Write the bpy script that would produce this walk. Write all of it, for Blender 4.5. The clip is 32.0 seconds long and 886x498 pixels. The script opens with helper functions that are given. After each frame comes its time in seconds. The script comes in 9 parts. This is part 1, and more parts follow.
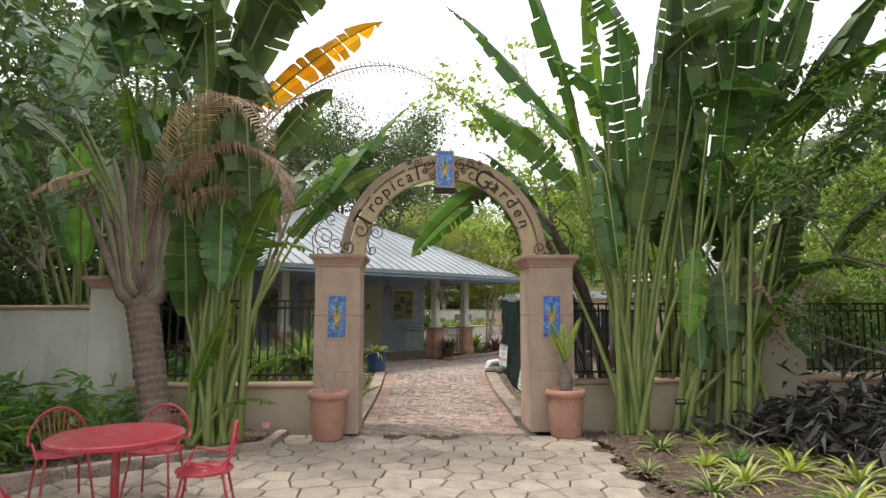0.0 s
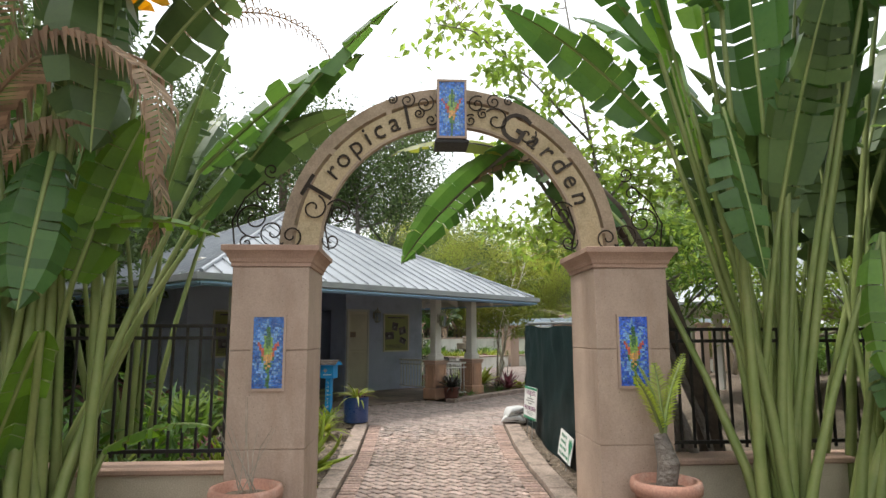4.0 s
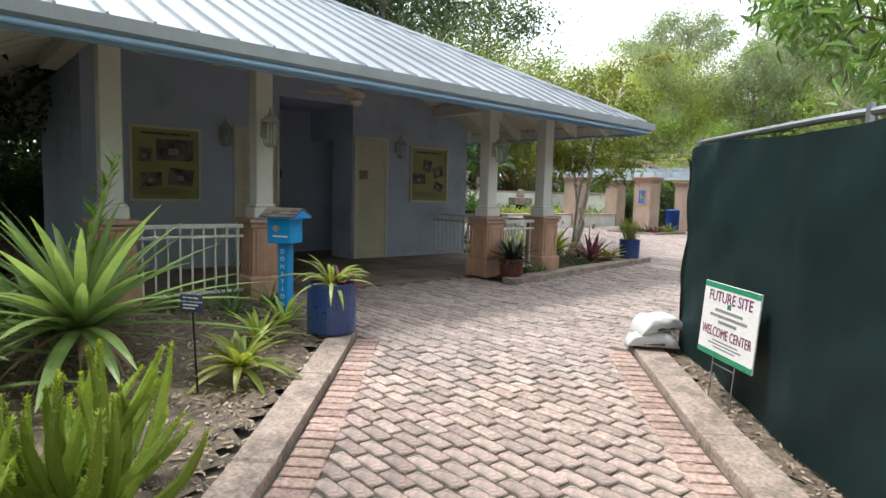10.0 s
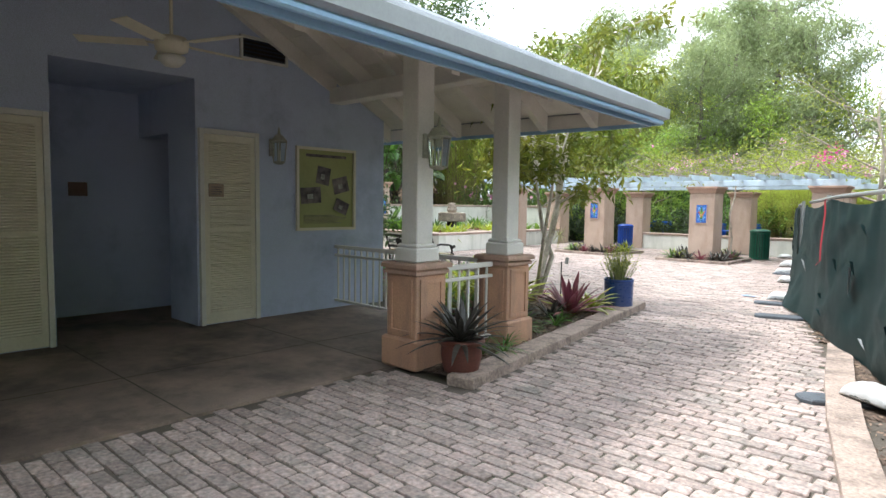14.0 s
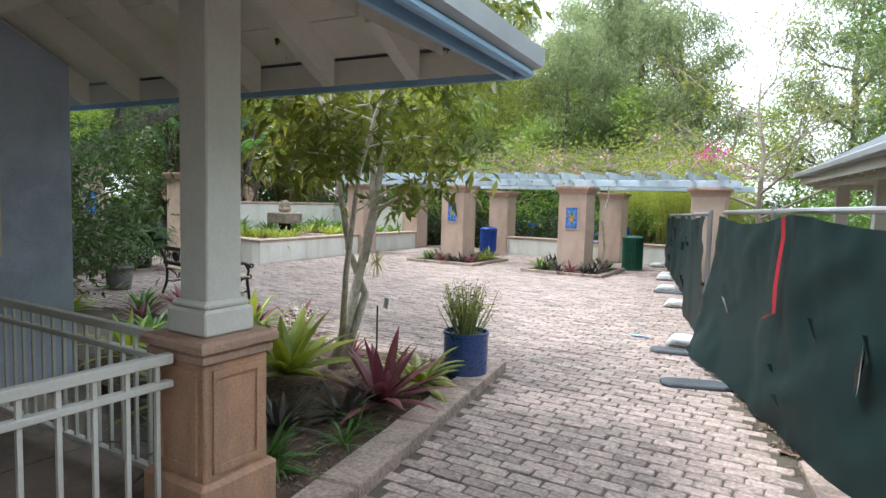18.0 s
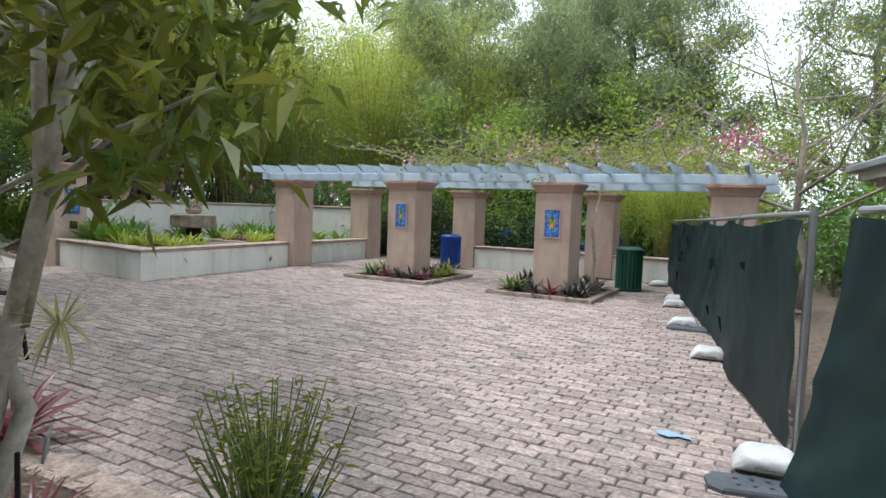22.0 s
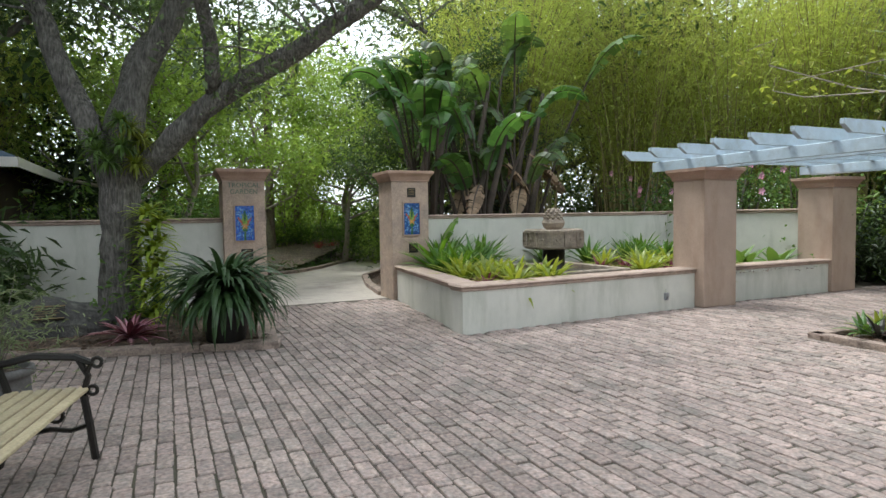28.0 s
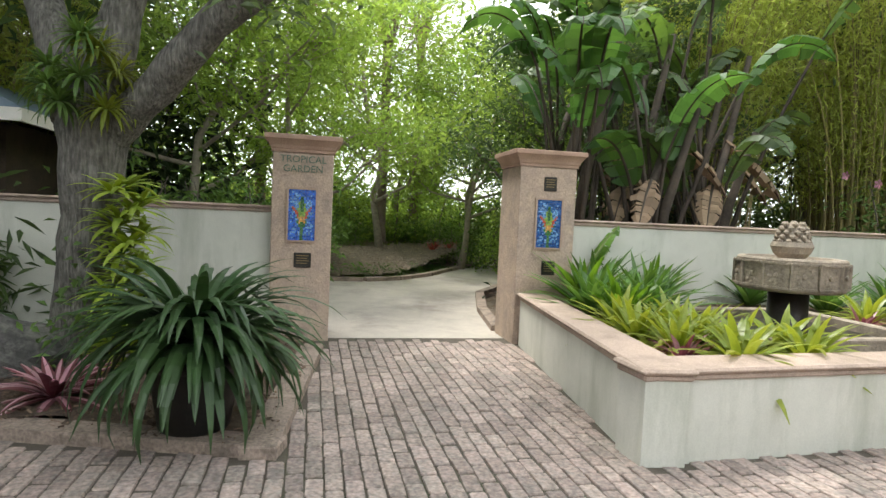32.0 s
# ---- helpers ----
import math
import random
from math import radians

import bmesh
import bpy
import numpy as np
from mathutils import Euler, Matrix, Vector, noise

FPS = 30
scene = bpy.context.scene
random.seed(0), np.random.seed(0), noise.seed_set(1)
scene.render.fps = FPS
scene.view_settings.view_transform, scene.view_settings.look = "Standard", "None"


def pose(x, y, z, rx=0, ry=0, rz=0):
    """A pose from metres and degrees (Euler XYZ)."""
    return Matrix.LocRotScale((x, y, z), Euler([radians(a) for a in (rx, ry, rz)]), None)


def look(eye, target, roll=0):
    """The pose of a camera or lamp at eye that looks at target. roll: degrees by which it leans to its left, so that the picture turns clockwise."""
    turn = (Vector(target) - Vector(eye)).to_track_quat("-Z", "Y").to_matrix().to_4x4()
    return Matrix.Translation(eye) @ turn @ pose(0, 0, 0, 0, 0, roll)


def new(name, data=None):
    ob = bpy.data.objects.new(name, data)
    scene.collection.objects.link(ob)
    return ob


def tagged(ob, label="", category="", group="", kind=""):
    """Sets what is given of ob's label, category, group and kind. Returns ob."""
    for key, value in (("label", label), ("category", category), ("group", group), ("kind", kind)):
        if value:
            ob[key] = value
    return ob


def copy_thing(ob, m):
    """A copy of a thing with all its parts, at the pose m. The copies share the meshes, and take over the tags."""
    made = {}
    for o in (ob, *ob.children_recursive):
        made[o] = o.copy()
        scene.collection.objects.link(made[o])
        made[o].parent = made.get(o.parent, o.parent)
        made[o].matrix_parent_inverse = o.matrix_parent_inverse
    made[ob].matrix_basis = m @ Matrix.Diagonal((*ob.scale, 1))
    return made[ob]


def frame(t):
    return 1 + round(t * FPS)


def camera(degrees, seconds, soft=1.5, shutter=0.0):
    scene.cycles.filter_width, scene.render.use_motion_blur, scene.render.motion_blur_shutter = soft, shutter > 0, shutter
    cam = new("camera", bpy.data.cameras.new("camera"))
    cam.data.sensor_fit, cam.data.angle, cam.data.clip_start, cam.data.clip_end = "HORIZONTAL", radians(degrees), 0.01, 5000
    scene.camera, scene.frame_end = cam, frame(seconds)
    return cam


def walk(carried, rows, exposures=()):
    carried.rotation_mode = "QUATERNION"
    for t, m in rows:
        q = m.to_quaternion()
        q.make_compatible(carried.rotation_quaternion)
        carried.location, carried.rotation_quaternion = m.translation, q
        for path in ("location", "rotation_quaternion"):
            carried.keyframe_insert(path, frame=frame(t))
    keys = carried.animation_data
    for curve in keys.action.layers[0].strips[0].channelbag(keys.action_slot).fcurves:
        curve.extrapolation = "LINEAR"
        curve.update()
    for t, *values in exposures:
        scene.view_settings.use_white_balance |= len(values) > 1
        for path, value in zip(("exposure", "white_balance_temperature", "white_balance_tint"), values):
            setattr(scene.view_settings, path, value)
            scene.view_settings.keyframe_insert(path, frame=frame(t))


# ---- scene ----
cam = camera(72.0, 32.0)
PATH = [
    (0, (1.814, -0.63, 1.47), (0.379, 0.75, 1.661), 0.0),
    (0.5, (1.507, -0.276, 1.492), (0.076, 1.106, 1.701), -0.3),
    (1, (1.157, -0.035, 1.497), (-0.275, 1.342, 1.724), 0.2),
    (1.5, (0.82, 0.278, 1.452), (-0.608, 1.66, 1.688), -0.2),
    (2, (0.49, 0.615, 1.468), (-0.938, 1.995, 1.709), -0.4),
    (2.5, (0.147, 0.831, 1.475), (-1.279, 2.211, 1.723), -0.2),
    (4.5, (-1.068, 2.026, 1.479), (-2.493, 3.399, 1.768), -0.1),
    (5, (-1.422, 2.27, 1.461), (-2.845, 3.644, 1.756), 0.0),
    (5.5, (-1.701, 2.6, 1.459), (-3.117, 3.981, 1.755), -0.1),
    (6, (-2.045, 2.906, 1.429), (-3.458, 4.289, 1.727), -0.2),
    (6.5, (-2.413, 3.187, 1.383), (-3.832, 4.571, 1.642), 0.2),
    (7, (-2.746, 3.55, 1.335), (-4.173, 4.942, 1.499), 0.2),
    (7.5, (-3.125, 3.808, 1.293), (-4.559, 5.2, 1.332), 0.3),
    (8, (-3.457, 4.149, 1.237), (-4.887, 5.544, 1.162), 0.8),
    (8.5, (-3.826, 4.452, 1.184), (-5.269, 5.831, 1.053), 1.5),
    (9, (-4.148, 4.77, 1.233), (-5.613, 6.12, 1.054), 1.6),
    (9.5, (-4.47, 5.132, 1.206), (-5.957, 6.458, 1.027), 1.0),
    (10, (-4.822, 5.414, 1.233), (-6.348, 6.693, 1.047), 1.5),
    (10.5, (-5.152, 5.799, 1.285), (-6.684, 7.069, 1.09), 1.5),
    (11, (-5.561, 6.112, 1.287), (-7.1, 7.375, 1.097), 0.9),
    (11.5, (-5.935, 6.39, 1.313), (-7.481, 7.645, 1.126), 0.7),
    (12, (-6.182, 6.763, 1.386), (-7.726, 8.02, 1.196), 0.7),
    (12.5, (-6.616, 7.013, 1.356), (-8.15, 8.284, 1.178), 0.8),
    (13, (-6.863, 7.347, 1.411), (-8.351, 8.671, 1.23), 1.3),
    (13.5, (-7.313, 7.734, 1.359), (-8.744, 9.123, 1.207), 0.5),
    (14, (-7.607, 8.053, 1.388), (-8.969, 9.51, 1.24), 0.8),
    (14.5, (-7.702, 8.444, 1.451), (-8.947, 10.001, 1.297), 1.2),
    (15, (-7.934, 8.85, 1.427), (-9.136, 10.441, 1.279), 1.2),
    (15.5, (-8.094, 9.24, 1.475), (-9.224, 10.883, 1.321), 1.6),
    (17.5, (-8.808, 10.708, 1.463), (-9.841, 12.414, 1.315), 1.2),
    (18, (-8.937, 11.054, 1.523), (-9.968, 12.761, 1.366), 1.5),
    (18.5, (-9.044, 11.493, 1.477), (-10.085, 13.195, 1.33), 1.4),
    (19, (-9.225, 11.899, 1.517), (-10.284, 13.588, 1.365), 1.6),
    (19.5, (-9.3, 12.316, 1.51), (-10.357, 14.008, 1.361), 1.3),
    (20, (-9.469, 12.696, 1.446), (-10.523, 14.39, 1.308), 1.5),
    (20.5, (-9.591, 13.04, 1.43), (-10.623, 14.748, 1.297), 1.7),
    (21, (-9.709, 13.526, 1.446), (-10.731, 15.24, 1.312), 1.5),
    (21.5, (-9.893, 13.833, 1.412), (-10.899, 15.556, 1.28), 1.9),
    (22, (-10.027, 14.177, 1.42), (-11.006, 15.916, 1.286), 2.0),
    (22.5, (-10.213, 14.545, 1.422), (-11.199, 16.279, 1.284), 2.1),
    (23, (-10.361, 14.928, 1.446), (-11.346, 16.663, 1.305), 2.1),
    (23.5, (-10.411, 15.297, 1.478), (-11.413, 17.023, 1.343), 2.0),
    (24, (-10.718, 15.631, 1.417), (-11.742, 17.345, 1.292), 2.4),
    (24.5, (-10.924, 16.004, 1.4), (-12.0, 17.685, 1.272), 2.0),
    (25, (-11.238, 16.35, 1.44), (-12.508, 17.888, 1.295), 1.7),
    (25.5, (-11.488, 16.627, 1.468), (-12.882, 18.053, 1.315), 1.3),
    (26, (-11.901, 16.888, 1.424), (-13.411, 18.192, 1.276), 0.6),
    (26.5, (-12.32, 17.049, 1.379), (-13.943, 18.211, 1.242), 0.3),
    (28.5, (-13.83, 17.789, 1.32), (-15.695, 18.504, 1.223), -0.9),
    (29, (-14.229, 17.877, 1.33), (-16.129, 18.494, 1.235), -0.4),
    (29.5, (-14.602, 18.065, 1.361), (-16.511, 18.653, 1.254), -0.2),
    (30, (-14.974, 18.142, 1.387), (-16.891, 18.702, 1.274), 0.0),
    (30.5, (-15.334, 18.264, 1.413), (-17.257, 18.803, 1.294), 0.7),
    (31, (-15.73, 18.462, 1.408), (-17.658, 18.977, 1.287), 1.2),
    (31.5, (-16.163, 18.588, 1.374), (-18.108, 19.039, 1.257), 2.3),
    (32, (-16.53, 18.811, 1.342), (-18.482, 19.231, 1.23), 2.6),
]
walk(cam, [(t, look(eye, target, roll)) for t, eye, target, roll in PATH], [(0, .52, 6700, 9), (5, .58, 6500, 8), (6.8, .4, 6400, 8), (8.5, .7, 6250, 8), (12, 1.12, 6100, 8), (14, 1.38, 6000, 7), (15.5, 1.28, 5950, 7),
    (18, 1.05, 5900, 7), (20, .83, 5850, 7), (22, .48, 5850, 7), (24, .3, 5850, 7), (26, .25, 5850, 7), (29, .82, 6250, 5), (32, 1.1, 6500, 5)])

# ---- sky and sun ----
world = bpy.data.worlds.new("overcast_sky")
scene.world = world
world.use_nodes = True
wn, wl = world.node_tree.nodes, world.node_tree.links
wn.clear()
sky = wn.new("ShaderNodeTexSky")
sky.sky_type, sky.sun_disc = "NISHITA", False
sky.sun_elevation, sky.sun_rotation = radians(66), radians(235)
sky.air_density, sky.dust_density, sky.ozone_density = 1.0, 4.0, 1.0
haze = wn.new("ShaderNodeMixRGB")          # thin white cloud over most of the sky
haze.inputs[0].default_value = 0.72
haze.inputs[2].default_value = (13.0, 13.2, 13.6, 1)
wl.new(sky.outputs[0], haze.inputs[1])
bg = wn.new("ShaderNodeBackground")
bg.inputs[1].default_value = 0.12
wl.new(haze.outputs[0], bg.inputs[0])
wo = wn.new("ShaderNodeOutputWorld")
wl.new(bg.outputs[0], wo.inputs[0])
sun = new("sun", bpy.data.lights.new("sun", "SUN"))
sun.data.energy, sun.data.angle, sun.data.color = 2.4, radians(12), (1.0, 0.96, 0.9)
SUN_FROM = (math.cos(radians(66)) * math.sin(radians(235)), math.cos(radians(66)) * math.cos(radians(235)), math.sin(radians(66)))
sun.matrix_world = look((30 * SUN_FROM[0] - 10, 30 * SUN_FROM[1] + 12, 30 * SUN_FROM[2]), (-10, 12, 0))

# ---- materials ----


def mat(name, a, b=None, rough=0.75, scale=2.5, fine=45.0, bump=0.25, metal=0.0, island=0.0, each=0.0, leaf=0.0, stain=None, stain_scale=0.7, spec=0.4, depth=0.01, coat=0.0, streak=0.0, speck=1.0, stretch=1.0, pit=0.0):
    """A surface of two colours mixed by broad noise, with fine grain, relief, and differences from piece to piece."""
    m = bpy.data.materials.new(name)
    m.use_nodes = True
    n, l = m.node_tree.nodes, m.node_tree.links
    n.clear()
    b = b or tuple(c * 0.8 for c in a)
    co = n.new("ShaderNodeTexCoord")
    big = n.new("ShaderNodeTexNoise")
    big.inputs["Scale"].default_value, big.inputs["Detail"].default_value, big.inputs["Roughness"].default_value = scale, 6, 0.65
    l.new(co.outputs["Object"], big.inputs["Vector"])
    small = n.new("ShaderNodeTexNoise")
    small.inputs["Scale"].default_value, small.inputs["Detail"].default_value = fine, 5
    if stretch != 1.0:                       # grain drawn out upwards
        st = n.new("ShaderNodeMapping")
        st.inputs["Scale"].default_value = (1, 1, stretch)
        l.new(co.outputs["Object"], st.inputs["Vector"]), l.new(st.outputs[0], small.inputs["Vector"])
    else:
        l.new(co.outputs["Object"], small.inputs["Vector"])
    ramp = n.new("ShaderNodeValToRGB")
    ramp.color_ramp.elements[0].position, ramp.color_ramp.elements[1].position = 0.36, 0.64
    ramp.color_ramp.elements[0].color, ramp.color_ramp.elements[1].color = (*a, 1), (*b, 1)
    l.new(big.outputs[0], ramp.inputs[0])
    col = ramp.outputs[0]
    if stain:
        s = n.new("ShaderNodeTexNoise")
        s.inputs["Scale"].default_value, s.inputs["Detail"].default_value, s.inputs["Roughness"].default_value = stain_scale, 8, 0.7
        if streak:
            mp = n.new("ShaderNodeMapping")
            mp.inputs["Scale"].default_value = (streak, streak, 0.45)
            l.new(co.outputs["Object"], mp.inputs["Vector"]), l.new(mp.outputs[0], s.inputs["Vector"])
        else:
            l.new(co.outputs["Object"], s.inputs["Vector"])
        r = n.new("ShaderNodeValToRGB")
        r.color_ramp.elements[0].position, r.color_ramp.elements[1].position = 0.5, 0.72
        l.new(s.outputs[0], r.inputs[0])
        mx = n.new("ShaderNodeMixRGB")
        mx.inputs[2].default_value = (*stain, 1)
        l.new(r.outputs[0], mx.inputs[0]), l.new(col, mx.inputs[1])
        col = mx.outputs[0]
    hsv = n.new("ShaderNodeHueSaturation")
    l.new(col, hsv.inputs["Color"])
    grain = n.new("ShaderNodeMapRange")
    grain.inputs["From Min"].default_value, grain.inputs["From Max"].default_value = 0.3, 0.7
    k = speck if bump > 0.15 else 0.3
    grain.inputs["To Min"].default_value, grain.inputs["To Max"].default_value = 1 - 0.18 * k, 1 + 0.14 * k
    l.new(small.outputs[0], grain.inputs["Value"])
    value = grain.outputs[0]
    if pit:                                  # small dark pores
        vo = n.new("ShaderNodeTexVoronoi")
        vo.inputs["Scale"].default_value = pit
        l.new(co.outputs["Object"], vo.inputs["Vector"])
        pr = n.new("ShaderNodeMapRange")
        pr.inputs["From Min"].default_value, pr.inputs["From Max"].default_value = 0.05, 0.15
        pr.inputs["To Min"].default_value, pr.inputs["To Max"].default_value = 0.5, 1.0
        l.new(vo.outputs["Distance"], pr.inputs["Value"])
        pm = n.new("ShaderNodeMath")
        pm.operation = "MULTIPLY"
        l.new(value, pm.inputs[0]), l.new(pr.outputs[0], pm.inputs[1])
        value = pm.outputs[0]
    for on, src in ((island, "g"), (each, "o")):
        if on:
            g = n.new("ShaderNodeNewGeometry") if src == "g" else n.new("ShaderNodeObjectInfo")
            rnd = g.outputs["Random Per Island"] if src == "g" else g.outputs["Random"]
            mr = n.new("ShaderNodeMapRange")
            mr.inputs["To Min"].default_value, mr.inputs["To Max"].default_value = 1 - on, 1 + on
            l.new(rnd, mr.inputs["Value"])
            mu = n.new("ShaderNodeMath")
            mu.operation = "MULTIPLY"
            l.new(value, mu.inputs[0]), l.new(mr.outputs[0], mu.inputs[1])
            value = mu.outputs[0]
            wob = n.new("ShaderNodeMath")
            wob.operation = "MULTIPLY_ADD"
            fr = n.new("ShaderNodeMath")
            fr.operation = "MULTIPLY"
            fr.inputs[1].default_value = 7.31
            l.new(rnd, fr.inputs[0])
            fc = n.new("ShaderNodeMath")
            fc.operation = "FRACT"
            l.new(fr.outputs[0], fc.inputs[0])
            wob.inputs[1].default_value, wob.inputs[2].default_value = 0.05 * on, 0.5 - 0.025 * on
            l.new(fc.outputs[0], wob.inputs[0])
            l.new(wob.outputs[0], hsv.inputs["Hue"])
    l.new(value, hsv.inputs["Value"])
    p = n.new("ShaderNodeBsdfPrincipled")
    l.new(hsv.outputs[0], p.inputs["Base Color"])
    p.inputs["Metallic"].default_value = metal
    p.inputs["Specular IOR Level"].default_value = spec
    if coat:
        p.inputs["Coat Weight"].default_value, p.inputs["Coat Roughness"].default_value = coat, 0.15
    rr = n.new("ShaderNodeMapRange")
    rr.inputs["To Min"].default_value, rr.inputs["To Max"].default_value = max(rough - 0.12, 0.03), min(rough + 0.12, 1)
    l.new(small.outputs[0], rr.inputs["Value"]), l.new(rr.outputs[0], p.inputs["Roughness"])
    if bump:
        bp = n.new("ShaderNodeBump")
        bp.inputs["Strength"].default_value, bp.inputs["Distance"].default_value = bump, depth
        l.new(small.outputs[0], bp.inputs["Height"]), l.new(bp.outputs[0], p.inputs["Normal"])
    out = n.new("ShaderNodeOutputMaterial")
    if leaf:
        t = n.new("ShaderNodeBsdfTranslucent")
        tint = n.new("ShaderNodeHueSaturation")
        tint.inputs["Hue"].default_value, tint.inputs["Saturation"].default_value, tint.inputs["Value"].default_value = 0.48, 1.15, 1.6
        l.new(hsv.outputs[0], tint.inputs["Color"]), l.new(tint.outputs[0], t.inputs["Color"])
        mix = n.new("ShaderNodeMixShader")
        mix.inputs[0].default_value = leaf
        l.new(p.outputs[0], mix.inputs[1]), l.new(t.outputs[0], mix.inputs[2]), l.new(mix.outputs[0], out.inputs[0])
    else:
        l.new(p.outputs[0], out.inputs[0])
    return m


PINK = mat("salmon_stucco", (0.465, 0.35, 0.275), (0.40, 0.30, 0.237), rough=0.85, fine=70, bump=0.25, scale=2.4, stain=(0.345, 0.24, 0.18), stain_scale=1.5, streak=2.0, speck=0.55, pit=32)
PINK_CAP = mat("weathered_cast_stone", (0.36, 0.235, 0.18), (0.46, 0.31, 0.235), rough=0.85, fine=90, bump=0.4, stain=(0.24, 0.18, 0.14))
CORAL = mat("coral_stone", (0.52, 0.40, 0.31), (0.43, 0.33, 0.27), rough=0.9, fine=55, bump=0.9, scale=7, stain=(0.33, 0.27, 0.23), stain_scale=5, pit=30)
TERRA_PAINT = mat("peach_painted_plinth", (0.50, 0.30, 0.19), (0.42, 0.25, 0.165), rough=0.8, fine=80, bump=0.4, stain=(0.28, 0.185, 0.14), stain_scale=2.0, streak=2.5)
GREEN_WALL = mat("pale_green_render", (0.645, 0.635, 0.57), (0.575, 0.57, 0.51), rough=0.85, fine=100, bump=0.14, stain=(0.44, 0.45, 0.38), stain_scale=1.2, streak=2.2)
BLUE_WALL = mat("periwinkle_stucco", (0.51, 0.57, 0.72), (0.47, 0.53, 0.68), rough=0.8, fine=120, bump=0.25, scale=1.2, stain=(0.30, 0.35, 0.48), stain_scale=0.8)
WHITE = mat("white_paint", (0.70, 0.69, 0.64), (0.62, 0.61, 0.57), rough=0.55, fine=60, bump=0.1)
SOFFIT = mat("white_painted_boards", (0.78, 0.75, 0.69), (0.70, 0.67, 0.61), rough=0.7, fine=40, bump=0.12)
CREAM = mat("cream_paint", (0.72, 0.68, 0.55), (0.66, 0.62, 0.50), rough=.55, fine=50, bump=.1)
ROOF = mat("galvanised_roof_sheet", (0.38, 0.40, 0.42), (0.31, 0.33, 0.355), rough=0.42, metal=0.6, fine=25, bump=0.08, scale=1.0, spec=0.5)
GUTTER_BLUE = mat("sky_blue_trim", (0.30, 0.47, 0.68), (0.26, 0.42, 0.62), rough=0.5, fine=50, bump=0.08)
GUTTER = mat("grey_gutter", (0.38, 0.40, 0.42), (0.32, 0.34, 0.36), rough=0.45, metal=0.4, bump=0.08)
CONCRETE = mat("old_concrete", (0.27, 0.205, 0.16), (0.125, 0.098, 0.08), rough=0.7, fine=80, bump=0.3, scale=1.3, stain=(0.04, 0.034, 0.03), stain_scale=1.4)
PATHC = mat("pale_concrete_path", (0.52, 0.465, 0.41), (0.44, 0.395, 0.35), rough=0.88, fine=90, bump=0.4, stain=(0.27, 0.23, 0.21))
BRICK = mat("worn_clay_brick", (0.405, 0.31, 0.27), (0.265, 0.225, 0.205), rough=0.88, fine=38, bump=0.9, scale=16, island=0.22, stain=(0.20, 0.185, 0.165), stain_scale=1.9, speck=2.1)
BRICK_EACH = mat("worn_red_brick_loose", (0.435, 0.32, 0.272), (0.29, 0.228, 0.20), rough=0.88, fine=38, bump=0.9, scale=16, each=0.22, stain=(0.20, 0.185, 0.165), stain_scale=7, speck=2.1)
BRICK_RED = mat("worn_red_brick", (0.435, 0.32, 0.272), (0.29, 0.228, 0.20), rough=0.88, fine=38, bump=0.9, scale=16, island=0.22, stain=(0.22, 0.19, 0.165), stain_scale=1.9, speck=2.1)
BRICK_EDGE = mat("soldier_brick", (0.43, 0.295, 0.243), (0.30, 0.215, 0.182), rough=0.88, fine=38, bump=0.9, scale=16, island=0.2, stain=(0.24, 0.18, 0.15), stain_scale=1.9, speck=2.1)
SAND = mat("joint_sand", (0.115, 0.095, 0.075), (0.07, 0.06, 0.047), rough=0.95, fine=120, bump=0.5, stain=(0.05, 0.062, 0.03))
KERB = mat("brushed_kerb", (0.38, 0.295, 0.245), (0.26, 0.205, 0.17), rough=0.9, fine=45, bump=0.8, stain=(0.13, 0.105, 0.09), stain_scale=3.0, scale=6, speck=1.8)
FLAG = mat("stamped_flagstone", (0.37, 0.31, 0.255), (0.29, 0.245, 0.205), rough=0.75, fine=50, bump=0.5, scale=4, island=0.13, stain=(0.20, 0.17, 0.15))
FLAG_EACH = mat("stamped_flagstone_piece", (0.37, 0.31, 0.255), (0.29, 0.245, 0.205), rough=0.75, fine=50, bump=0.5, scale=4, each=0.13, stain=(0.20, 0.17, 0.15), stain_scale=2)
MULCH = mat("leaf_mulch", (0.28, 0.22, 0.165), (0.13, 0.10, 0.078), rough=0.95, scale=14, fine=110, bump=1.0, depth=0.03, stain=(0.24, 0.18, 0.125), stain_scale=6)
BARK_MULCH = mat("dark_bark_mulch", (0.17, 0.118, 0.085), (0.085, 0.062, 0.048), rough=0.95, scale=14, fine=110, bump=1.0, depth=0.03, stain=(0.23, 0.165, 0.12), stain_scale=6)
CHIP_DARK = mat("dark_bark_chip", (0.25, 0.17, 0.12), (0.12, 0.085, 0.062), rough=0.95, scale=30, fine=200, bump=0.4, island=0.5)
CHIP = mat("bark_chip", (0.42, 0.335, 0.25), (0.22, 0.165, 0.12), rough=0.95, scale=30, fine=200, bump=0.4, island=0.5)
FABRIC = mat("dark_green_windscreen", (0.011, 0.028, 0.028), (0.008, 0.020, 0.021), rough=0.55, fine=260, bump=0.25, scale=1.2, spec=0.15)
STEEL = mat("galvanised_steel", (0.42, 0.43, 0.44), (0.34, 0.35, 0.36), rough=0.4, metal=0.85, bump=0.08)
IRON = mat("black_iron", (0.018, 0.018, 0.018), (0.03, 0.026, 0.022), rough=0.5, metal=0.4, bump=0.2)
BRONZE_IRON = mat("dark_brown_iron", (0.03, 0.022, 0.016), (0.045, 0.034, 0.024), rough=0.55, metal=0.5, bump=0.2)
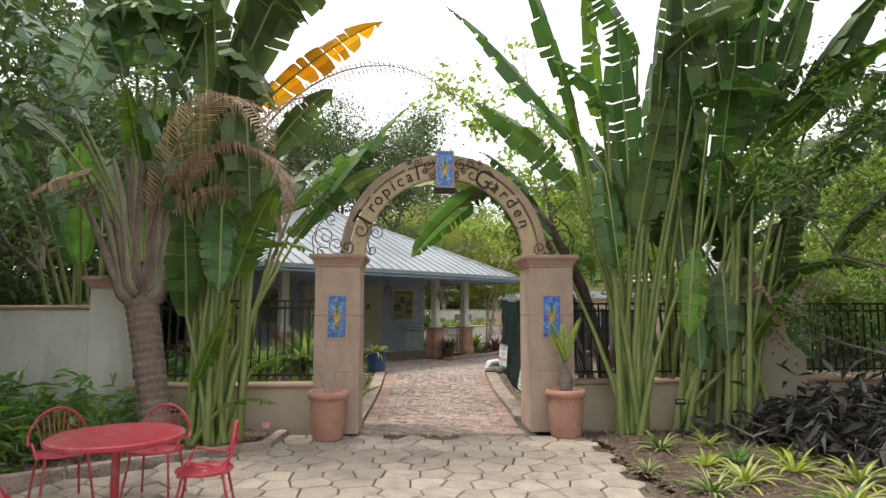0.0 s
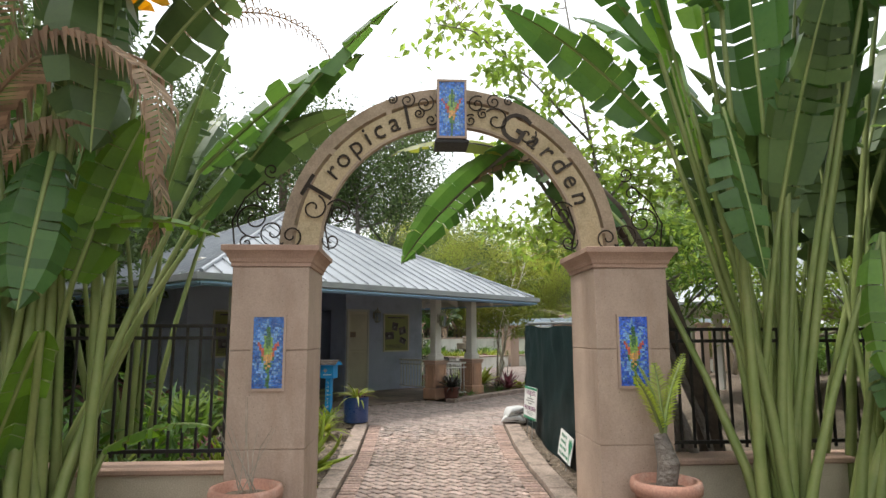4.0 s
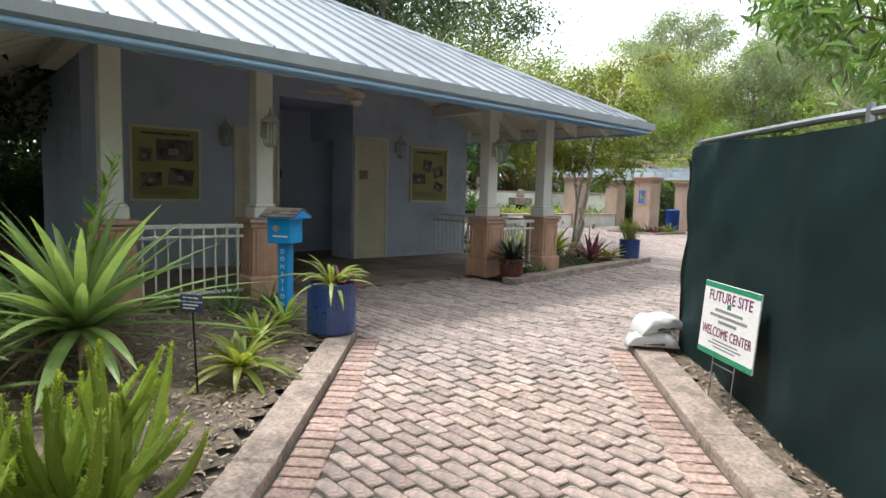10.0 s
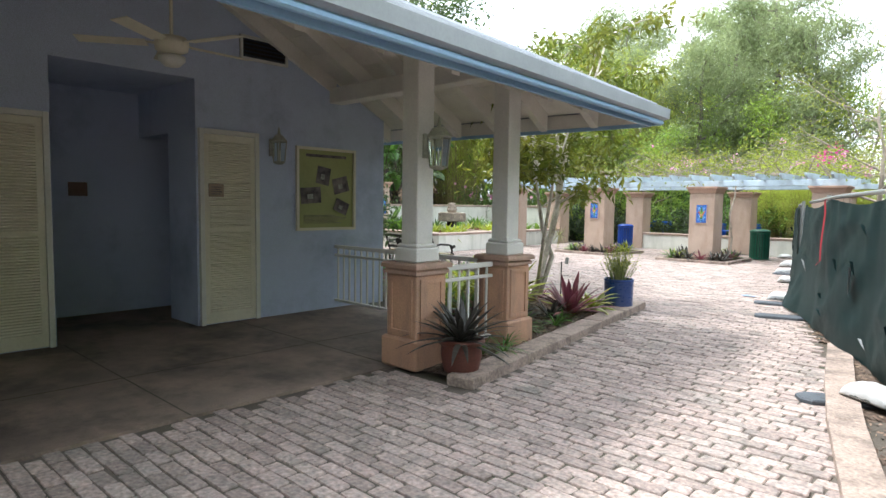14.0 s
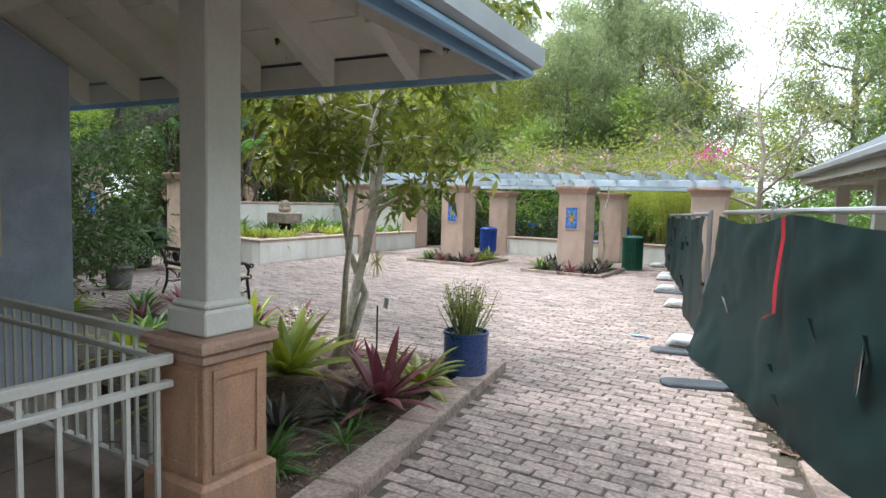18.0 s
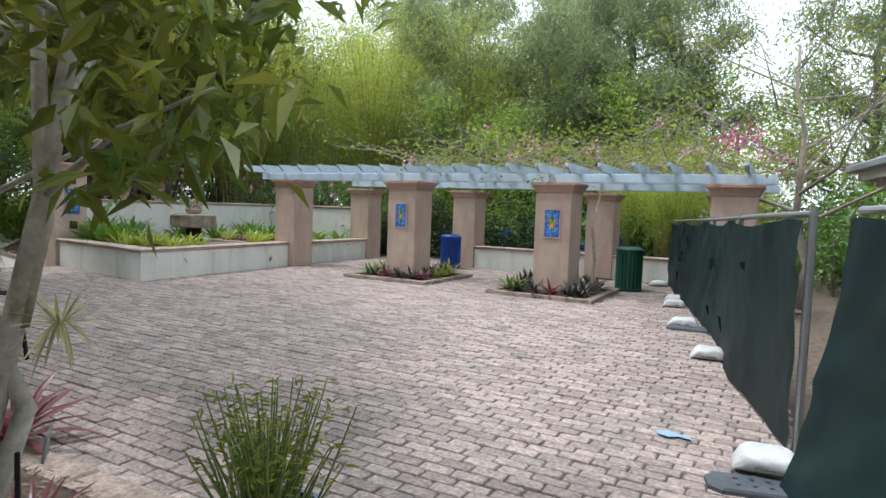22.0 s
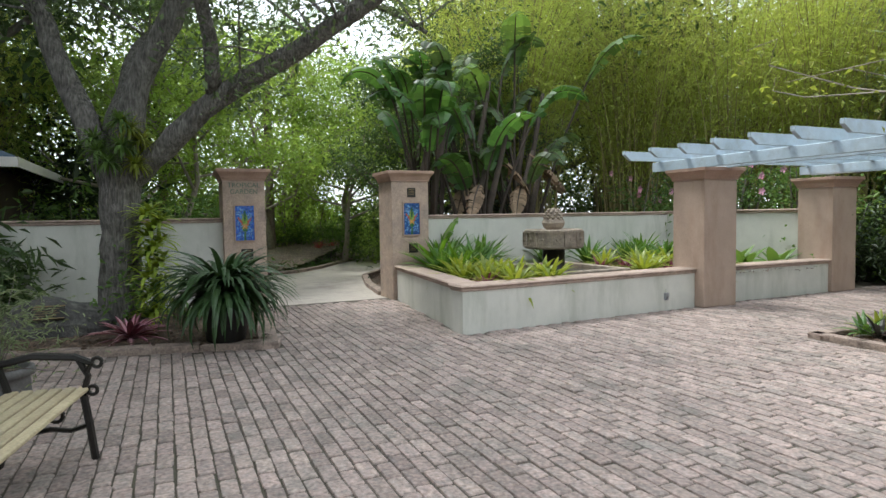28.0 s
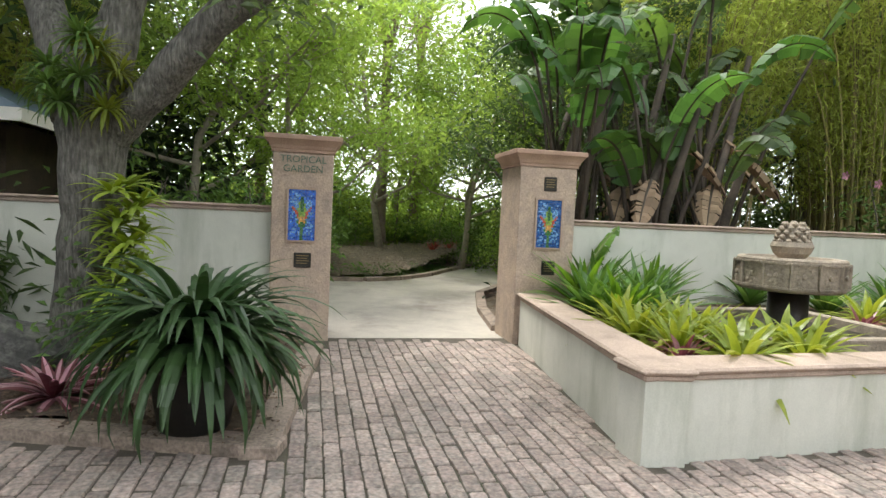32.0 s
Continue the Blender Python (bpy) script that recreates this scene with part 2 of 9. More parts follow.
# Shade put into the colour, for the unlit passage and the vent depth.
DARK = mat("interior_shade_tone", (0.05, 0.055, 0.075), (0.04, 0.045, 0.06), rough=0.9)
COPING = mat("pinkish_coping_stone", (0.46, 0.35, 0.285), (0.38, 0.29, 0.24), rough=0.85, fine=90, bump=0.4, stain=(0.27, 0.21, 0.17), stain_scale=2.5)

# ---- mesh tools ----


class Geo:
    """Vertices and faces gathered before they become one mesh."""

    def __init__(self):
        self.v, self.f = [], []

    def add(self, vs, fs):
        k = len(self.v)
        self.v += [tuple(p) for p in vs]
        self.f += [tuple(i + k for i in f) for f in fs]
        return self

    def moved(self, m):
        g = Geo()
        g.v, g.f = [tuple(m @ Vector(p)) for p in self.v], list(self.f)
        return g

    def join(self, other, m=None):
        return self.add([m @ Vector(p) for p in other.v] if m else other.v, other.f)

    def box(self, c, s, rz=0.0, bev=0.0):
        hx, hy, hz = s[0] / 2, s[1] / 2, s[2] / 2
        ca, sa = math.cos(rz), math.sin(rz)
        b = min(bev, hx * 0.9, hy * 0.9, hz * 0.9)
        if b <= 0:
            p = [(x, y, z) for z in (-hz, hz) for x, y in ((-hx, -hy), (hx, -hy), (hx, hy), (-hx, hy))]
            fs = [(3, 2, 1, 0), (4, 5, 6, 7), (0, 1, 5, 4), (1, 2, 6, 5), (2, 3, 7, 6), (3, 0, 4, 7)]
        else:
            def ring(ix, iy, z, cut):
                return [(-ix + cut, -iy, z), (ix - cut, -iy, z), (ix, -iy + cut, z), (ix, iy - cut, z), (ix - cut, iy, z), (-ix + cut, iy, z), (-ix, iy - cut, z), (-ix, -iy + cut, z)]
            p = ring(hx - b, hy - b, -hz, b * 0.3) + ring(hx, hy, -hz + b, b * 0.6) + ring(hx, hy, hz - b, b * 0.6) + ring(hx - b, hy - b, hz, b * 0.3)
            fs = [tuple(range(7, -1, -1)), tuple(range(24, 32))]
            for r in range(3):
                fs += [(8 * r + i, 8 * r + (i + 1) % 8, 8 * r + 8 + (i + 1) % 8, 8 * r + 8 + i) for i in range(8)]
        return self.add([(c[0] + x * ca - y * sa, c[1] + x * sa + y * ca, c[2] + z) for x, y, z in p], fs)

    def prism(self, poly, z0, z1, bev=0.0):
        """An upright prism over a convex, counter-clockwise outline; heights may be functions of the place."""
        f0 = z0 if callable(z0) else (lambda x, y: z0)
        f1 = z1 if callable(z1) else (lambda x, y: z1)
        n = len(poly)
        cx, cy = sum(p[0] for p in poly) / n, sum(p[1] for p in poly) / n
        vs = [(x, y, f0(x, y)) for x, y in poly]
        if bev:
            vs += [(x, y, f1(x, y) - bev) for x, y in poly]
            ins = []
            for x, y in poly:
                d = math.hypot(x - cx, y - cy) or 1
                ins.append((x + (cx - x) / d * bev * 1.2, y + (cy - y) / d * bev * 1.2))
            vs += [(x, y, f1(x, y)) for x, y in ins]
        else:
            vs += [(x, y, f1(x, y)) for x, y in poly]
        rings = 2 if not bev else 3
        fs = [tuple(range(n - 1, -1, -1)), tuple(range(n * (rings - 1), n * rings))]
        for r in range(rings - 1):
            fs += [(n * r + i, n * r + (i + 1) % n, n * r + n + (i + 1) % n, n * r + n + i) for i in range(n)]
        return self.add(vs, fs)

    def lathe(self, profile, n=20, c=(0, 0, 0), close=True):
        vs, fs = [], []
        for r, z in profile:
            vs += [(c[0] + r * math.cos(2 * math.pi * i / n), c[1] + r * math.sin(2 * math.pi * i / n), c[2] + z) for i in range(n)]
        for k in range(len(profile) - 1):
            fs += [(n * k + i, n * k + (i + 1) % n, n * k + n + (i + 1) % n, n * k + n + i) for i in range(n)]
        if close:
            fs += [tuple(range(n - 1, -1, -1)), tuple(range(n * (len(profile) - 1), n * len(profile)))]
        return self.add(vs, fs)

    def tube(self, pts, r, n=6, caps=True):
        pts = [Vector(p) for p in pts]
        rs = r if isinstance(r, (list, tuple)) else [r] * len(pts)
        vs, fs, side = [], [], None
        for k, p in enumerate(pts):
            d = (pts[min(k + 1, len(pts) - 1)] - pts[max(k - 1, 0)])
            d = d.normalized() if d.length else Vector((0, 0, 1))
            if side is None:
                side = d.orthogonal().normalized()
            side = (side - d * side.dot(d))
            side = side.normalized() if side.length > 1e-6 else d.orthogonal().normalized()
            up = d.cross(side)
            vs += [tuple(p + (side * math.cos(2 * math.pi * i / n) + up * math.sin(2 * math.pi * i / n)) * rs[k]) for i in range(n)]
        for k in range(len(pts) - 1):
            fs += [(n * k + i, n * k + (i + 1) % n, n * k + n + (i + 1) % n, n * k + n + i) for i in range(n)]
        if caps:
            fs += [tuple(range(n - 1, -1, -1)), tuple(range(n * (len(pts) - 1), n * len(pts)))]
        return self.add(vs, fs)

    def mesh(self, name, material=None, smooth=False):
        me = bpy.data.meshes.new(name)
        me.from_pydata(self.v, [], self.f)
        if material:
            me.materials.append(material)
        if smooth:
            me.polygons.foreach_set("use_smooth", [True] * len(me.polygons))
        me.update()
        return me


def thing(name, m, label, category, group="", kind=""):
    """An Empty that carries the parts of one thing. m: its pose, or a place."""
    ob = new(name)
    ob.matrix_basis = m if isinstance(m, Matrix) else Matrix.Translation(m)
    ob.empty_display_size = 0.1
    return tagged(ob, label, category, group, kind)


def part(name, geo, material, parent=None, label="", smooth=False, m=None):
    """One mesh object under a thing or a part, in the parent's own axes."""
    ob = new(name, geo.mesh(name, material, smooth) if isinstance(geo, Geo) else geo)
    if parent is not None:
        ob.parent = parent
    if m is not None:
        ob.matrix_basis = m if isinstance(m, Matrix) else Matrix.Translation(m)
    return tagged(ob, label)


def solid(name, geo, material, label, category, kind="", group="", smooth=False, m=None):
    """A thing that is one mesh."""
    return tagged(part(name, geo, material, None, "", smooth, m), label, category, group, kind)


def box_of(x0, x1, y0, y1, z0, z1, bev=0.0):
    return Geo().box(((x0 + x1) / 2, (y0 + y1) / 2, (z0 + z1) / 2), (x1 - x0, y1 - y0, z1 - z0), 0, bev)


def arc(a, b, t):
    return a + (b - a) * t


def lettering(text, size, depth=0.004, align="CENTER"):
    """The mesh of a line of text in the built-in font, flat in its own x and y."""
    cu = bpy.data.curves.new("lettering", "FONT")
    cu.body, cu.size, cu.extrude, cu.align_x, cu.align_y = text, size, depth, align, "CENTER"
    cu.resolution_u = 3
    ob = bpy.data.objects.new("lettering", cu)
    scene.collection.objects.link(ob)
    dg = bpy.context.evaluated_depsgraph_get()
    me = bpy.data.meshes.new_from_object(ob.evaluated_get(dg))
    bpy.data.objects.remove(ob)
    return me


# The gate stands across the path, turned 45 degrees to the building.
GX, GY = -4.37, 5.27
R2 = math.sqrt(0.5)
GATE = pose(GX, GY, 0, 0, 0, 45)
# The arch and its fences stand a few degrees off that line; their own frame begins at the middle of the pillars' front.
ARCHWAY = GATE @ pose(0.068, -0.016, 0, 0, 0, 4.3)


def uv_of(x, y):
    return ((x - GX) + (y - GY)) * R2, (-(x - GX) + (y - GY)) * R2


def xy_of(u, v):
    return GX + (u - v) * R2, GY + (u + v) * R2


def lift(x, y):
    """The height of the ground: the path climbs gently from the gate to the plaza."""
    v = uv_of(x, y)[1]
    return -0.24 + 0.24 * min(max((v - 0.4) / 4.8, 0), 1)

# ---- ground, kerbs and paving ----
g = Geo()
cuts = (-420, 0.4, 5.2, 420)
vs = [(*xy_of(u, v), lift(*xy_of(u, v)) - 0.07) for v in cuts for u in (-420, 420)]
g.add(vs, [(0, 1, 3, 2), (2, 3, 5, 4), (4, 5, 7, 6)])
solid("ground", g, MULCH, "brown leaf litter and mulch over the whole garden", "ground", "structure")

# Outlines in metres, counter-clockwise.
PATH_L = [(-1.17, 0.75), (-1.18, 1.65), (-1.215, 3.1), (-1.29, 4.3), (-1.375, 5.45)]
PATH_R = [(1.10, 0.95), (1.06, 1.7), (0.97, 2.6), (0.905, 3.7), (0.885, 5.58)]
ISLAND_A = (-17.62, -15.72, 23.68, 25.6)
ISLAND_B = (-14.45, -12.62, 23.55, 25.4)


def inside(poly, x, y):
    hit = False
    for i in range(len(poly)):
        (x0, y0), (x1, y1) = poly[i], poly[i - 1]
        if (y0 > y) != (y1 > y) and x < (x1 - x0) * (y - y0) / (y1 - y0) + x0:
            hit = not hit
    return hit


PLAZA = [xy_of(-1.17, -0.12), xy_of(1.2, -0.12), xy_of(1.15, 0.5), xy_of(1.08, 1.7), xy_of(0.88, 5.5), (-7.95, 10.9), (-8.75, 14.4), (-9.9, 17.8), (-9.8, 18.6), (-10.3, 20.6), (-12.0, 27.2), (-16.9, 27.5), (-17.0, 29.5), (-19.9, 29.5),
         (-19.75, 24.3), (-19.52, 20.62), (-22.62, 20.98), (-22.8, 20.98), (-22.85, 18.98), (-22.4, 18.95), (-19.82, 18.66), (-20.45, 16.4), (-20.75, 14.9), (-14.6, 15.98), (-11.22, 16.04), (-10.5, 11.35), (-11.35, 11.5), (-11.35, 8.4), (-10.6, 8.2), (-9.2, 8.15), xy_of(-1.38, 5.3)]


def edge(line, v):
    """How far to the side a kerb stands at v along the path."""
    for (u0, v0), (u1, v1) in zip(line, line[1:]):
        if v <= v1:
            break
    return u0 + (u1 - u0) * (v - v0) / (v1 - v0)


def paved(x, y):
    if not inside(PLAZA, x, y):
        return False
    for x0, x1, y0, y1 in (ISLAND_A, ISLAND_B):
        if x0 < x < x1 and y0 < y < y1:
            return False
    u, v = uv_of(x, y)
    if 0.45 < v < 5.4 and (u < edge(PATH_L, v) + 0.16 or u > edge(PATH_R, v) - 0.16) and u < 1.5:
        return False
    return True


sub = Geo()
for va, vb in ((-0.13, 0.4), (0.4, 5.2)):
    sub.prism([xy_of(-1.6, va), xy_of(1.3, va), xy_of(1.3, vb), xy_of(-1.6, vb)], lambda x, y: lift(x, y) - 0.2, lambda x, y: lift(x, y) - 0.009)
sub.prism([xy_of(-2.2, 5.2), xy_of(1.3, 5.2), (-7.6, 12.5), (-9.7, 18.5), (-11.9, 29.6), (-23.0, 29.6), (-23.0, 7.39)], -0.2, -0.009)
solid("paving_bed", sub, SAND, "dark sandy bed under the brick paving", "paving bed", "structure")

brick_root = thing("pavement", (0, 0, 0), "worn red-grey clay brick paving in running bond", "pavement", kind="structure")
BL, BW, GAP = 0.203, 0.097, 0.006
near_bricks, far, path_field, edging = [], Geo(), Geo(), Geo()
shapes = []
for k in range(12):
    r = random.Random(k)
    gb = Geo()
    hx, hy = (BL - GAP) / 2, (BW - GAP) / 2
    c = []
    for sx, sy in ((-1, -1), (1, -1), (1, 1), (-1, 1)):
        w, d = r.uniform(.008, .02), r.uniform(.007, .015)      # each corner worn off by its own measure
        p, q = (sx * (hx - r.uniform(0, .005)), sy * (hy - d)), (sx * (hx - w), sy * (hy - r.uniform(0, .004)))
        c += [p, q] if sx * sy > 0 else [q, p]
    gb.prism(c, -0.045, 0.0, 0.006)
    shapes.append(gb)
brick_meshes = [s.mesh("brick", BRICK_EACH) for s in shapes]
count = 0
row = 0
y = 4.6
rb = random.Random(3)
while y < 29.5:
    x = -23.0 + (row % 2) * BL / 2 + rb.uniform(-0.035, 0.035)
    while x < -2.5:
        if paved(x, y):
            h = lift(x, y) + rb.gauss(0, 0.0025)
            k = rb.randrange(12)
            m = pose(x + rb.gauss(0, 0.002), y + rb.gauss(0, 0.002), h, rb.gauss(0, 0.8), rb.gauss(0, 0.6), rb.gauss(0, 1.0))
            u, v = uv_of(x, y)
            if 1.2 < v < 3.6 and u < 0.7 and len(near_bricks) < 290:
                near_bricks.append((m, k))
            else:
                (path_field if v < 4.2 + 0.5 * rb.random() else far).join(shapes[k], m)
            count += 1
        x += BL
    y += BW
    row += 1
# soldier courses along both kerbs of the path
for side, line in ((1, PATH_L), (-1, PATH_R)):
    v = 0.5
    while v < 5.35:
        x, y = xy_of(edge(line, v) + side * 0.115, v)
        edging.join(shapes[rb.randrange(12)], pose(x, y, lift(x, y) + 0.007 + rb.gauss(0, 0.001), 0, 0, 45 + rb.gauss(0, 0.8)))
        v += BW
part("paving_bricks", far, BRICK, brick_root)["kind"] = "stuff"
part("path_bricks", path_field, BRICK_RED, brick_root)["kind"] = "stuff"
part("soldier_course", edging, BRICK_EDGE, brick_root, "red bricks laid crosswise along the kerbs")["kind"] = "stuff"


def kerb(name, pts, width, height, side, label):
    """A kerb in lengths that butt end to end along a line on the ground; side: +1 lies to the left of the line."""
    root = thing(name, (0, 0, 0), label, "kerb", kind="structure")
    for seg, ((x0, y0), (x1, y1)) in enumerate(zip(pts, pts[1:])):
        L = math.hypot(x1 - x0, y1 - y0)
        n = max(1, round(L / 0.9))
        dx, dy = (x1 - x0) / L, (y1 - y0) / L
        nx, ny = -dy * side * width, dx * side * width
        for i in range(n):
            a, b = i / n * L + 0.004, (i + 1) / n * L - 0.004
            q = [(x0 + dx * a, y0 + dy * a), (x0 + dx * b, y0 + dy * b), (x0 + dx * b + nx, y0 + dy * b + ny), (x0 + dx * a + nx, y0 + dy * a + ny)]
            q = q if side > 0 else q[::-1]
            part("kerb_stone", Geo().prism(q, lambda x, y: lift(x, y) - 0.12, lambda x, y: lift(x, y) + height + 0.003 * (seg % 3), 0.012), KERB, root)


kerb("kerb_left", [xy_of(*p) for p in PATH_L], 0.21, 0.055, 1, "low brushed concrete kerb edging the planting bed")
kerb("kerb_right", [xy_of(*p) for p in PATH_R], 0.24, 0.05, -1, "low brushed concrete kerb beside the windscreen fence")
kerb("kerb_far_side", [(-7.80, 10.6), (-8.05, 11.1), (-8.42, 12.6), (-8.62, 13.54), (-8.92, 15.2)], 0.21, 0.04, -1, "low brushed concrete kerb beside the windscreen fence")
kerb("kerb_porch_bed", [(-10.50, 11.50), (-10.97, 14.34), (-11.25, 16.06)], 0.24, 0.075, 1, "pinkish concrete kerb round the porch flower bed")
kerb("kerb_porch_bed_end", [(-11.26, 16.02), (-13.0, 15.97), (-14.6, 15.94)], 0.2, 0.03, 1, "pinkish concrete kerb round the porch flower bed")
kerb("kerb_oak_bed", [(-20.75, 14.9), (-20.45, 16.4), (-19.82, 18.66), (-22.4, 18.95)], 0.2, 0.06, 1, "worn concrete kerb round the oak bed")
for nm, (x0, x1, y0, y1) in (("kerb_island_west", ISLAND_A), ("kerb_island_east", ISLAND_B)):
    kerb(nm, [(x0, y0), (x1, y0), (x1, y1), (x0, y1), (x0, y0)], 0.13, 0.06, 1, "square concrete kerb round a pergola pillar")


def bed(name, poly, h, label, material=BARK_MULCH, chip=CHIP_DARK, rise=0.0):
    """A mound of mulch with an uneven top and loose chips over it."""
    g = Geo()
    xs, ys = [p[0] for p in poly], [p[1] for p in poly]
    st = 0.14
    idx, r = {}, random.Random(len(poly))
    nx, ny = int((max(xs) - min(xs)) / st) + 1, int((max(ys) - min(ys)) / st) + 1
    for j in range(ny + 1):
        for i in range(nx + 1):
            x, y = min(xs) + i * st, min(ys) + j * st
            if inside(poly, x, y):
                idx[i, j] = len(g.v)
                g.v.append((x, y, lift(x, y) + h + rise * max(-28.6 - x, 0) + 0.035 * noise.noise((x * 1.7, y * 1.7, 0)) + r.uniform(0, 0.02)))
    for i, j in list(idx):
        q = [(i, j), (i + 1, j), (i + 1, j + 1), (i, j + 1)]
        if all(k in idx for k in q):
            g.f.append(tuple(idx[k] for k in q))
    tops = list(g.v)
    root = solid(name, g, material, label, "flower bed", "structure", smooth=True)
    chips = Geo()
    for _ in range(min(int(len(tops) * 9), 12000)):
        x, y, z = r.choice(tops)
        x, y = x + r.uniform(-.07, .07), y + r.uniform(-.07, .07)
        a, L, w = r.uniform(0, 6.3), r.uniform(.014, .055), r.uniform(.006, .016)
        m = Matrix.Translation((x, y, z + .008)) @ Euler((r.gauss(0, .3), r.gauss(0, .3), a)).to_matrix().to_4x4()
        chips.add([m @ Vector(p) for p in ((-L / 2, -w / 2, 0), (L / 2, -w / 2, 0), (L / 2, w / 2, .004), (-L / 2, w / 2, .004))], [(0, 1, 2, 3)])
    part("bark_chip", chips, chip, root)["kind"] = "stuff"
    return root


bed("mulch_path_bed", [xy_of(-1.28, 0.5), xy_of(-1.5, 5.45), (-9.6, 8.2), (-11.4, 8.2), (-11.4, 6.0), xy_of(-4.2, 4.0), xy_of(-3.8, 0.5)], 0.02, "mulched planting bed with wood chips beside the brick path", MULCH, CHIP)
bed("mulch_fence_strip", [xy_of(1.25, 0.4), xy_of(1.9, 0.4), xy_of(1.9, 5.6), xy_of(0.98, 5.6)], 0.0, "narrow strip of mulch under the fence", MULCH, CHIP)
bed("mulch_porch_bed", [(-10.6, 11.4), (-11.36, 15.9), (-14.6, 15.84), (-14.5, 13.8), (-11.75, 13.2), (-11.4, 11.5)], 0.03, "mulched flower bed in front of the porch")
bed("mulch_oak_bed", [(-20.52, 16.4), (-19.9, 18.6), (-22.5, 18.88), (-23.2, 18.4), (-23.2, 12.0), (-20.85, 14.9)], 0.05, "mulched bed round the oak tree")
bed("mulch_patio_left", [xy_of(-2.2, -0.75), xy_of(-2.1, 0.1), xy_of(-4.9, 0.2), xy_of(-6.5, -3.0), xy_of(-4.6, -3.0), xy_of(-2.6, -1.2)], 0.02, "mulched bed under the palm")
bed("mulch_patio_right", [xy_of(1.95, -1.0), xy_of(2.2, -4.5), xy_of(6.5, -4.5), xy_of(6.5, 0.1), xy_of(1.9, 0.1)], 0.02, "mulched bed under the traveller's palms")
for nm, (x0, x1, y0, y1) in (("mulch_island_west", ISLAND_A), ("mulch_island_east", ISLAND_B)):
    bed(nm, [(x0 + .03, y0 + .03), (x1 - .03, y0 + .03), (x1 - .03, y1 - .03), (x0 + .03, y1 - .03)], 0.02, "mulch round the foot of a pergola pillar")

# flagstone patio in front of the gate
flags = thing("patio_pavement", (0, 0, 0), "stamped beige flagstone patio with dark joints", "pavement", kind="structure")
solid("patio_bed", Geo().prism([xy_of(-4.9, -9), xy_of(2.3, -9), xy_of(1.9, -0.13), xy_of(-2.2, -0.13)], -0.4, -0.262), SAND, "dark joints under the flagstones", "paving bed", "structure")
rv = random.Random(5)
cells = {}
for j in range(-1, 31):
    for i in range(-2, 26):
        cells[i, j] = (-4.9 + (i + 0.5 * (j % 2)) * 0.34 + rv.uniform(-.1, .1), -9 + j * 0.3 + rv.uniform(-.09, .09))


def clip(poly, nx, ny, d):
    out = []
    for k in range(len(poly)):
        a, b = poly[k - 1], poly[k]
        da, db = a[0] * nx + a[1] * ny - d, b[0] * nx + b[1] * ny - d
        if da <= 0:
            out.append(a)
        if (da < 0) != (db < 0) and da != db:
            t = da / (da - db)
            out.append((a[0] + (b[0] - a[0]) * t, a[1] + (b[1] - a[1]) * t))
    return out


patio_far, made = Geo(), 0
for (i, j), (cu, cv) in cells.items():
    edge = -2.35 if cv > -1.0 else -2.35 - 0.85 * min(-1.0 - cv, 3)
    right = 1.9 - 0.05 * cv
    if not (edge < cu < right and -8.8 < cv < -0.25):
        continue
    poly = [(cu - .5, cv - .5), (cu + .5, cv - .5), (cu + .5, cv + .5), (cu - .5, cv + .5)]
    for di in (-2, -1, 0, 1, 2):
        for dj in (-2, -1, 0, 1, 2):
            if (di or dj) and (i + di, j + dj) in cells:
                ou, ov = cells[i + di, j + dj]
                nx, ny = ou - cu, ov - cv
                L = math.hypot(nx, ny)
                nx, ny = nx / L, ny / L
                poly = clip(poly, nx, ny, (cu + ou) / 2 * nx + (cv + ov) / 2 * ny - 0.009)
    poly = clip(poly, 0, 1, -0.15)
    if len(poly) < 3:
        continue
    pl = [xy_of(*p) for p in poly]
    gg = Geo().prism(pl, -0.3, -0.24 + rv.gauss(0, .0015), 0.008)
    if cv > -4.6 and made < 290:
        part("flagstone", gg, FLAG_EACH, flags)
        made += 1
    else:
        patio_far.join(gg)
part("flagstones", patio_far, FLAG, flags)["kind"] = "stuff"
solid("threshold_strip", Geo().prism([xy_of(-1.1, -0.145), xy_of(1.2, -0.145), xy_of(1.2, -0.02), xy_of(-1.1, -0.02)], -0.34, -0.236, 0.006), CONCRETE, "concrete strip across the gateway", "threshold", "structure")
solid("garden_path", Geo().prism([(-22.82, 18.98), (-22.82, 20.98), (-24.85, 21.28), (-26.5, 21.7), (-29.5, 23.6), (-33.0, 26.0), (-35.0, 25.2), (-33.5, 23.65), (-31.5, 22.35), (-29.7, 21.3), (-28.75, 20.5), (-28.4, 19.8), (-28.45, 18.6), (-28.6, 16.6), (-26.6, 16.6), (-25.0, 18.6)], -0.1, -0.01), PATHC, "pale concrete garden path curving away", "path", "structure")
bed("mulch_far_strip", [(-7.5, 10.3), (-7.9, 10.9), (-8.3, 12.4), (-8.75, 14.5), (-9.6, 16.9), (-9.2, 16.9), (-7.6, 13.0), (-7.0, 10.3)], -0.01, "strip of brown mulch under the plaza fence")
bed("mulch_fountain", [(-19.7, 20.8), (-19.85, 27.4), (-23.25, 27.1), (-23.25, 21.5), (-22.7, 21.1)], 0.40, "dark soil of the raised fountain bed")
bed("mulch_behind_gate", [(-24.9, 21.4), (-26.5, 21.8), (-29.5, 23.7), (-32.8, 26.2), (-31.0, 27.5), (-24.0, 25.0), (-23.4, 21.2)], 0.02, "mulched bed with shrubs beside the garden path")
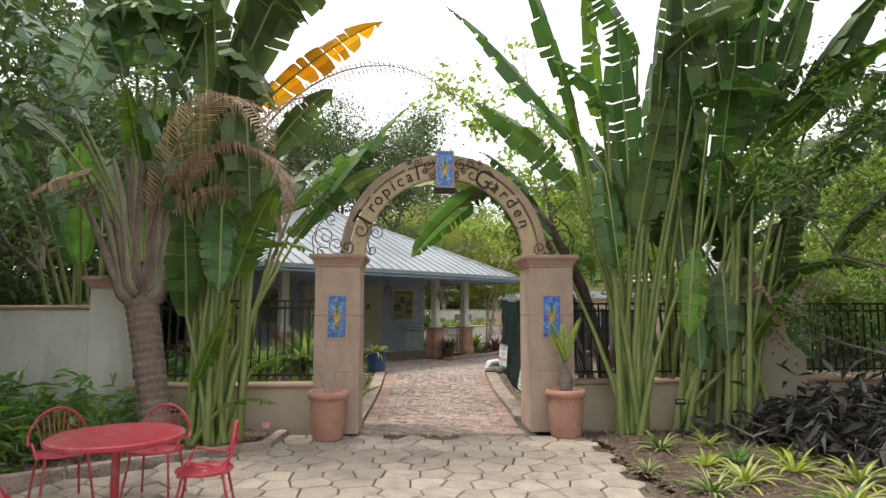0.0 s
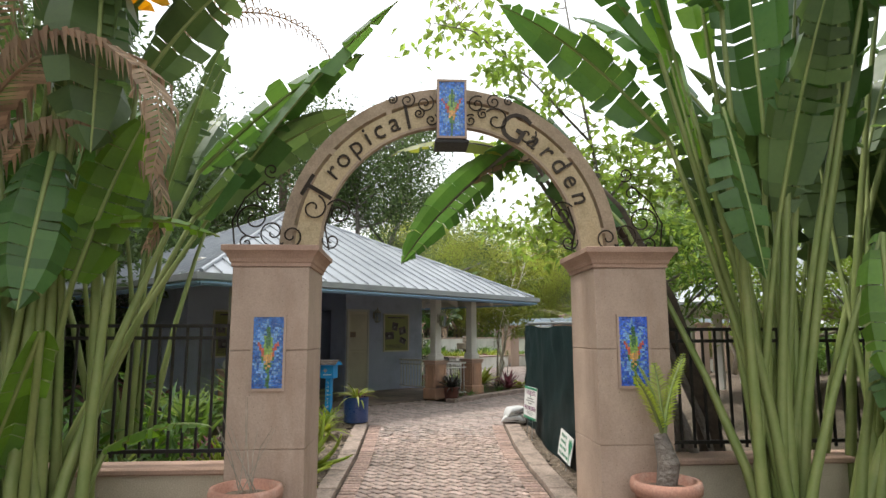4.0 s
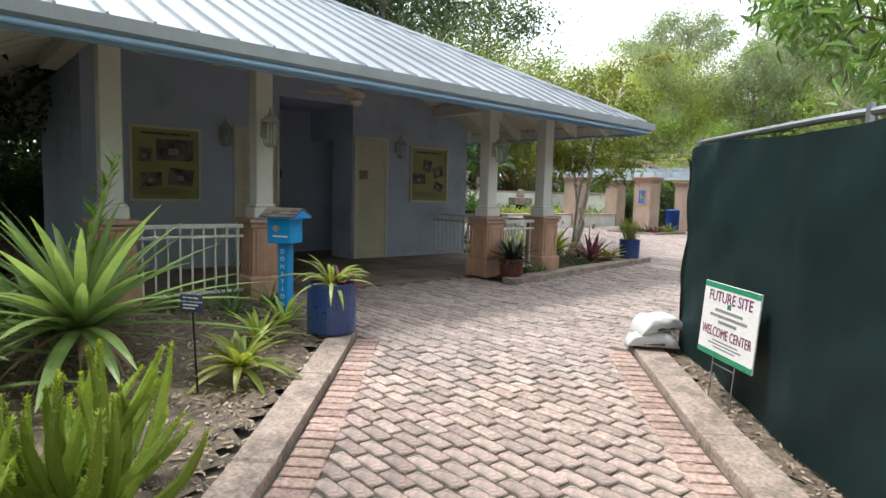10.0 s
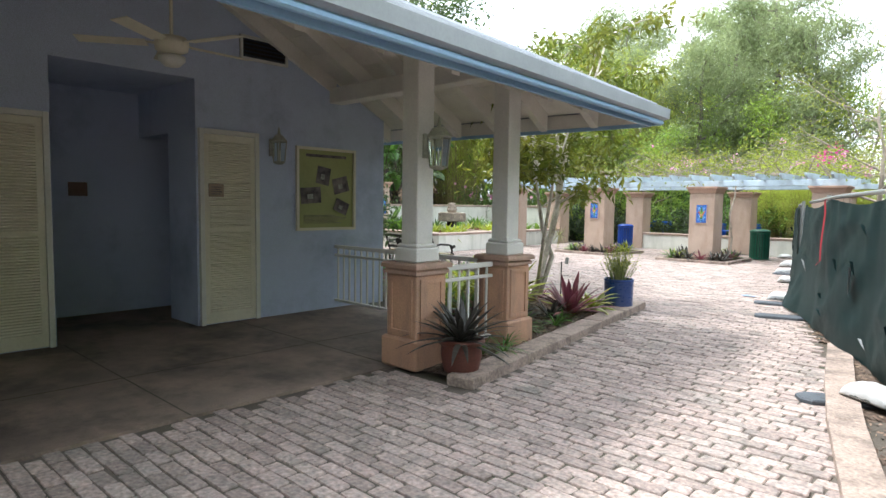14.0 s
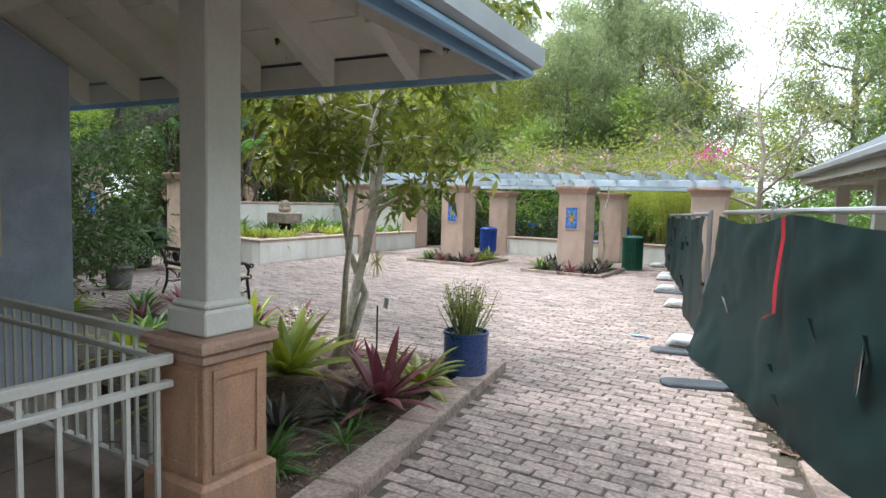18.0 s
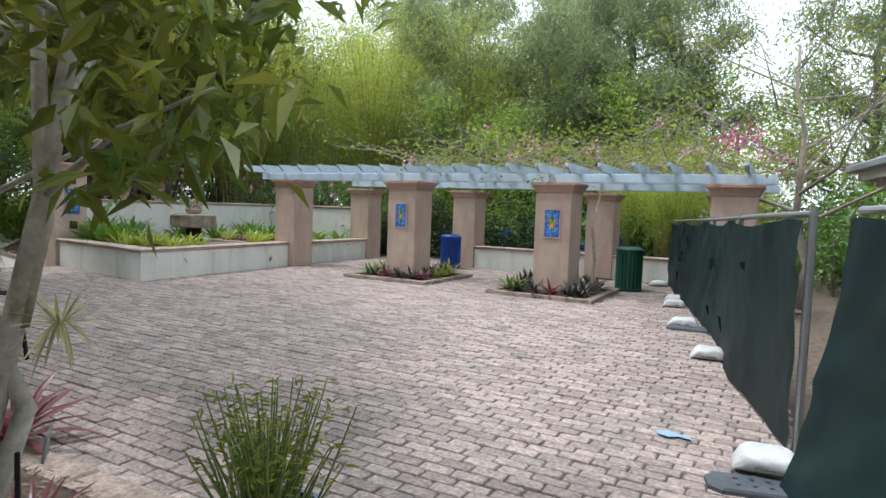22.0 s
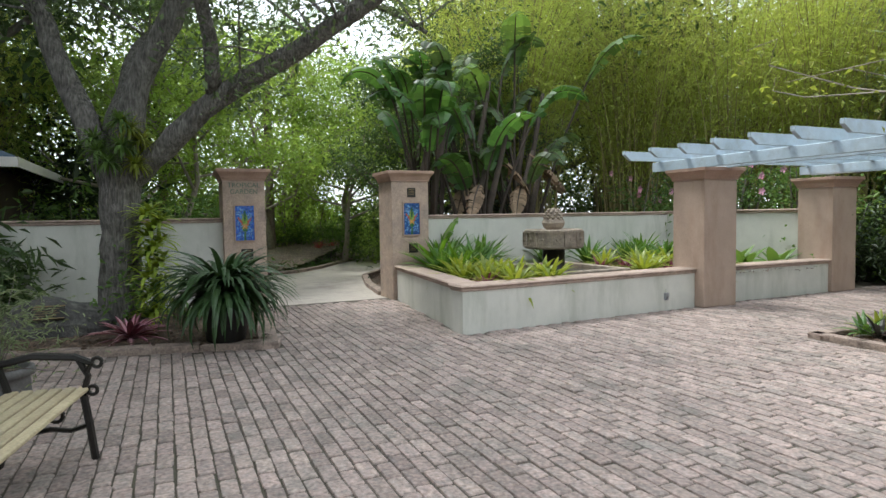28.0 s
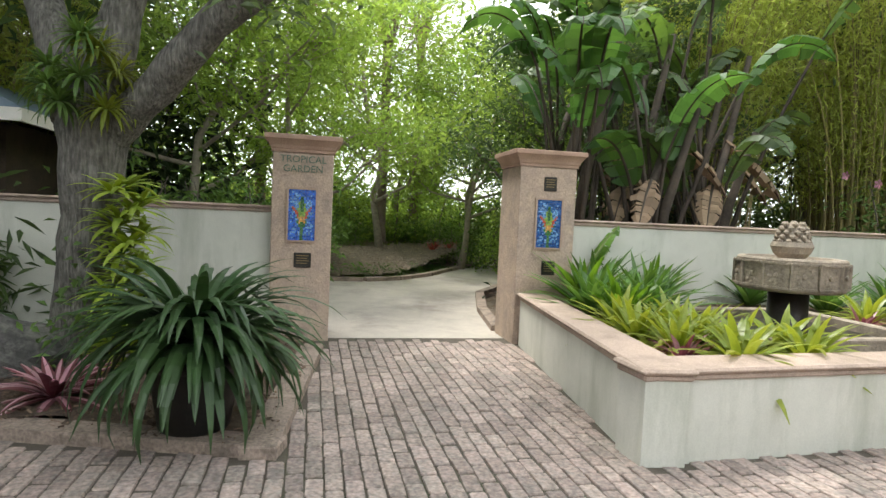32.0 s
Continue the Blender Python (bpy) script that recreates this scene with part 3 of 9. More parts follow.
bed("mulch_across_path", [(-28.65, 16.6), (-28.6, 19.4), (-28.95, 20.5), (-29.85, 21.2), (-31.6, 22.25), (-34.2, 23.9), (-38.0, 22.0), (-38.0, 16.6)], 0.04, "rising mulched bed across the garden path", MULCH, CHIP, .1)
kerb("kerb_garden_path", [(-28.62, 16.6), (-28.45, 18.6), (-28.4, 19.8), (-28.75, 20.5), (-29.7, 21.3), (-31.5, 22.35), (-33.5, 23.65)], 0.14, 0.06, -1, "low kerb along the garden path")
kerb("kerb_garden_path_near", [(-23.4, 21.06), (-24.85, 21.28), (-26.5, 21.7), (-29.5, 23.6), (-33.0, 26.0)], 0.14, 0.06, 1, "low kerb along the garden path")
kerb("kerb_patio_left", [xy_of(-2.05, -0.15), xy_of(-2.05, -0.95), xy_of(-2.9, -1.55), xy_of(-4.6, -2.9)], 0.14, 0.07, -1, "narrow concrete edging of the palm bed")

# ---- the blue building ----
WX, WY0, WY1 = -14.06, 6.94, 13.72
RX0, RX1, RY0, RY1, EAVE, APEX = -19.28, -10.45, 5.42, 14.35, 2.43, 4.60
RD = (RX1 - RX0) / 2
# The roof is set a few degrees askew to the walls, about its outer corner by the flower bed.
ROOFM = Matrix.Translation((RX1, RY1, 0)) @ Matrix.Rotation(radians(4.2), 4, "Z") @ Matrix.Translation((-RX1, -RY1, 0))
house = thing("garden_building", (0, 0, 0), "low blue stucco building with a hipped metal roof and a porch", "building")


def wall_part(name, x0, x1, y0, y1, z0, z1, m=None, parent=None, bev=0.0, label=""):
    return part(name, box_of(x0, x1, y0, y1, z0, z1, bev), m or BLUE_WALL, parent or house, label)



def roof_z(d):
    return EAVE + d * (APEX - EAVE) / RD


# front wall with the alcove between the two doors, cut to the slope of the roof
def front_wall(y0, y1, z0):
    def top(x, y):
        p = ROOFM.inverted() @ Vector((x, y, 0))
        return roof_z(min(RX1 - p.x, RY1 - p.y, p.y - RY0)) - 0.10

    part("wall", Geo().prism([(WX - 0.2, y0), (WX, y0), (WX, y1), (WX - 0.2, y1)], z0, top), BLUE_WALL, house)


front_wall(WY0, 8.98, 0.0)
front_wall(8.98, 9.70, 0.0)
front_wall(9.70, 10.79, 2.68)
front_wall(10.79, 11.05, 2.68)
front_wall(11.05, WY1, 0.0)
wall_part("side_wall", -17.6, WX - 0.2, WY0, WY0 + 0.2, 0.0, 2.9)
wall_part("side_wall", -17.6, WX - 0.2, WY1 - 0.2, WY1, 0.0, 2.68)
wall_part("rear_wall", -17.8, -17.6, WY0, WY1, 0.0, 2.68)
wall_part("alcove_wall", -15.6, WX - 0.2, 9.50, 9.70, 0.0, 2.68)
wall_part("alcove_wall", -15.6, WX - 0.2, 11.05, 11.25, 2.15, 2.68)
wall_part("alcove_wall", -14.75, WX - 0.2, 11.05, 11.25, 0.0, 2.15)
wall_part("alcove_back", -15.8, -15.6, 9.50, 13.5, 0.0, 2.68)
wall_part("alcove_ceiling", -15.8, WX - 0.2, 9.50, 13.5, 2.682, 2.74)
# The passage's shade is carried by this wall's dark colour.
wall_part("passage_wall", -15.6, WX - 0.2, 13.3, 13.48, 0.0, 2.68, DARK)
part("porch_slab", Geo().prism([(-17.7, 6.2), (-11.38, 6.2), (-11.38, 13.35), (-17.7, 13.35)], -0.1, 0.012), CONCRETE, house, "stained concrete porch floor")
for yy in (8.05, 9.75, 11.5):
    part("floor_joint", box_of(-14.05, -11.39, yy - .006, yy + .006, 0.0, 0.0135), SAND, house)
part("floor_joint", box_of(-12.56, -12.55, 6.3, 13.2, 0.0, 0.0135), SAND, house)

# roof sheets: two long slopes and two hipped ends, standing seams, hips and ridge
corners = [(RX1, RY0), (RX1, RY1), (RX0, RY1), (RX0, RY0)]
for i in range(4):
    (x0, y0), (x1, y1) = corners[i], corners[(i + 1) % 4]
    L = abs(x1 - x0) + abs(y1 - y0)
    dx, dy = (x1 - x0) / L, (y1 - y0) / L
    ix, iy = -dy, dx
    top = [(x0, y0, EAVE), (x1, y1, EAVE), (x1 + (ix - dx) * RD, y1 + (iy - dy) * RD, APEX)]
    if L > 2 * RD + .01:
        top.append((x0 + (ix + dx) * RD, y0 + (iy + dy) * RD, APEX))
    k = len(top)
    low = [(x, y, z - 0.03) for x, y, z in top]
    part("roof_slope", Geo().add(top + low, [tuple(range(k)), tuple(range(2 * k - 1, k - 1, -1))] + [(j, j + k, (j + 1) % k + k, (j + 1) % k) for j in range(k)]), ROOF, house, "pale galvanised standing-seam roof", m=ROOFM)
    n = round(L / 0.33)
    for k in range(1, n):
        t = k / n * L
        d = min(t, L - t, RD)
        bx, by = x0 + dx * t, y0 + dy * t
        tx, ty = bx + ix * d * 0.985, by + iy * d * 0.985
        w, h = 0.012, 0.035
        z0, z1 = EAVE, roof_z(d * 0.985)
        q = []
        for px, py, pz in ((bx, by, z0), (tx, ty, z1)):
            for sx in (-w, w):
                for dz in (-0.005, h):
                    q.append((px + dx * sx, py + dy * sx, pz + dz))
        part("roof_seam", Geo().add(q, [(0, 4, 6, 2), (1, 3, 7, 5), (0, 1, 5, 4), (2, 6, 7, 3), (0, 2, 3, 1), (4, 5, 7, 6)]), ROOF, house, m=ROOFM)
    part("hip_cap", Geo().tube([(x0, y0, EAVE + .02), (x0 + (ix + dx) * RD, y0 + (iy + dy) * RD, APEX + .02)], 0.035, 6), ROOF, house, m=ROOFM)
part("ridge_cap", Geo().tube([(RX1 - RD, RY0 + RD, APEX + .02), (RX1 - RD, RY1 - RD, APEX + .02)], 0.04, 6), ROOF, house, m=ROOFM)
# soffit boards under the roof, rafters with square tails
for i in range(4):
    (x0, y0), (x1, y1) = corners[i], corners[(i + 1) % 4]
    L = abs(x1 - x0) + abs(y1 - y0)
    dx, dy = (x1 - x0) / L, (y1 - y0) / L
    ix, iy = -dy, dx
    nb = 13
    for k in range(nb):
        a, b = 0.12 + k * 0.30, 0.12 + (k + 1) * 0.30 - 0.008
        q = [(x0 + dx * a + ix * a, y0 + dy * a + iy * a, roof_z(a) - .06), (x1 - dx * a + ix * a, y1 - dy * a + iy * a, roof_z(a) - .06), (x1 - dx * b + ix * b, y1 - dy * b + iy * b, roof_z(b) - .06), (x0 + dx * b + ix * b, y0 + dy * b + iy * b, roof_z(b) - .06)]
        part("soffit_board", Geo().add(q + [(x, y, z + .02) for x, y, z in q], [(3, 2, 1, 0), (4, 5, 6, 7), (0, 1, 5, 4), (1, 2, 6, 5), (2, 3, 7, 6), (3, 0, 4, 7)]), SOFFIT, house, "white painted soffit board", m=ROOFM)
    n = 13
    for k in range(n):
        t = 0.61 + k / (n - 1) * (L - 1.30)
        d1 = min(3.45, t, L - t)
        bx, by = x0 + dx * t, y0 + dy * t
        w = 0.042
        q = []
        for d in (0.16, d1):
            zz = roof_z(d) - 0.066
            for sx in (-w, w):
                for dz in (-0.20, 0.0):
                    q.append((bx + ix * d + dx * sx, by + iy * d + dy * sx, zz + dz))
        part("rafter", Geo().add(q, [(0, 4, 6, 2), (1, 3, 7, 5), (0, 1, 5, 4), (2, 6, 7, 3), (0, 2, 3, 1), (4, 5, 7, 6)]), SOFFIT, house, "white rafter with a square tail", m=ROOFM)
    # fascia, gutter
    cx, cy = (x0 + x1) / 2, (y0 + y1) / 2
    rz = math.atan2(dy, dx)
    part("fascia", Geo().box((cx - ix * -0.03, cy - iy * -0.03, EAVE - 0.125), (L - 0.1, 0.03, 0.15), rz), GUTTER_BLUE, house, "sky-blue fascia board", m=ROOFM)
    part("sub_fascia", Geo().box((cx + ix * .062, cy + iy * .062, EAVE - 0.085), (L - 0.2, 0.03, 0.15), rz), SOFFIT, house, "white inner fascia board", m=ROOFM)
    gut = Geo()
    prof = [(0.012, 0.0), (0.0, -0.10), (-0.06, -0.125), (-0.115, -0.10), (-0.12, 0.0), (-0.105, 0.0), (-0.10, -0.085), (-0.06, -0.105), (-0.015, -0.085), (-0.004, 0.0)]
    vs = []
    for (px, py), e in (((x0, y0), -1), ((x1, y1), 1)):
        for o, z in prof:
            vs.append((px + ix * o + dx * e * -o, py + iy * o + dy * e * -o, EAVE - 0.012 + z))
    m = len(prof)
    gut.add(vs, [(j, (j + 1) % m, m + (j + 1) % m, m + j) for j in range(m)])
    part("gutter", gut, GUTTER, house, "grey box gutter with a blue edge", m=ROOFM)
    part("gutter_bead", Geo().box((cx - ix * .055, cy - iy * .055, EAVE - .158), (L + .1, .05, .045), rz, .012), GUTTER_BLUE, house, "sky-blue strip under the gutter", m=ROOFM)

# porch beam on the posts
PXC = -11.29
part("porch_beam", box_of(PXC - 0.11, PXC + 0.11, 6.0, 13.2, 2.66, 2.83, 0.01), SOFFIT, house, "white porch beam")
part("porch_beam", box_of(WX, PXC - 0.11, 12.80, 13.0, 2.64, 2.83, 0.01), SOFFIT, house)
part("porch_beam", box_of(WX, PXC - 0.11, 6.5, 6.7, 2.64, 2.83, 0.01), SOFFIT, house)


def porch_post(y):
    ob = thing("porch_post", (PXC, y, 0.012), "white square porch post on a peach stucco plinth", "post", "porch posts")
    part("plinth_base", Geo().box((0, 0, 0.13), (0.425, 0.425, 0.26), 0, 0.02), TERRA_PAINT, ob)
    part("plinth", Geo().box((0, 0, 0.52), (0.355, 0.355, 0.54), 0, 0.012), TERRA_PAINT, ob, "peach stucco plinth with a framed panel")
    for rz in (0, 90, 180, 270):
        R = Matrix.Rotation(radians(rz), 4, "Z")
        fr = Geo()
        for c, s in (((0, -0.182, 0.735), (0.27, 0.016, 0.035)), ((0, -0.182, 0.305), (0.27, 0.016, 0.035)), ((-0.12, -0.182, 0.52), (0.03, 0.016, 0.395)), ((0.12, -0.182, 0.52), (0.03, 0.016, 0.395))):
            fr.box(c, s)
        part("panel_frame", fr.moved(R), TERRA_PAINT, ob)
    part("plinth_cap", Geo().prism([(-.195, -.195), (.195, -.195), (.195, .195), (-.195, .195)], 0.79, 0.84, 0.02).prism([(-.215, -.215), (.215, -.215), (.215, .215), (-.215, .215)], 0.84, 0.885, 0.015), PINK_CAP, ob, "pinkish stone cap")
    part("post_foot", Geo().box((0, 0, 0.945), (0.27, 0.27, 0.12), 0, 0.012).box((0, 0, 1.02), (0.245, 0.245, 0.04), 0, 0.015), WHITE, ob)
    part("shaft", Geo().box((0, 0, 1.845), (0.19, 0.19, 1.63), 0, 0.012), WHITE, ob, "white square shaft")
    return ob


for y in (6.71, 8.20, 11.67, 12.89):
    porch_post(y)


LANTERN = mat("weathered_lantern_paint", (0.46, 0.45, 0.38), (0.30, 0.30, 0.25), rough=.6, fine=60, bump=.3, scale=9)


def coach_lamp(m, s=1.0):
    ob = thing("coach_lantern", m, "weathered cream coach lantern with clear glass panes", "wall lamp", "porch lanterns")
    part("back_plate", Geo().box((0, 0.0, 0), (0.10 * s, 0.02, 0.20 * s), 0, 0.005), LANTERN, ob)
    part("arm", Geo().tube([(0, -0.01, 0.08 * s), (0, -0.06 * s, 0.14 * s), (0, -0.12 * s, 0.12 * s)], 0.009, 6), LANTERN, ob)
    roofp = Geo().lathe([(0.10 * s, 0.06 * s), (0.105 * s, 0.07 * s), (0.05 * s, 0.13 * s), (0.02 * s, 0.15 * s), (0.012 * s, 0.19 * s), (0.003, 0.23 * s)], 6, (0, -0.13 * s, 0))
    part("lantern_roof", roofp, LANTERN, ob)
    part("lantern_base", Geo().lathe([(0.03 * s, -0.20 * s), (0.075 * s, -0.18 * s), (0.07 * s, -0.165 * s)], 6, (0, -0.13 * s, 0)), LANTERN, ob)
    for k in range(6):
        a = math.pi / 3 * k
        ca, sa = math.cos(a), math.sin(a)
        part("bar", Geo().tube([(0.072 * s * ca, -0.13 * s + 0.072 * s * sa, -0.17 * s), (0.098 * s * ca, -0.13 * s + 0.098 * s * sa, 0.065 * s)], 0.006, 4), LANTERN, ob)
    part("glass_pane", Geo().lathe([(0.068 * s, -0.165 * s), (0.092 * s, 0.062 * s)], 6, (0, -0.13 * s, 0), close=False), GLASS, ob, "clear lantern glass")
    part("candle", Geo().lathe([(0.012, -0.16 * s), (0.012, -0.06 * s), (0.003, -0.03 * s)], 8, (0, -0.13 * s, 0)), WHITE, ob)
    return ob


GLASS = bpy.data.materials.new("clear_glass")
GLASS.use_nodes = True
gp_ = GLASS.node_tree.nodes["Principled BSDF"]
gp_.inputs["Base Color"].default_value, gp_.inputs["Roughness"].default_value, gp_.inputs["Transmission Weight"].default_value, gp_.inputs["IOR"].default_value = (0.9, 0.95, 0.93, 1), 0.08, 1.0, 1.2
for y in (8.79, 11.98):
    coach_lamp(pose(WX + 0.012, y, 2.02, 0, 0, 90))
for y in (8.20, 11.67):
    coach_lamp(pose(PXC + 0.11, y, 1.86, 0, 0, 90), 1.0)


def louvre_door(y0, y1, swap):
    ob = thing("louvred_door", (WX, (y0 + y1) / 2, 0.014), "closed cream louvred wooden door", "door", "porch doors", "structure")
    w = y1 - y0
    part("door_frame", box_of(0.0, 0.05, -w / 2, -w / 2 + 0.05, 0, 2.15, .004).join(box_of(0.0, 0.05, w / 2 - 0.05, w / 2, 0, 2.15, .004)).join(box_of(0.0, 0.05, -w / 2 + 0.05, w / 2 - 0.05, 2.10, 2.15)), WHITE, ob)
    leaf = part("door_leaf", box_of(0.002, 0.03, -w / 2 + 0.052, w / 2 - 0.052, 0.012, 2.096), CREAM, ob)
    for k in range(34):
        z = 0.16 + k * 0.0265
        part("slat", Geo().add([(0.03, -w / 2 + .11, z), (0.03, w / 2 - .11, z), (0.044, w / 2 - .11, z - .012), (0.044, -w / 2 + .11, z - .012), (0.03, -w / 2 + .11, z - .022), (0.03, w / 2 - .11, z - .022)], [(0, 3, 2, 1), (3, 4, 5, 2)]), CREAM, leaf)
    for k in range(36):
        z = 1.10 + k * 0.0265
        part("slat", Geo().add([(0.03, -w / 2 + .11, z), (0.03, w / 2 - .11, z), (0.044, w / 2 - .11, z - .012), (0.044, -w / 2 + .11, z - .012), (0.03, -w / 2 + .11, z - .022), (0.03, w / 2 - .11, z - .022)], [(0, 3, 2, 1), (3, 4, 5, 2)]), CREAM, leaf)
    return ob


louvre_door(8.95, 9.68, 1)
louvre_door(11.07, 11.78, -1)


def vent(y0, y1, z0, z1):
    ob = thing("gable_vent", (WX, (y0 + y1) / 2, (z0 + z1) / 2), "white louvred wall vent", "vent", "wall vents")
    w, h = y1 - y0, z1 - z0
    # Dark tone stands in for the shade behind the slats.
    part("backing", box_of(0.001, 0.008, -w / 2, w / 2, -h / 2, h / 2), DARK, ob)
    part("frame", box_of(0.0, .03, -w / 2, w / 2, h / 2 - .03, h / 2).join(box_of(0.0, .03, -w / 2, w / 2, -h / 2, -h / 2 + .03)).join(box_of(0.0, .03, -w / 2, -w / 2 + .03, -h / 2, h / 2)).join(box_of(0.0, .03, w / 2 - .03, w / 2, -h / 2, h / 2)), WHITE, ob)
    for k in range(4):
        z = -h / 2 + .06 + k * (h - .1) / 4
        part("slat", Geo().add([(0.008, -w / 2 + .03, z + .03), (0.008, w / 2 - .03, z + .03), (0.028, w / 2 - .03, z), (0.028, -w / 2 + .03, z)], [(0, 3, 2, 1)]), BRONZE_IRON, ob)


vent(8.60, 9.16, 2.98, 3.21)
vent(11.57, 12.18, 2.98, 3.25)


def railing(x0, y0, x1, y1, z=0.012):
    L = math.hypot(x1 - x0, y1 - y0)
    ob = thing("porch_railing", pose(x0, y0, z, 0, 0, math.degrees(math.atan2(y1 - y0, x1 - x0))), "white metal porch railing with thin bars", "railing", "porch railings")
    for h in (0.80, 0.69, 0.10):
        part("rail", Geo().box((L / 2, 0, h), (L, 0.045, 0.045 if h > .75 else .03), 0, 0.004), WHITE, ob)
    n = int(L / 0.115)
    for k in range(n):
        part("baluster", Geo().box(((k + 0.5) * L / n, 0, 0.45), (0.018, 0.018, 0.69)), WHITE, ob)


railing(PXC, 6.92, PXC, 7.99)
railing(PXC, 11.88, PXC, 12.68)
railing(PXC - 0.2, 12.9, WX, 12.9)


def poster(y0, y1, z0, z1, photos, title):
    ob = thing("information_panel", (WX + 0.004, (y0 + y1) / 2, (z0 + z1) / 2), "framed olive-green information panel with photographs", "sign", "porch information panels")
    w, h = y1 - y0, z1 - z0
    part("frame", box_of(0, .035, -w / 2, w / 2, h / 2 - .035, h / 2).join(box_of(0, .035, -w / 2, w / 2, -h / 2, -h / 2 + .035)).join(box_of(0, .035, -w / 2, -w / 2 + .035, -h / 2 + .035, h / 2 - .035)).join(box_of(0, .035, w / 2 - .035, w / 2, -h / 2 + .035, h / 2 - .035)), CREAM, ob)
    part("board", box_of(0, .012, -w / 2 + .035, w / 2 - .035, -h / 2 + .035, h / 2 - .035), OLIVE, ob)
    for (cy, cz, pw, ph, tilt) in photos:
        R = Matrix.Translation((0.016, cy, cz)) @ Matrix.Rotation(radians(tilt), 4, "X")
        part("photograph", box_of(-.003, .002, -pw / 2, pw / 2, -ph / 2, ph / 2).moved(R), PHOTO, ob, "dark photograph")
        part("photograph_light", box_of(.002, .0035, -pw * .18, pw * .1, -ph * .22, ph * .08).moved(R), PHOTO_LIGHT, ob)
    for k in range(7):
        part("text_line", box_of(.012, .014, -w * .38, w * (.25 + .1 * math.sin(k * 5)), -h / 2 + .09 + k * .016, -h / 2 + .096 + k * .016), PHOTO, ob)
    part("title", box_of(.012, .0145, -w * .34, w * .34, h / 2 - .12, h / 2 - .085), PHOTO, ob)


OLIVE = mat("faded_olive_print", (0.36, 0.37, 0.15), (0.29, 0.31, 0.12), rough=.4, scale=1.5, bump=.02)
PHOTO = mat("dark_photo_print", (0.035, 0.028, 0.036), (0.22, 0.18, 0.17), rough=.35, scale=7, bump=.02)
PHOTO_LIGHT = mat("pale_photo_print", (0.38, 0.38, 0.34), (0.2, 0.2, 0.17), rough=0.35, scale=20, bump=0.0)
poster(7.50, 8.46, 1.0, 2.05, [(-.28, .12, .17, .2, -5), (.12, .2, .5, .3, 0), (-.2, -.22, .28, .2, 3), (.2, -.18, .34, .24, -6)], True)
poster(12.29, 13.20, 1.03, 2.07, [(-.05, .17, .2, .22, -10), (-.24, -.08, .3, .2, 4), (.22, .06, .24, .2, 14), (.23, -.22, .22, .16, -22)], True)
for x, y, z in ((WX, 11.25, 1.50),):
    ob = thing("notice_plate", (x + 0.048, y, z), "small brown and cream notice on the door", "sign")
    part("plate", box_of(0, .008, -.085, .085, -.07, .07), mat("tan_notice", (0.36, 0.28, 0.20), (0.30, 0.22, 0.16), rough=.5), ob)
    for k in range(4):
        part("text_line", box_of(.008, .0095, -.06, .06 - .02 * (k % 2), .03 - k * .025, .04 - k * .025), PHOTO, ob)
ob = thing("notice_plate", (-15.596, 10.35, 1.5), "small red-brown notice at the back of the alcove", "sign")
part("plate", box_of(0, .01, -.1, .1, -.08, .08), mat("brown_notice", (0.16, 0.09, 0.07), rough=.5), ob)

fan = thing("ceiling_fan", (-12.53, 10.16, 2.62), "white five-bladed ceiling fan at rest", "fan")
part("down_rod", Geo().tube([(0, 0, 0), (0, 0, 0.80)], 0.014, 8), CREAM, fan)
part("motor", Geo().lathe([(.03, .06), (.11, .04), (.13, 0), (.12, -.06), (.05, -.09)], 18), CREAM, fan, smooth=True)
part("light_bowl", Geo().lathe([(.05, -.09), (.10, -.105), (.10, -.14), (.06, -.18), (.01, -.19)], 16), WHITE, fan, smooth=True)
for k in range(5):
    R = Matrix.Rotation(radians(72 * k + 20), 4, "Z") @ Matrix.Rotation(radians(9), 4, "X")
    part("blade", Geo().box((.43, 0, -.01), (.50, .125, .008), 0, .003).moved(R), CREAM, fan)
    part("blade_arm", Geo().box((.15, 0, -.005), (.12, .03, .01)).moved(R), CREAM, fan)

# ---- the gateway ----
MOSAIC = mat("blue_mosaic", (0.03, 0.09, 0.42), (0.05, 0.17, 0.55), rough=0.25, scale=18, fine=60, bump=0.15, each=0.35, island=0.45, spec=0.6)
MOSAIC_PALE = mat("pale_blue_mosaic", (0.14, 0.33, 0.66), (0.24, 0.46, 0.74), rough=0.25, scale=18, fine=60, bump=0.15, island=0.35, spec=0.6)
LIME_T = mat("lime_glass_tile", (0.22, 0.42, 0.07), (0.32, 0.46, 0.08), rough=0.25, island=0.3, spec=0.6)
MOSAIC_GROUT = mat("mosaic_grout", (0.16, 0.20, 0.28), rough=0.8)
PETAL_R = mat("red_glass_tile", (0.55, 0.08, 0.06), (0.62, 0.16, 0.07), rough=0.25, island=0.3, spec=0.6)
PETAL_O = mat("orange_glass_tile", (0.70, 0.30, 0.08), (0.72, 0.42, 0.12), rough=0.25, island=0.25, spec=0.6)
LEAF_T = mat("green_glass_tile", (0.035, 0.13, 0.05), (0.08, 0.22, 0.05), rough=0.25, island=0.4, spec=0.6)


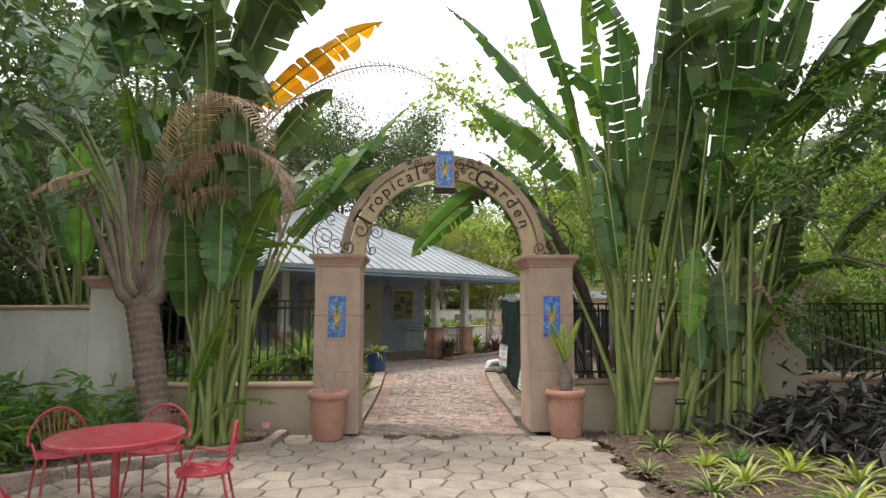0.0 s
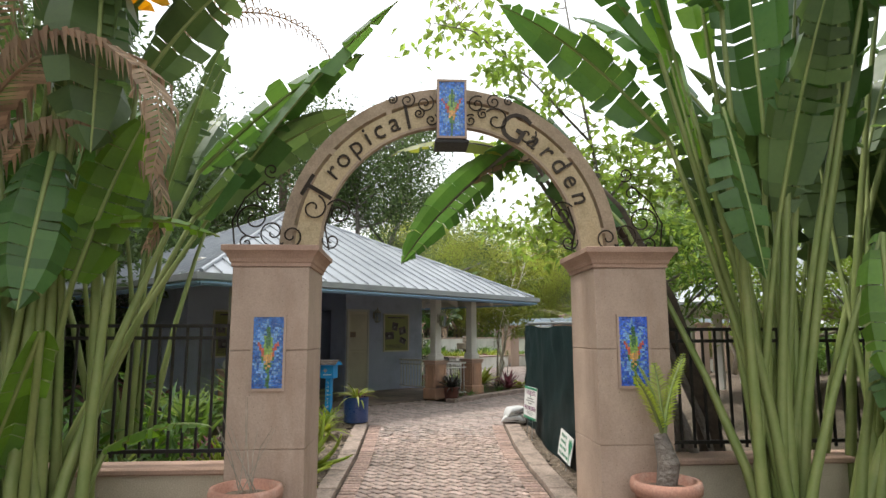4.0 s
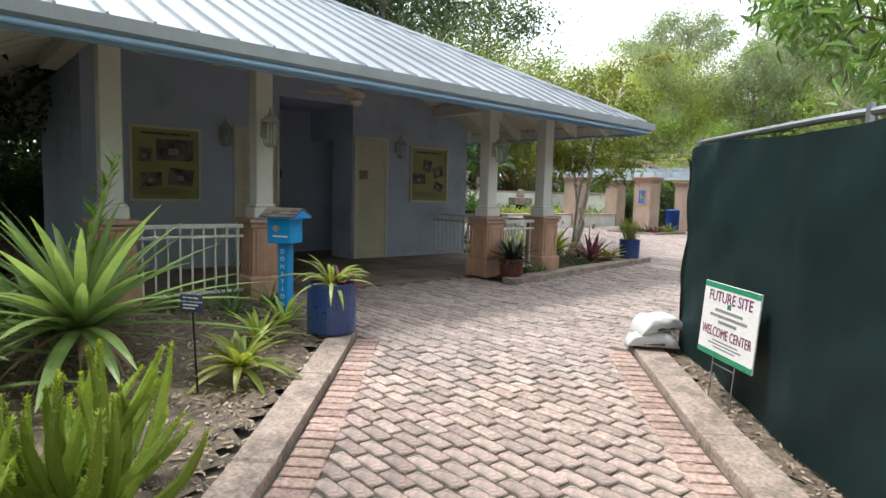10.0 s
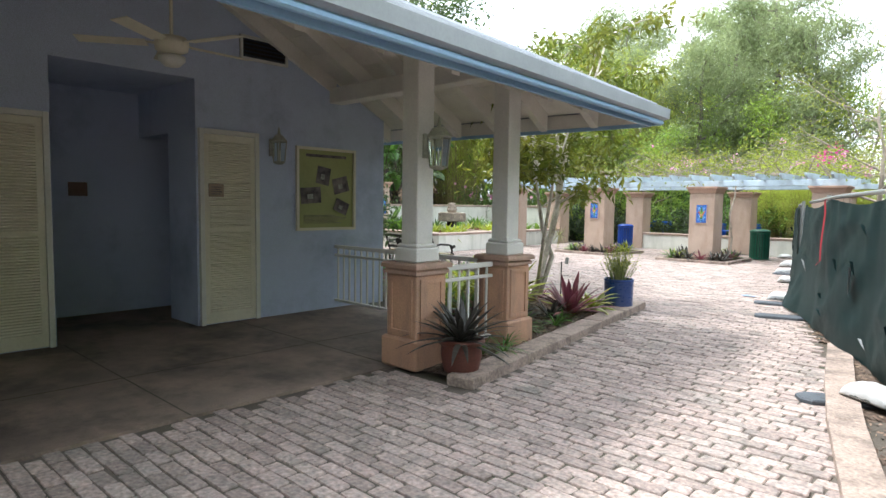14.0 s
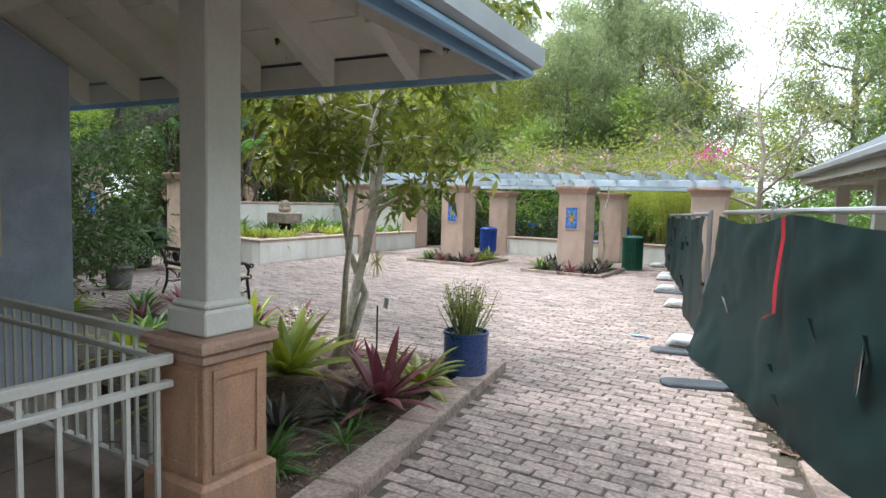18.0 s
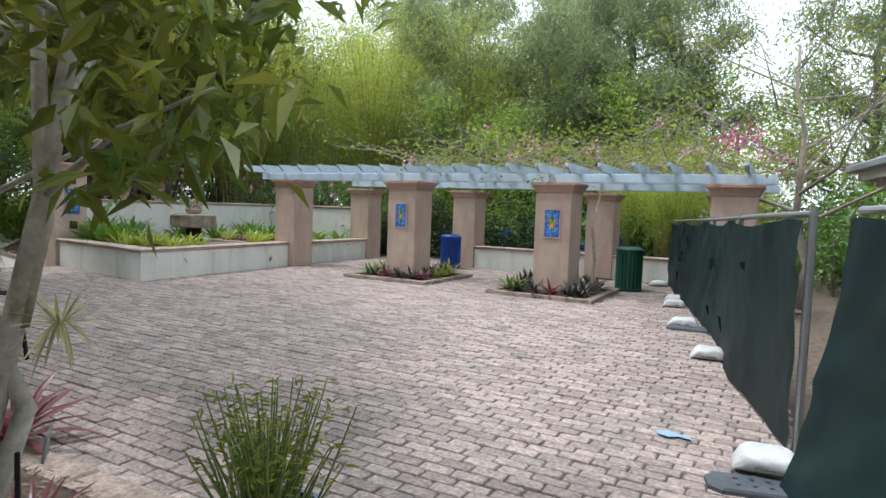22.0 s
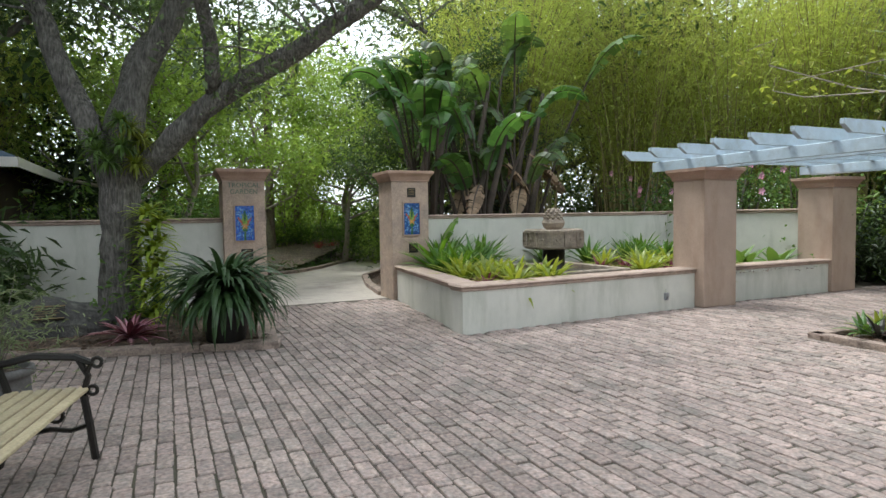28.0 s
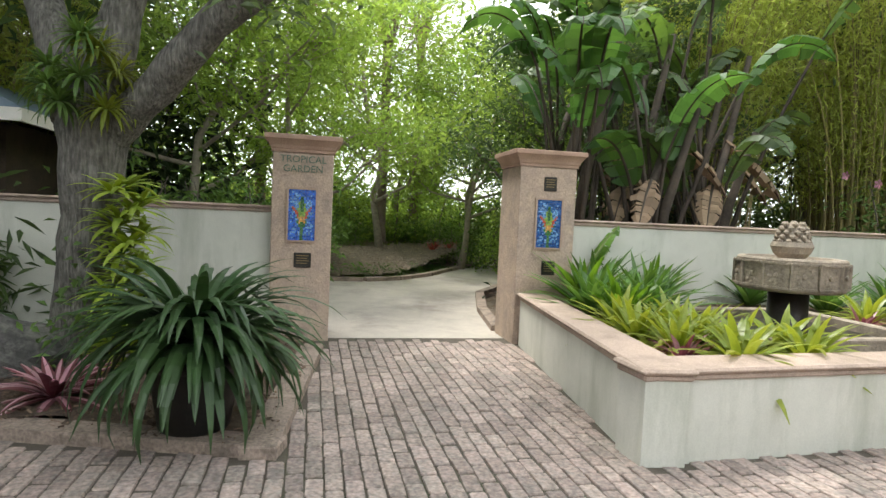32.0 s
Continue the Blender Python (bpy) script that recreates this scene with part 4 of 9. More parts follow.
def mosaic(name, m, w, h, group="heliconia mosaics"):
    """A framed panel of irregular tesserae: a heliconia flower on a blue ground. It faces the local -y."""
    ob = thing(name, m, "blue mosaic panel with a red and green heliconia flower", "mosaic", group)
    t = 0.02
    part("frame", box_of(-w / 2 - t, w / 2 + t, -.02, .0, h / 2, h / 2 + t).join(box_of(-w / 2 - t, w / 2 + t, -.02, .0, -h / 2 - t, -h / 2)).join(box_of(-w / 2 - t, -w / 2, -.02, .0, -h / 2, h / 2)).join(box_of(w / 2, w / 2 + t, -.02, .0, -h / 2, h / 2)), PINK, ob)
    part("grout", box_of(-w / 2, w / 2, -.006, 0, -h / 2, h / 2), MOSAIC_GROUT, ob)
    r = random.Random(11)
    nx, nz = max(int(w / .0165), 8), max(int(h / .0165), 12)
    sets = {k: Geo() for k in "bcrogl"}
    kn = [[((i + (r.uniform(-.33, .33) if 0 < i < nx else 0)) / nx * w - w / 2, (j + (r.uniform(-.33, .33) if 0 < j < nz else 0)) / nz * h - h / 2) for i in range(nx + 1)] for j in range(nz + 1)]
    for j in range(nz):
        for i in range(nx):
            q = [kn[j][i], kn[j][i + 1], kn[j + 1][i + 1], kn[j + 1][i]]
            x, z = sum(p[0] for p in q) / 4, sum(p[1] for p in q) / 4
            a, b = abs(x) / w * 2, z / h * 2
            rim = max(a, abs(b))
            k = "b" if r.random() < .25 + .75 * max(rim - .45, 0) / .5 else "c"
            if a < .075 and b < -.25 or a < .15 * math.sqrt(max(1 - ((b - .42) / .32) ** 2, 0)):
                k = "g"                                    # stem and dark bud
            elif a < .46 and abs(b + .62 - 1.05 * a - .35 * a * a) < .085 - .1 * a:
                k = "g"                                    # lower leaves
            elif a < .34 and -.05 < b < .52 and a < .34 - .5 * abs(b - .2):
                k = "l"                                    # lime bracts round the bud
            elif a < .78 and abs(b + .26 - .80 * a) < .17 - .16 * a:
                k = "o" if a < .24 else "r"                # flaring petals
            elif a < .20 and -.45 < b < .05:
                k = "o"
            q = [(x + (p - x) * .88, z + (s - z) * .88) for p, s in q]
            d = -.0105 + r.uniform(-.0015, .0015)
            sets[k].add([(p, -.006, s) for p, s in q] + [(p, d, s) for p, s in q], [(4, 5, 6, 7), (0, 1, 5, 4), (1, 2, 6, 5), (2, 3, 7, 6), (3, 0, 4, 7)])
    for k, nm, mt in (("b", "blue_tiles", MOSAIC), ("c", "pale_blue_tiles", MOSAIC_PALE), ("l", "lime_tiles", LIME_T), ("r", "red_petals", PETAL_R), ("o", "orange_petals", PETAL_O), ("g", "green_leaves", LEAF_T)):
        if sets[k].v:
            part(nm, sets[k], mt, ob)["kind"] = "stuff"
    return ob


def cap(w, d, z0, h):
    """A moulded cap: a cyma that swells outward under a thin flat lip."""
    prof = [(0.0, 0.0), (0.012, 0.0), (0.012, 0.16), (0.022, 0.22), (0.030, 0.38), (0.048, 0.55), (0.066, 0.68), (0.072, 0.72), (0.080, 0.73), (0.080, 0.97), (0.074, 1.0)]
    vs, fs = [], []
    for o, t in prof:
        vs += [(-w / 2 - o, -d / 2 - o, z0 + t * h), (w / 2 + o, -d / 2 - o, z0 + t * h), (w / 2 + o, d / 2 + o, z0 + t * h), (-w / 2 - o, d / 2 + o, z0 + t * h)]
    for k in range(len(prof) - 1):
        fs += [(4 * k + i, 4 * k + (i + 1) % 4, 4 * k + 4 + (i + 1) % 4, 4 * k + 4 + i) for i in range(4)]
    n = 4 * (len(prof) - 1)
    return Geo().add(vs, fs + [(3, 2, 1, 0), (n, n + 1, n + 2, n + 3)])


def pillar(name, m, w, d, h, material, cap_mat, label, group, joint=True):
    ob = thing(name, m, label, "pillar", group)
    ch = 0.17
    if joint and h > 2.2:
        zs = [0, .83, 1.60, h - ch]
        for a, b in zip(zs, zs[1:]):
            part("shaft", Geo().box((0, 0, (a + b) / 2), (w, d, b - a - .003), 0, 0.006), material, ob)
    else:
        part("shaft", Geo().box((0, 0, (h - ch) / 2), (w, d, h - ch), 0, 0.012), material, ob)
    part("cap", cap(w, d, h - ch, ch), cap_mat, ob, "moulded stone cap")
    return ob


GZ = -0.24
for u in (-1.495, 1.495):
    pillar("gate_pillar", ARCHWAY @ Matrix.Translation((u, 0.375, GZ)), 0.62, 0.75, 2.45, PINK, PINK_CAP, "salmon stucco gate pillar with a moulded cap", "gate pillars")
    mosaic("mosaic_panel", ARCHWAY @ Matrix.Translation((u, -0.001, 1.345)), 0.24, 0.565)

arch = thing("gate_arch", ARCHWAY @ Matrix.Translation((0.0, 0.28, 2.21)), "cream plaster arch over the gateway with iron lettering", "arch")
RO, RI = 1.44, 1.14
ARCHM = mat("stained_arch_plaster", (0.47, 0.36, 0.215), (0.55, 0.45, 0.30), rough=0.85, fine=60, bump=0.3, scale=3, stain=(0.33, 0.25, 0.13), stain_scale=3)

RIMM = mat("beige_arch_rim", (0.45, 0.345, 0.25), (0.37, 0.285, 0.205), rough=0.85, fine=70, bump=0.35, scale=2.5, stain=(0.25, 0.19, 0.14), stain_scale=2)


def arch_band(r0, r1, y0, y1, n=48):
    g = Geo()
    vs = []
    for i in range(n + 1):
        a = math.pi * i / n
        c, s = math.cos(a), math.sin(a)
        vs += [(r0 * c, y0, r0 * s), (r1 * c, y0, r1 * s), (r1 * c, y1, r1 * s), (r0 * c, y1, r0 * s)]
    fs = []
    for i in range(n):
        k = 4 * i
        fs += [(k + j, k + (j + 1) % 4, k + 4 + (j + 1) % 4, k + 4 + j) for j in range(4)]
    fs += [(0, 3, 2, 1), (4 * n, 4 * n + 1, 4 * n + 2, 4 * n + 3)]
    return g.add(vs, fs)


part("band", arch_band(RI, RO - 0.085, -0.035, 0.01), ARCHM, arch, "stained cream front band")
part("outer_moulding", arch_band(RO - 0.05, RO + 0.055, -0.02, 0.17), RIMM, arch, "thick round rim behind the band")
part("inner_moulding", arch_band(RI - 0.01, RI + 0.012, -0.042, 0.03), RIMM, arch)
for a in (8, 40, 66, 114, 140, 172):
    part("spacer", Geo().box(((RO - .068) * math.cos(radians(a)), .0, (RO - .068) * math.sin(radians(a))), (.05, .05, .05), 0), RIMM, arch)
word = [("T", 156, .36), ("r", 146.5, .24), ("o", 140, .24), ("p", 132.5, .24), ("i", 126.5, .24), ("c", 121, .24), ("a", 114, .24), ("l", 108, .30), ("G", 63, .38), ("a", 53, .24), ("r", 46, .24), ("d", 38.5, .26), ("e", 30.5, .24), ("n", 22.5, .24)]
for ch, a, size in word:
    me = lettering(ch, size * 1.02, 0.006)
    me.materials.append(BRONZE_IRON)
    rad = (RI + RO) / 2 - .03
    sh = Matrix.Identity(4)
    sh[0][1] = 0.22
    ca, sa = math.cos(radians(a)), math.sin(radians(a))
    part("letter", me, BRONZE_IRON, arch, "dark iron letter " + ch, m=Matrix.Translation((rad * ca, -0.045, rad * sa)) @ Matrix.Rotation(radians(90 - a), 4, "Y") @ Matrix.Rotation(radians(90), 4, "X") @ sh)


def scroll(cx, cz, r, turns, start, spin, y=-0.055, end=0.16):
    n = int(18 * turns)
    pts = []
    for i in range(n + 1):
        t = i / n
        rr = r * (1 - t) + r * end * t
        a = start + spin * 2 * math.pi * turns * t
        pts.append((cx + rr * math.cos(a), y, cz + rr * math.sin(a)))
    return pts


# iron scrolls at both springings and beside the lantern
for s in (-1, 1):
    for cx, cz, r, tu, st, sp in ((1.60, .15, .13, 1.4, 3.9, 1), (1.77, .27, .17, 1.5, 4.4, 1), (1.68, .52, .09, 1.3, 4.2, 1), (1.63, .70, .07, 1.3, 4.2, 1), (1.83, .06, .06, 1.2, 1.5, -1), (1.44, .12, .11, 1.4, -.6, -1), (1.02, .33, .12, 1.5, .6, 1), (1.08, .08, .08, 1.3, .3, -1)):
        part("scroll", Geo().tube([(s * p[0], p[1], p[2]) for p in scroll(cx * .965, cz, r, tu, st, sp)], 0.0075, 5), BRONZE_IRON, arch)
    part("stem", Geo().tube([(s * 1.06, -.055, 0), (s * 1.10, -.055, .2), (s * 1.04, -.055, .4)], 0.008, 5), BRONZE_IRON, arch)
    part("stem", Geo().tube([(s * 1.86, -.055, 0), (s * 1.89, -.055, .25), (s * 1.79, -.055, .45), (s * 1.62, -.055, .6)], 0.008, 5), BRONZE_IRON, arch)
    for ang, r, rad in ((100, .085, 1.36), (98.5, .06, 1.20), (103, .05, 1.28), (106, .07, 1.42), (111, .045, 1.47)):
        a = radians(ang if s < 0 else 180 - ang)
        part("scroll", Geo().tube(scroll(rad * math.cos(a), rad * math.sin(a), r, 1.5, 1.0, s, -0.05), 0.007, 5), BRONZE_IRON, arch)
# long swashes on the two capitals
for a0, rr, tu, st in ((163, .12, 1.25, 1.2), (71, .12, 1.25, 2.4), (57, .09, 1.1, .4)):
    a = radians(a0)
    part("swash", Geo().tube(scroll(1.26 * math.cos(a), 1.26 * math.sin(a), rr, tu, st, -1), 0.008, 5), BRONZE_IRON, arch)
lantern = thing("arch_lantern", ARCHWAY @ Matrix.Translation((0.0, 0.12, 3.445)), "square mosaic lantern box at the top of the arch", "lantern")
part("box", Geo().box((0, 0.12, 0), (.26, .24, .53), 0, .006), IRON, lantern)
part("bottom_tray", Geo().box((0, 0.12, -.285), (.30, .28, .035), 0, .006), IRON, lantern)
mosaic("lantern_mosaic", ARCHWAY @ Matrix.Translation((0.0, 0.116, 3.455)), 0.225, 0.50)


def iron_fence(u0, u1, v, z0, z1):
    ob = thing("iron_fence", ARCHWAY @ Matrix.Translation((u0, v, 0)), "black iron picket fence on the low wall", "fence", "gate fences")
    L = u1 - u0
    for z in (z0 + .05, z1 - .12, z1 - .015):
        part("rail", Geo().box((L / 2, 0, z), (L, .035, .03)), IRON, ob)
    n = int(L / .115)
    for k in range(n + 1):
        part("picket", Geo().box((k * L / n, 0, (z0 + z1) / 2), (.02, .02, z1 - z0)), IRON, ob)


def low_wall(name, u0, u1, v0, v1, z1, material=GREEN_WALL):
    ob = thing(name, ARCHWAY, "low pale rendered garden wall with a stone coping", "wall", kind="structure")
    part("wall_body", box_of(u0, u1, v0, v1, GZ - .1, z1 - .06, .006), material, ob)
    part("coping", box_of(u0 - .0, u1 + .0, v0 - .04, v1 + .04, z1 - .06, z1, .015), PINK_CAP, ob)


BEIGE_WALL = mat("beige_render", (0.50, 0.43, 0.33), (0.44, 0.38, 0.29), rough=.85, fine=100, bump=.3, stain=(0.36, 0.31, 0.24))
low_wall("wall_gate_left", -4.4, -1.81, 0.33, 0.58, 0.40, BEIGE_WALL)
low_wall("wall_gate_right", 1.81, 4.55, 0.33, 0.58, 0.42, BEIGE_WALL)
iron_fence(-4.38, -1.83, 0.45, 0.46, 1.58)
iron_fence(1.83, 4.55, 0.45, 0.48, 1.54)
for u, w in ((-4.66, .5), (4.95, .7)):
    pillar("wall_pier", ARCHWAY @ Matrix.Translation((u, 0.45, GZ)), w, .5, 2.14, GREEN_WALL if u < 0 else BEIGE_WALL, PINK_CAP, "square rendered wall pier with a stone cap", "wall piers")
low_wall("wall_gate_far_right", 5.31, 9.0, 0.33, 0.58, 0.44, BEIGE_WALL)
iron_fence(5.33, 9.0, 0.45, 0.50, 1.54)
low_wall("wall_patio_left", -12.0, -4.92, 0.33, 0.58, 1.50)

# ---- the plaza: walls, pergola, fountain ----
PERGOLA_BLUE = mat("pale_blue_timber", (0.50, 0.60, 0.68), (0.42, 0.52, 0.60), rough=.6, fine=50, bump=.15, scale=3, stain=(0.36, 0.42, 0.45), stain_scale=4)
pg_front = [(-16.60, 24.46), (-13.52, 24.46), (-10.75, 24.56)]
for x, y in pg_front:
    pillar("pergola_pillar", (x, y, 0.02), .63, .63, 1.90, PINK, PINK_CAP, "salmon stucco pergola pillar", "pergola pillars")
pillar("pergola_pillar", (-19.88, 24.68, 0.0), .57, .62, 1.94, PINK, PINK_CAP, "broad salmon stucco pergola pillar beside the raised bed", "pergola pillars")
for x, y in ((-20.1, 27.7), (-16.95, 27.75), (-13.6, 27.75), (-11.1, 27.75)):
    pillar("pergola_pillar", (x, y, 0.0), .6, .6, 1.86, PINK, PINK_CAP, "salmon stucco pergola pillar at the rear", "pergola pillars")
mosaic("mosaic_panel", (-16.60, 24.142, 1.25), .235, .44)
mosaic("mosaic_panel", (-13.52, 24.142, 1.22), .26, .46)
perg = thing("pergola", (0, 0, 0), "pale blue painted timber pergola on stucco pillars", "pergola")
for y in (24.32, 24.72, 27.6, 27.9):
    part("beam", box_of(-20.5, -10.2, y - .03, y + .03, 1.93, 2.07, .006), PERGOLA_BLUE, perg)
k = 0
x = -20.35
while x < -10.2:
    g = Geo()
    y0, y1, w = 23.62, 28.4, .025
    prof = [(y0, 2.155), (y0 + .12, 2.075), (y1 - .12, 2.075), (y1, 2.155), (y1, 2.205), (y0, 2.205)]
    g.add([(x - w, a, b) for a, b in prof] + [(x + w, a, b) for a, b in prof], [(0, 1, 2, 3, 4, 5), (11, 10, 9, 8, 7, 6)] + [(i, i + 6, (i + 1) % 6 + 6, (i + 1) % 6) for i in range(6)])
    part("rafter", g, PERGOLA_BLUE, perg)
    x += 0.515


def coped_wall(name, pts, t, h, label, material=GREEN_WALL, over=.035, ct=.07):
    """A wall along a line, with thickness to its left, and a coping."""
    ob = thing(name, (0, 0, 0), label, "wall", kind="structure")
    for seg, ((x0, y0), (x1, y1)) in enumerate(zip(pts, pts[1:])):
        L = math.hypot(x1 - x0, y1 - y0)
        dx, dy = (x1 - x0) / L, (y1 - y0) / L
        nx, ny = -dy, dx
        c = (x0 + dx * L / 2 + nx * t / 2, y0 + dy * L / 2 + ny * t / 2)
        a = math.atan2(dy, dx)
        part("wall_body", Geo().box((c[0], c[1], (h - ct) / 2 - .05), (L, t, h - ct + .1), a, .004), material, ob)
        part("coping", Geo().box((c[0], c[1], h - ct * .75 - .003 * seg), (L + over * .6, t + over, ct * .5), a, .008).box((c[0], c[1], h - ct * .25 - .004 * seg), (L + 2 * over, t + 2 * over, ct * .5), a, .014), COPING, ob, "pinkish stone coping")


coped_wall("wall_fountain_bed", [(-22.64, 20.99), (-19.53, 20.63), (-19.75, 24.36)], .26, .55, "low pale green wall of the raised fountain bed with a pinkish coping")
coped_wall("wall_pergola_side", [(-19.86, 25.0), (-19.86, 27.4)], .26, .53, "low pale green wall with a pinkish coping")
coped_wall("wall_pergola_rear", [(-11.4, 27.75), (-13.3, 27.75)], .24, .53, "low pale green wall with a pinkish coping")
coped_wall("wall_pergola_rear_west", [(-13.9, 27.75), (-16.65, 27.75)], .24, .53, "low pale green wall with a pinkish coping")
coped_wall("wall_garden_rear", [(-20.4, 27.75), (-23.2, 27.2), (-23.2, 21.55)], .2, 1.36, "pale green garden wall behind the fountain")
coped_wall("wall_garden_left", [(-23.2, 18.4), (-23.2, 9.5)], .2, 1.36, "pale green garden wall behind the oak")
pillar("entrance_pillar", (-23.17, 18.70, -.02), .64, .60, 2.09, CORAL, PINK_CAP, "pale stone entrance pillar with green lettering", "entrance pillars")
pillar("entrance_pillar", (-23.02, 21.26, -.02), .64, .64, 2.09, CORAL, PINK_CAP, "pale stone entrance pillar with two small plaques", "entrance pillars")
mosaic("mosaic_panel", pose(-22.849, 18.70, 1.275, 0, 0, 90), .265, .51)
mosaic("mosaic_panel", pose(-22.699, 21.28, 1.295, 0, 0, 90), .275, .51)
VERDI = mat("verdigris_letters", (0.10, 0.17, 0.13), (0.14, 0.20, 0.15), rough=.6, bump=.2)
sign = thing("entrance_lettering", pose(-22.848, 18.70, 1.78, 0, 0, 90), "green metal letters TROPICAL GARDEN on the stone pillar", "sign")
for z, txt in ((.05, "TROPICAL"), (-.045, "GARDEN")):
    me = lettering(txt, .098, .006)
    part("word", me, VERDI, sign, m=Matrix.Translation((0, -.002, z)) @ Matrix.Rotation(radians(90), 4, "X"))
    me.materials.clear()
    me.materials.append(VERDI)
BLACKP = mat("black_plaque", (0.015, 0.014, 0.013), (0.03, 0.027, 0.022), rough=.4, bump=.1)
GOLDL = mat("dull_gold_letters", (0.30, 0.22, 0.11), rough=.5, metal=.4)
for px, py, pz, w, h in ((-22.849, 18.72, .82, .17, .15), (-22.699, 21.28, 1.72, .14, .15), (-22.699, 21.30, .82, .15, .15)):
    ob = thing("plaque", pose(px, py, pz, 0, 0, 90), "small black plaque with dull gold writing", "plaque", "entrance plaques")
    part("plate", Geo().box((0, -.008, 0), (w, .015, h), 0, .004), BLACKP, ob)
    for k in range(4):
        part("text_line", box_of(-w * .36, w * (.36 - .08 * (k % 2)), -.0175, -.0158, h * .28 - k * h * .17, h * .33 - k * h * .17), GOLDL, ob)

# ---- construction fence with dark green windscreen ----


def screen_fence(pts, h0, h1, label, slack=.03, seed=1, flare=0.0):
    """Chain-link panels hung with windscreen cloth along a line; the cloth sags and ripples."""
    r = random.Random(seed)
    ob = thing("windscreen_fence", (0, 0, 0), label, "fence", "construction fences")
    L = [math.hypot(b[0] - a[0], b[1] - a[1]) for a, b in zip(pts, pts[1:])]
    total = sum(L)

    def at(s):
        k = 0
        while k < len(L) - 1 and s > L[k]:
            s -= L[k]
            k += 1
        t = s / L[k]
        (x0, y0), (x1, y1) = pts[k], pts[k + 1]
        return x0 + (x1 - x0) * t, y0 + (y1 - y0) * t, (y1 - y0) / L[k], -(x1 - x0) / L[k]

    def cloth(s, t, away=0.0):
        """A point of the cloth at s along the fence and t of its height; the foot flares out at the free end."""
        x, y, nx, ny = at(min(max(s, 0), total - 1e-6))
        g0 = lift(x, y)
        u = min(max(s / total, 0), 1)
        e = max(s - total + 2.6, 0) / 2.6 * flare
        top = g0 + arc(h0, h1, u) - .025 - 1.1 * slack * abs(math.sin(s * 1.43 + seed)) ** 1.5 - .10 * e ** 4
        bot = g0 + .03 + .03 * noise.noise((s * 2, seed, 0))
        z = bot + (top - bot) * t
        off = slack * .7 * (1.6 * noise.noise((s * .8, t * 1.3, seed)) + .6 * noise.noise((s * 2.6 + t * 2, t * 3, seed + 5)) + .3 * math.sin(s * 5 + 3 * t)) * (1.1 - .75 * t) + .012 * noise.noise((s * 7, t * 9, seed)) + (.012 + slack * .36) * noise.noise(((s * 1.1 + z * 1.6) * 2.2, (z - s * .5) * .7, seed + 3)) + (.008 + slack * .2) * (1 - abs(noise.noise((s * .9 + z * .8, z * 1.1 - s * .4, seed + 8)))) ** 8 + .03 * max(t - .55, 0) * math.sin(s * 11 + 4 * noise.noise((s, 0, seed)))
        off = max(off, -.012) + .045 + .36 * e * (1 - t) ** 1.4 + away
        return x - nx * off, y - ny * off, z

    n, m = int(total / .07), 22
    vs = [cloth(total * i / n, j / m) for i in range(n + 1) for j in range(m + 1)]
    fs = [(i * (m + 1) + j, (i + 1) * (m + 1) + j, (i + 1) * (m + 1) + j + 1, i * (m + 1) + j + 1) for i in range(n) for j in range(m)]
    part("windscreen", Geo().add(vs, fs), FABRIC, ob, "dark green woven windscreen, rippled", smooth=True)
    tops = []
    for i in range(n + 1):
        s = total * i / n
        x, y, nx, ny = at(min(s, total - 1e-6))
        tops.append((x, y, lift(x, y) + arc(h0, h1, i / n)))
    part("top_rail", Geo().tube(tops, .021, 8), STEEL, ob, "galvanised top rail")
    k = 0
    while k * 2.2 <= total + .4:
        s = min(k * 2.2, total - 1e-4)
        x, y, nx, ny = at(s)
        z = lift(x, y)
        part("fence_post", Geo().tube([(x, y, z), (x, y, z + arc(h0, h1, s / total) + .04)], .024, 8), STEEL, ob)
        k += 1
    return ob, cloth, total


def on_gate(pts):
    return [xy_of(*p) for p in pts]


screen_fence(on_gate([(1.70, 1.12), (1.60, 1.9), (1.48, 2.6), (1.37, 3.6), (1.33, 5.36)]), 1.80, 1.66, "fence hung with dark green windscreen beside the path", .035, 1)
_, CLOTH_2, LONG_2 = screen_fence([(-7.22, 9.97), (-7.62, 11.5), (-7.95, 13.0), (-8.40, 14.3), (-8.92, 15.5), (-9.27, 16.5), (-9.71, 17.85)], 1.62, 1.48, "fence hung with torn dark green windscreen at the plaza", .07, 4, .6)
_, CLOTH_3, LONG_3 = screen_fence([(-9.90, 18.32), (-10.22, 19.5), (-10.76, 22.3), (-11.45, 24.9), (-12.0, 27.1)], 1.46, 1.32, "fence hung with dark green windscreen towards the pergola", .05, 9)

# ---- plants ----


def leafmat(name, a, b, leaf=0.3, rough=0.45, island=0.35, each=0.12, **k):
    return mat(name, a, b, rough=rough, scale=1.5, fine=30, bump=0.12, island=island, each=each, leaf=leaf, **k)


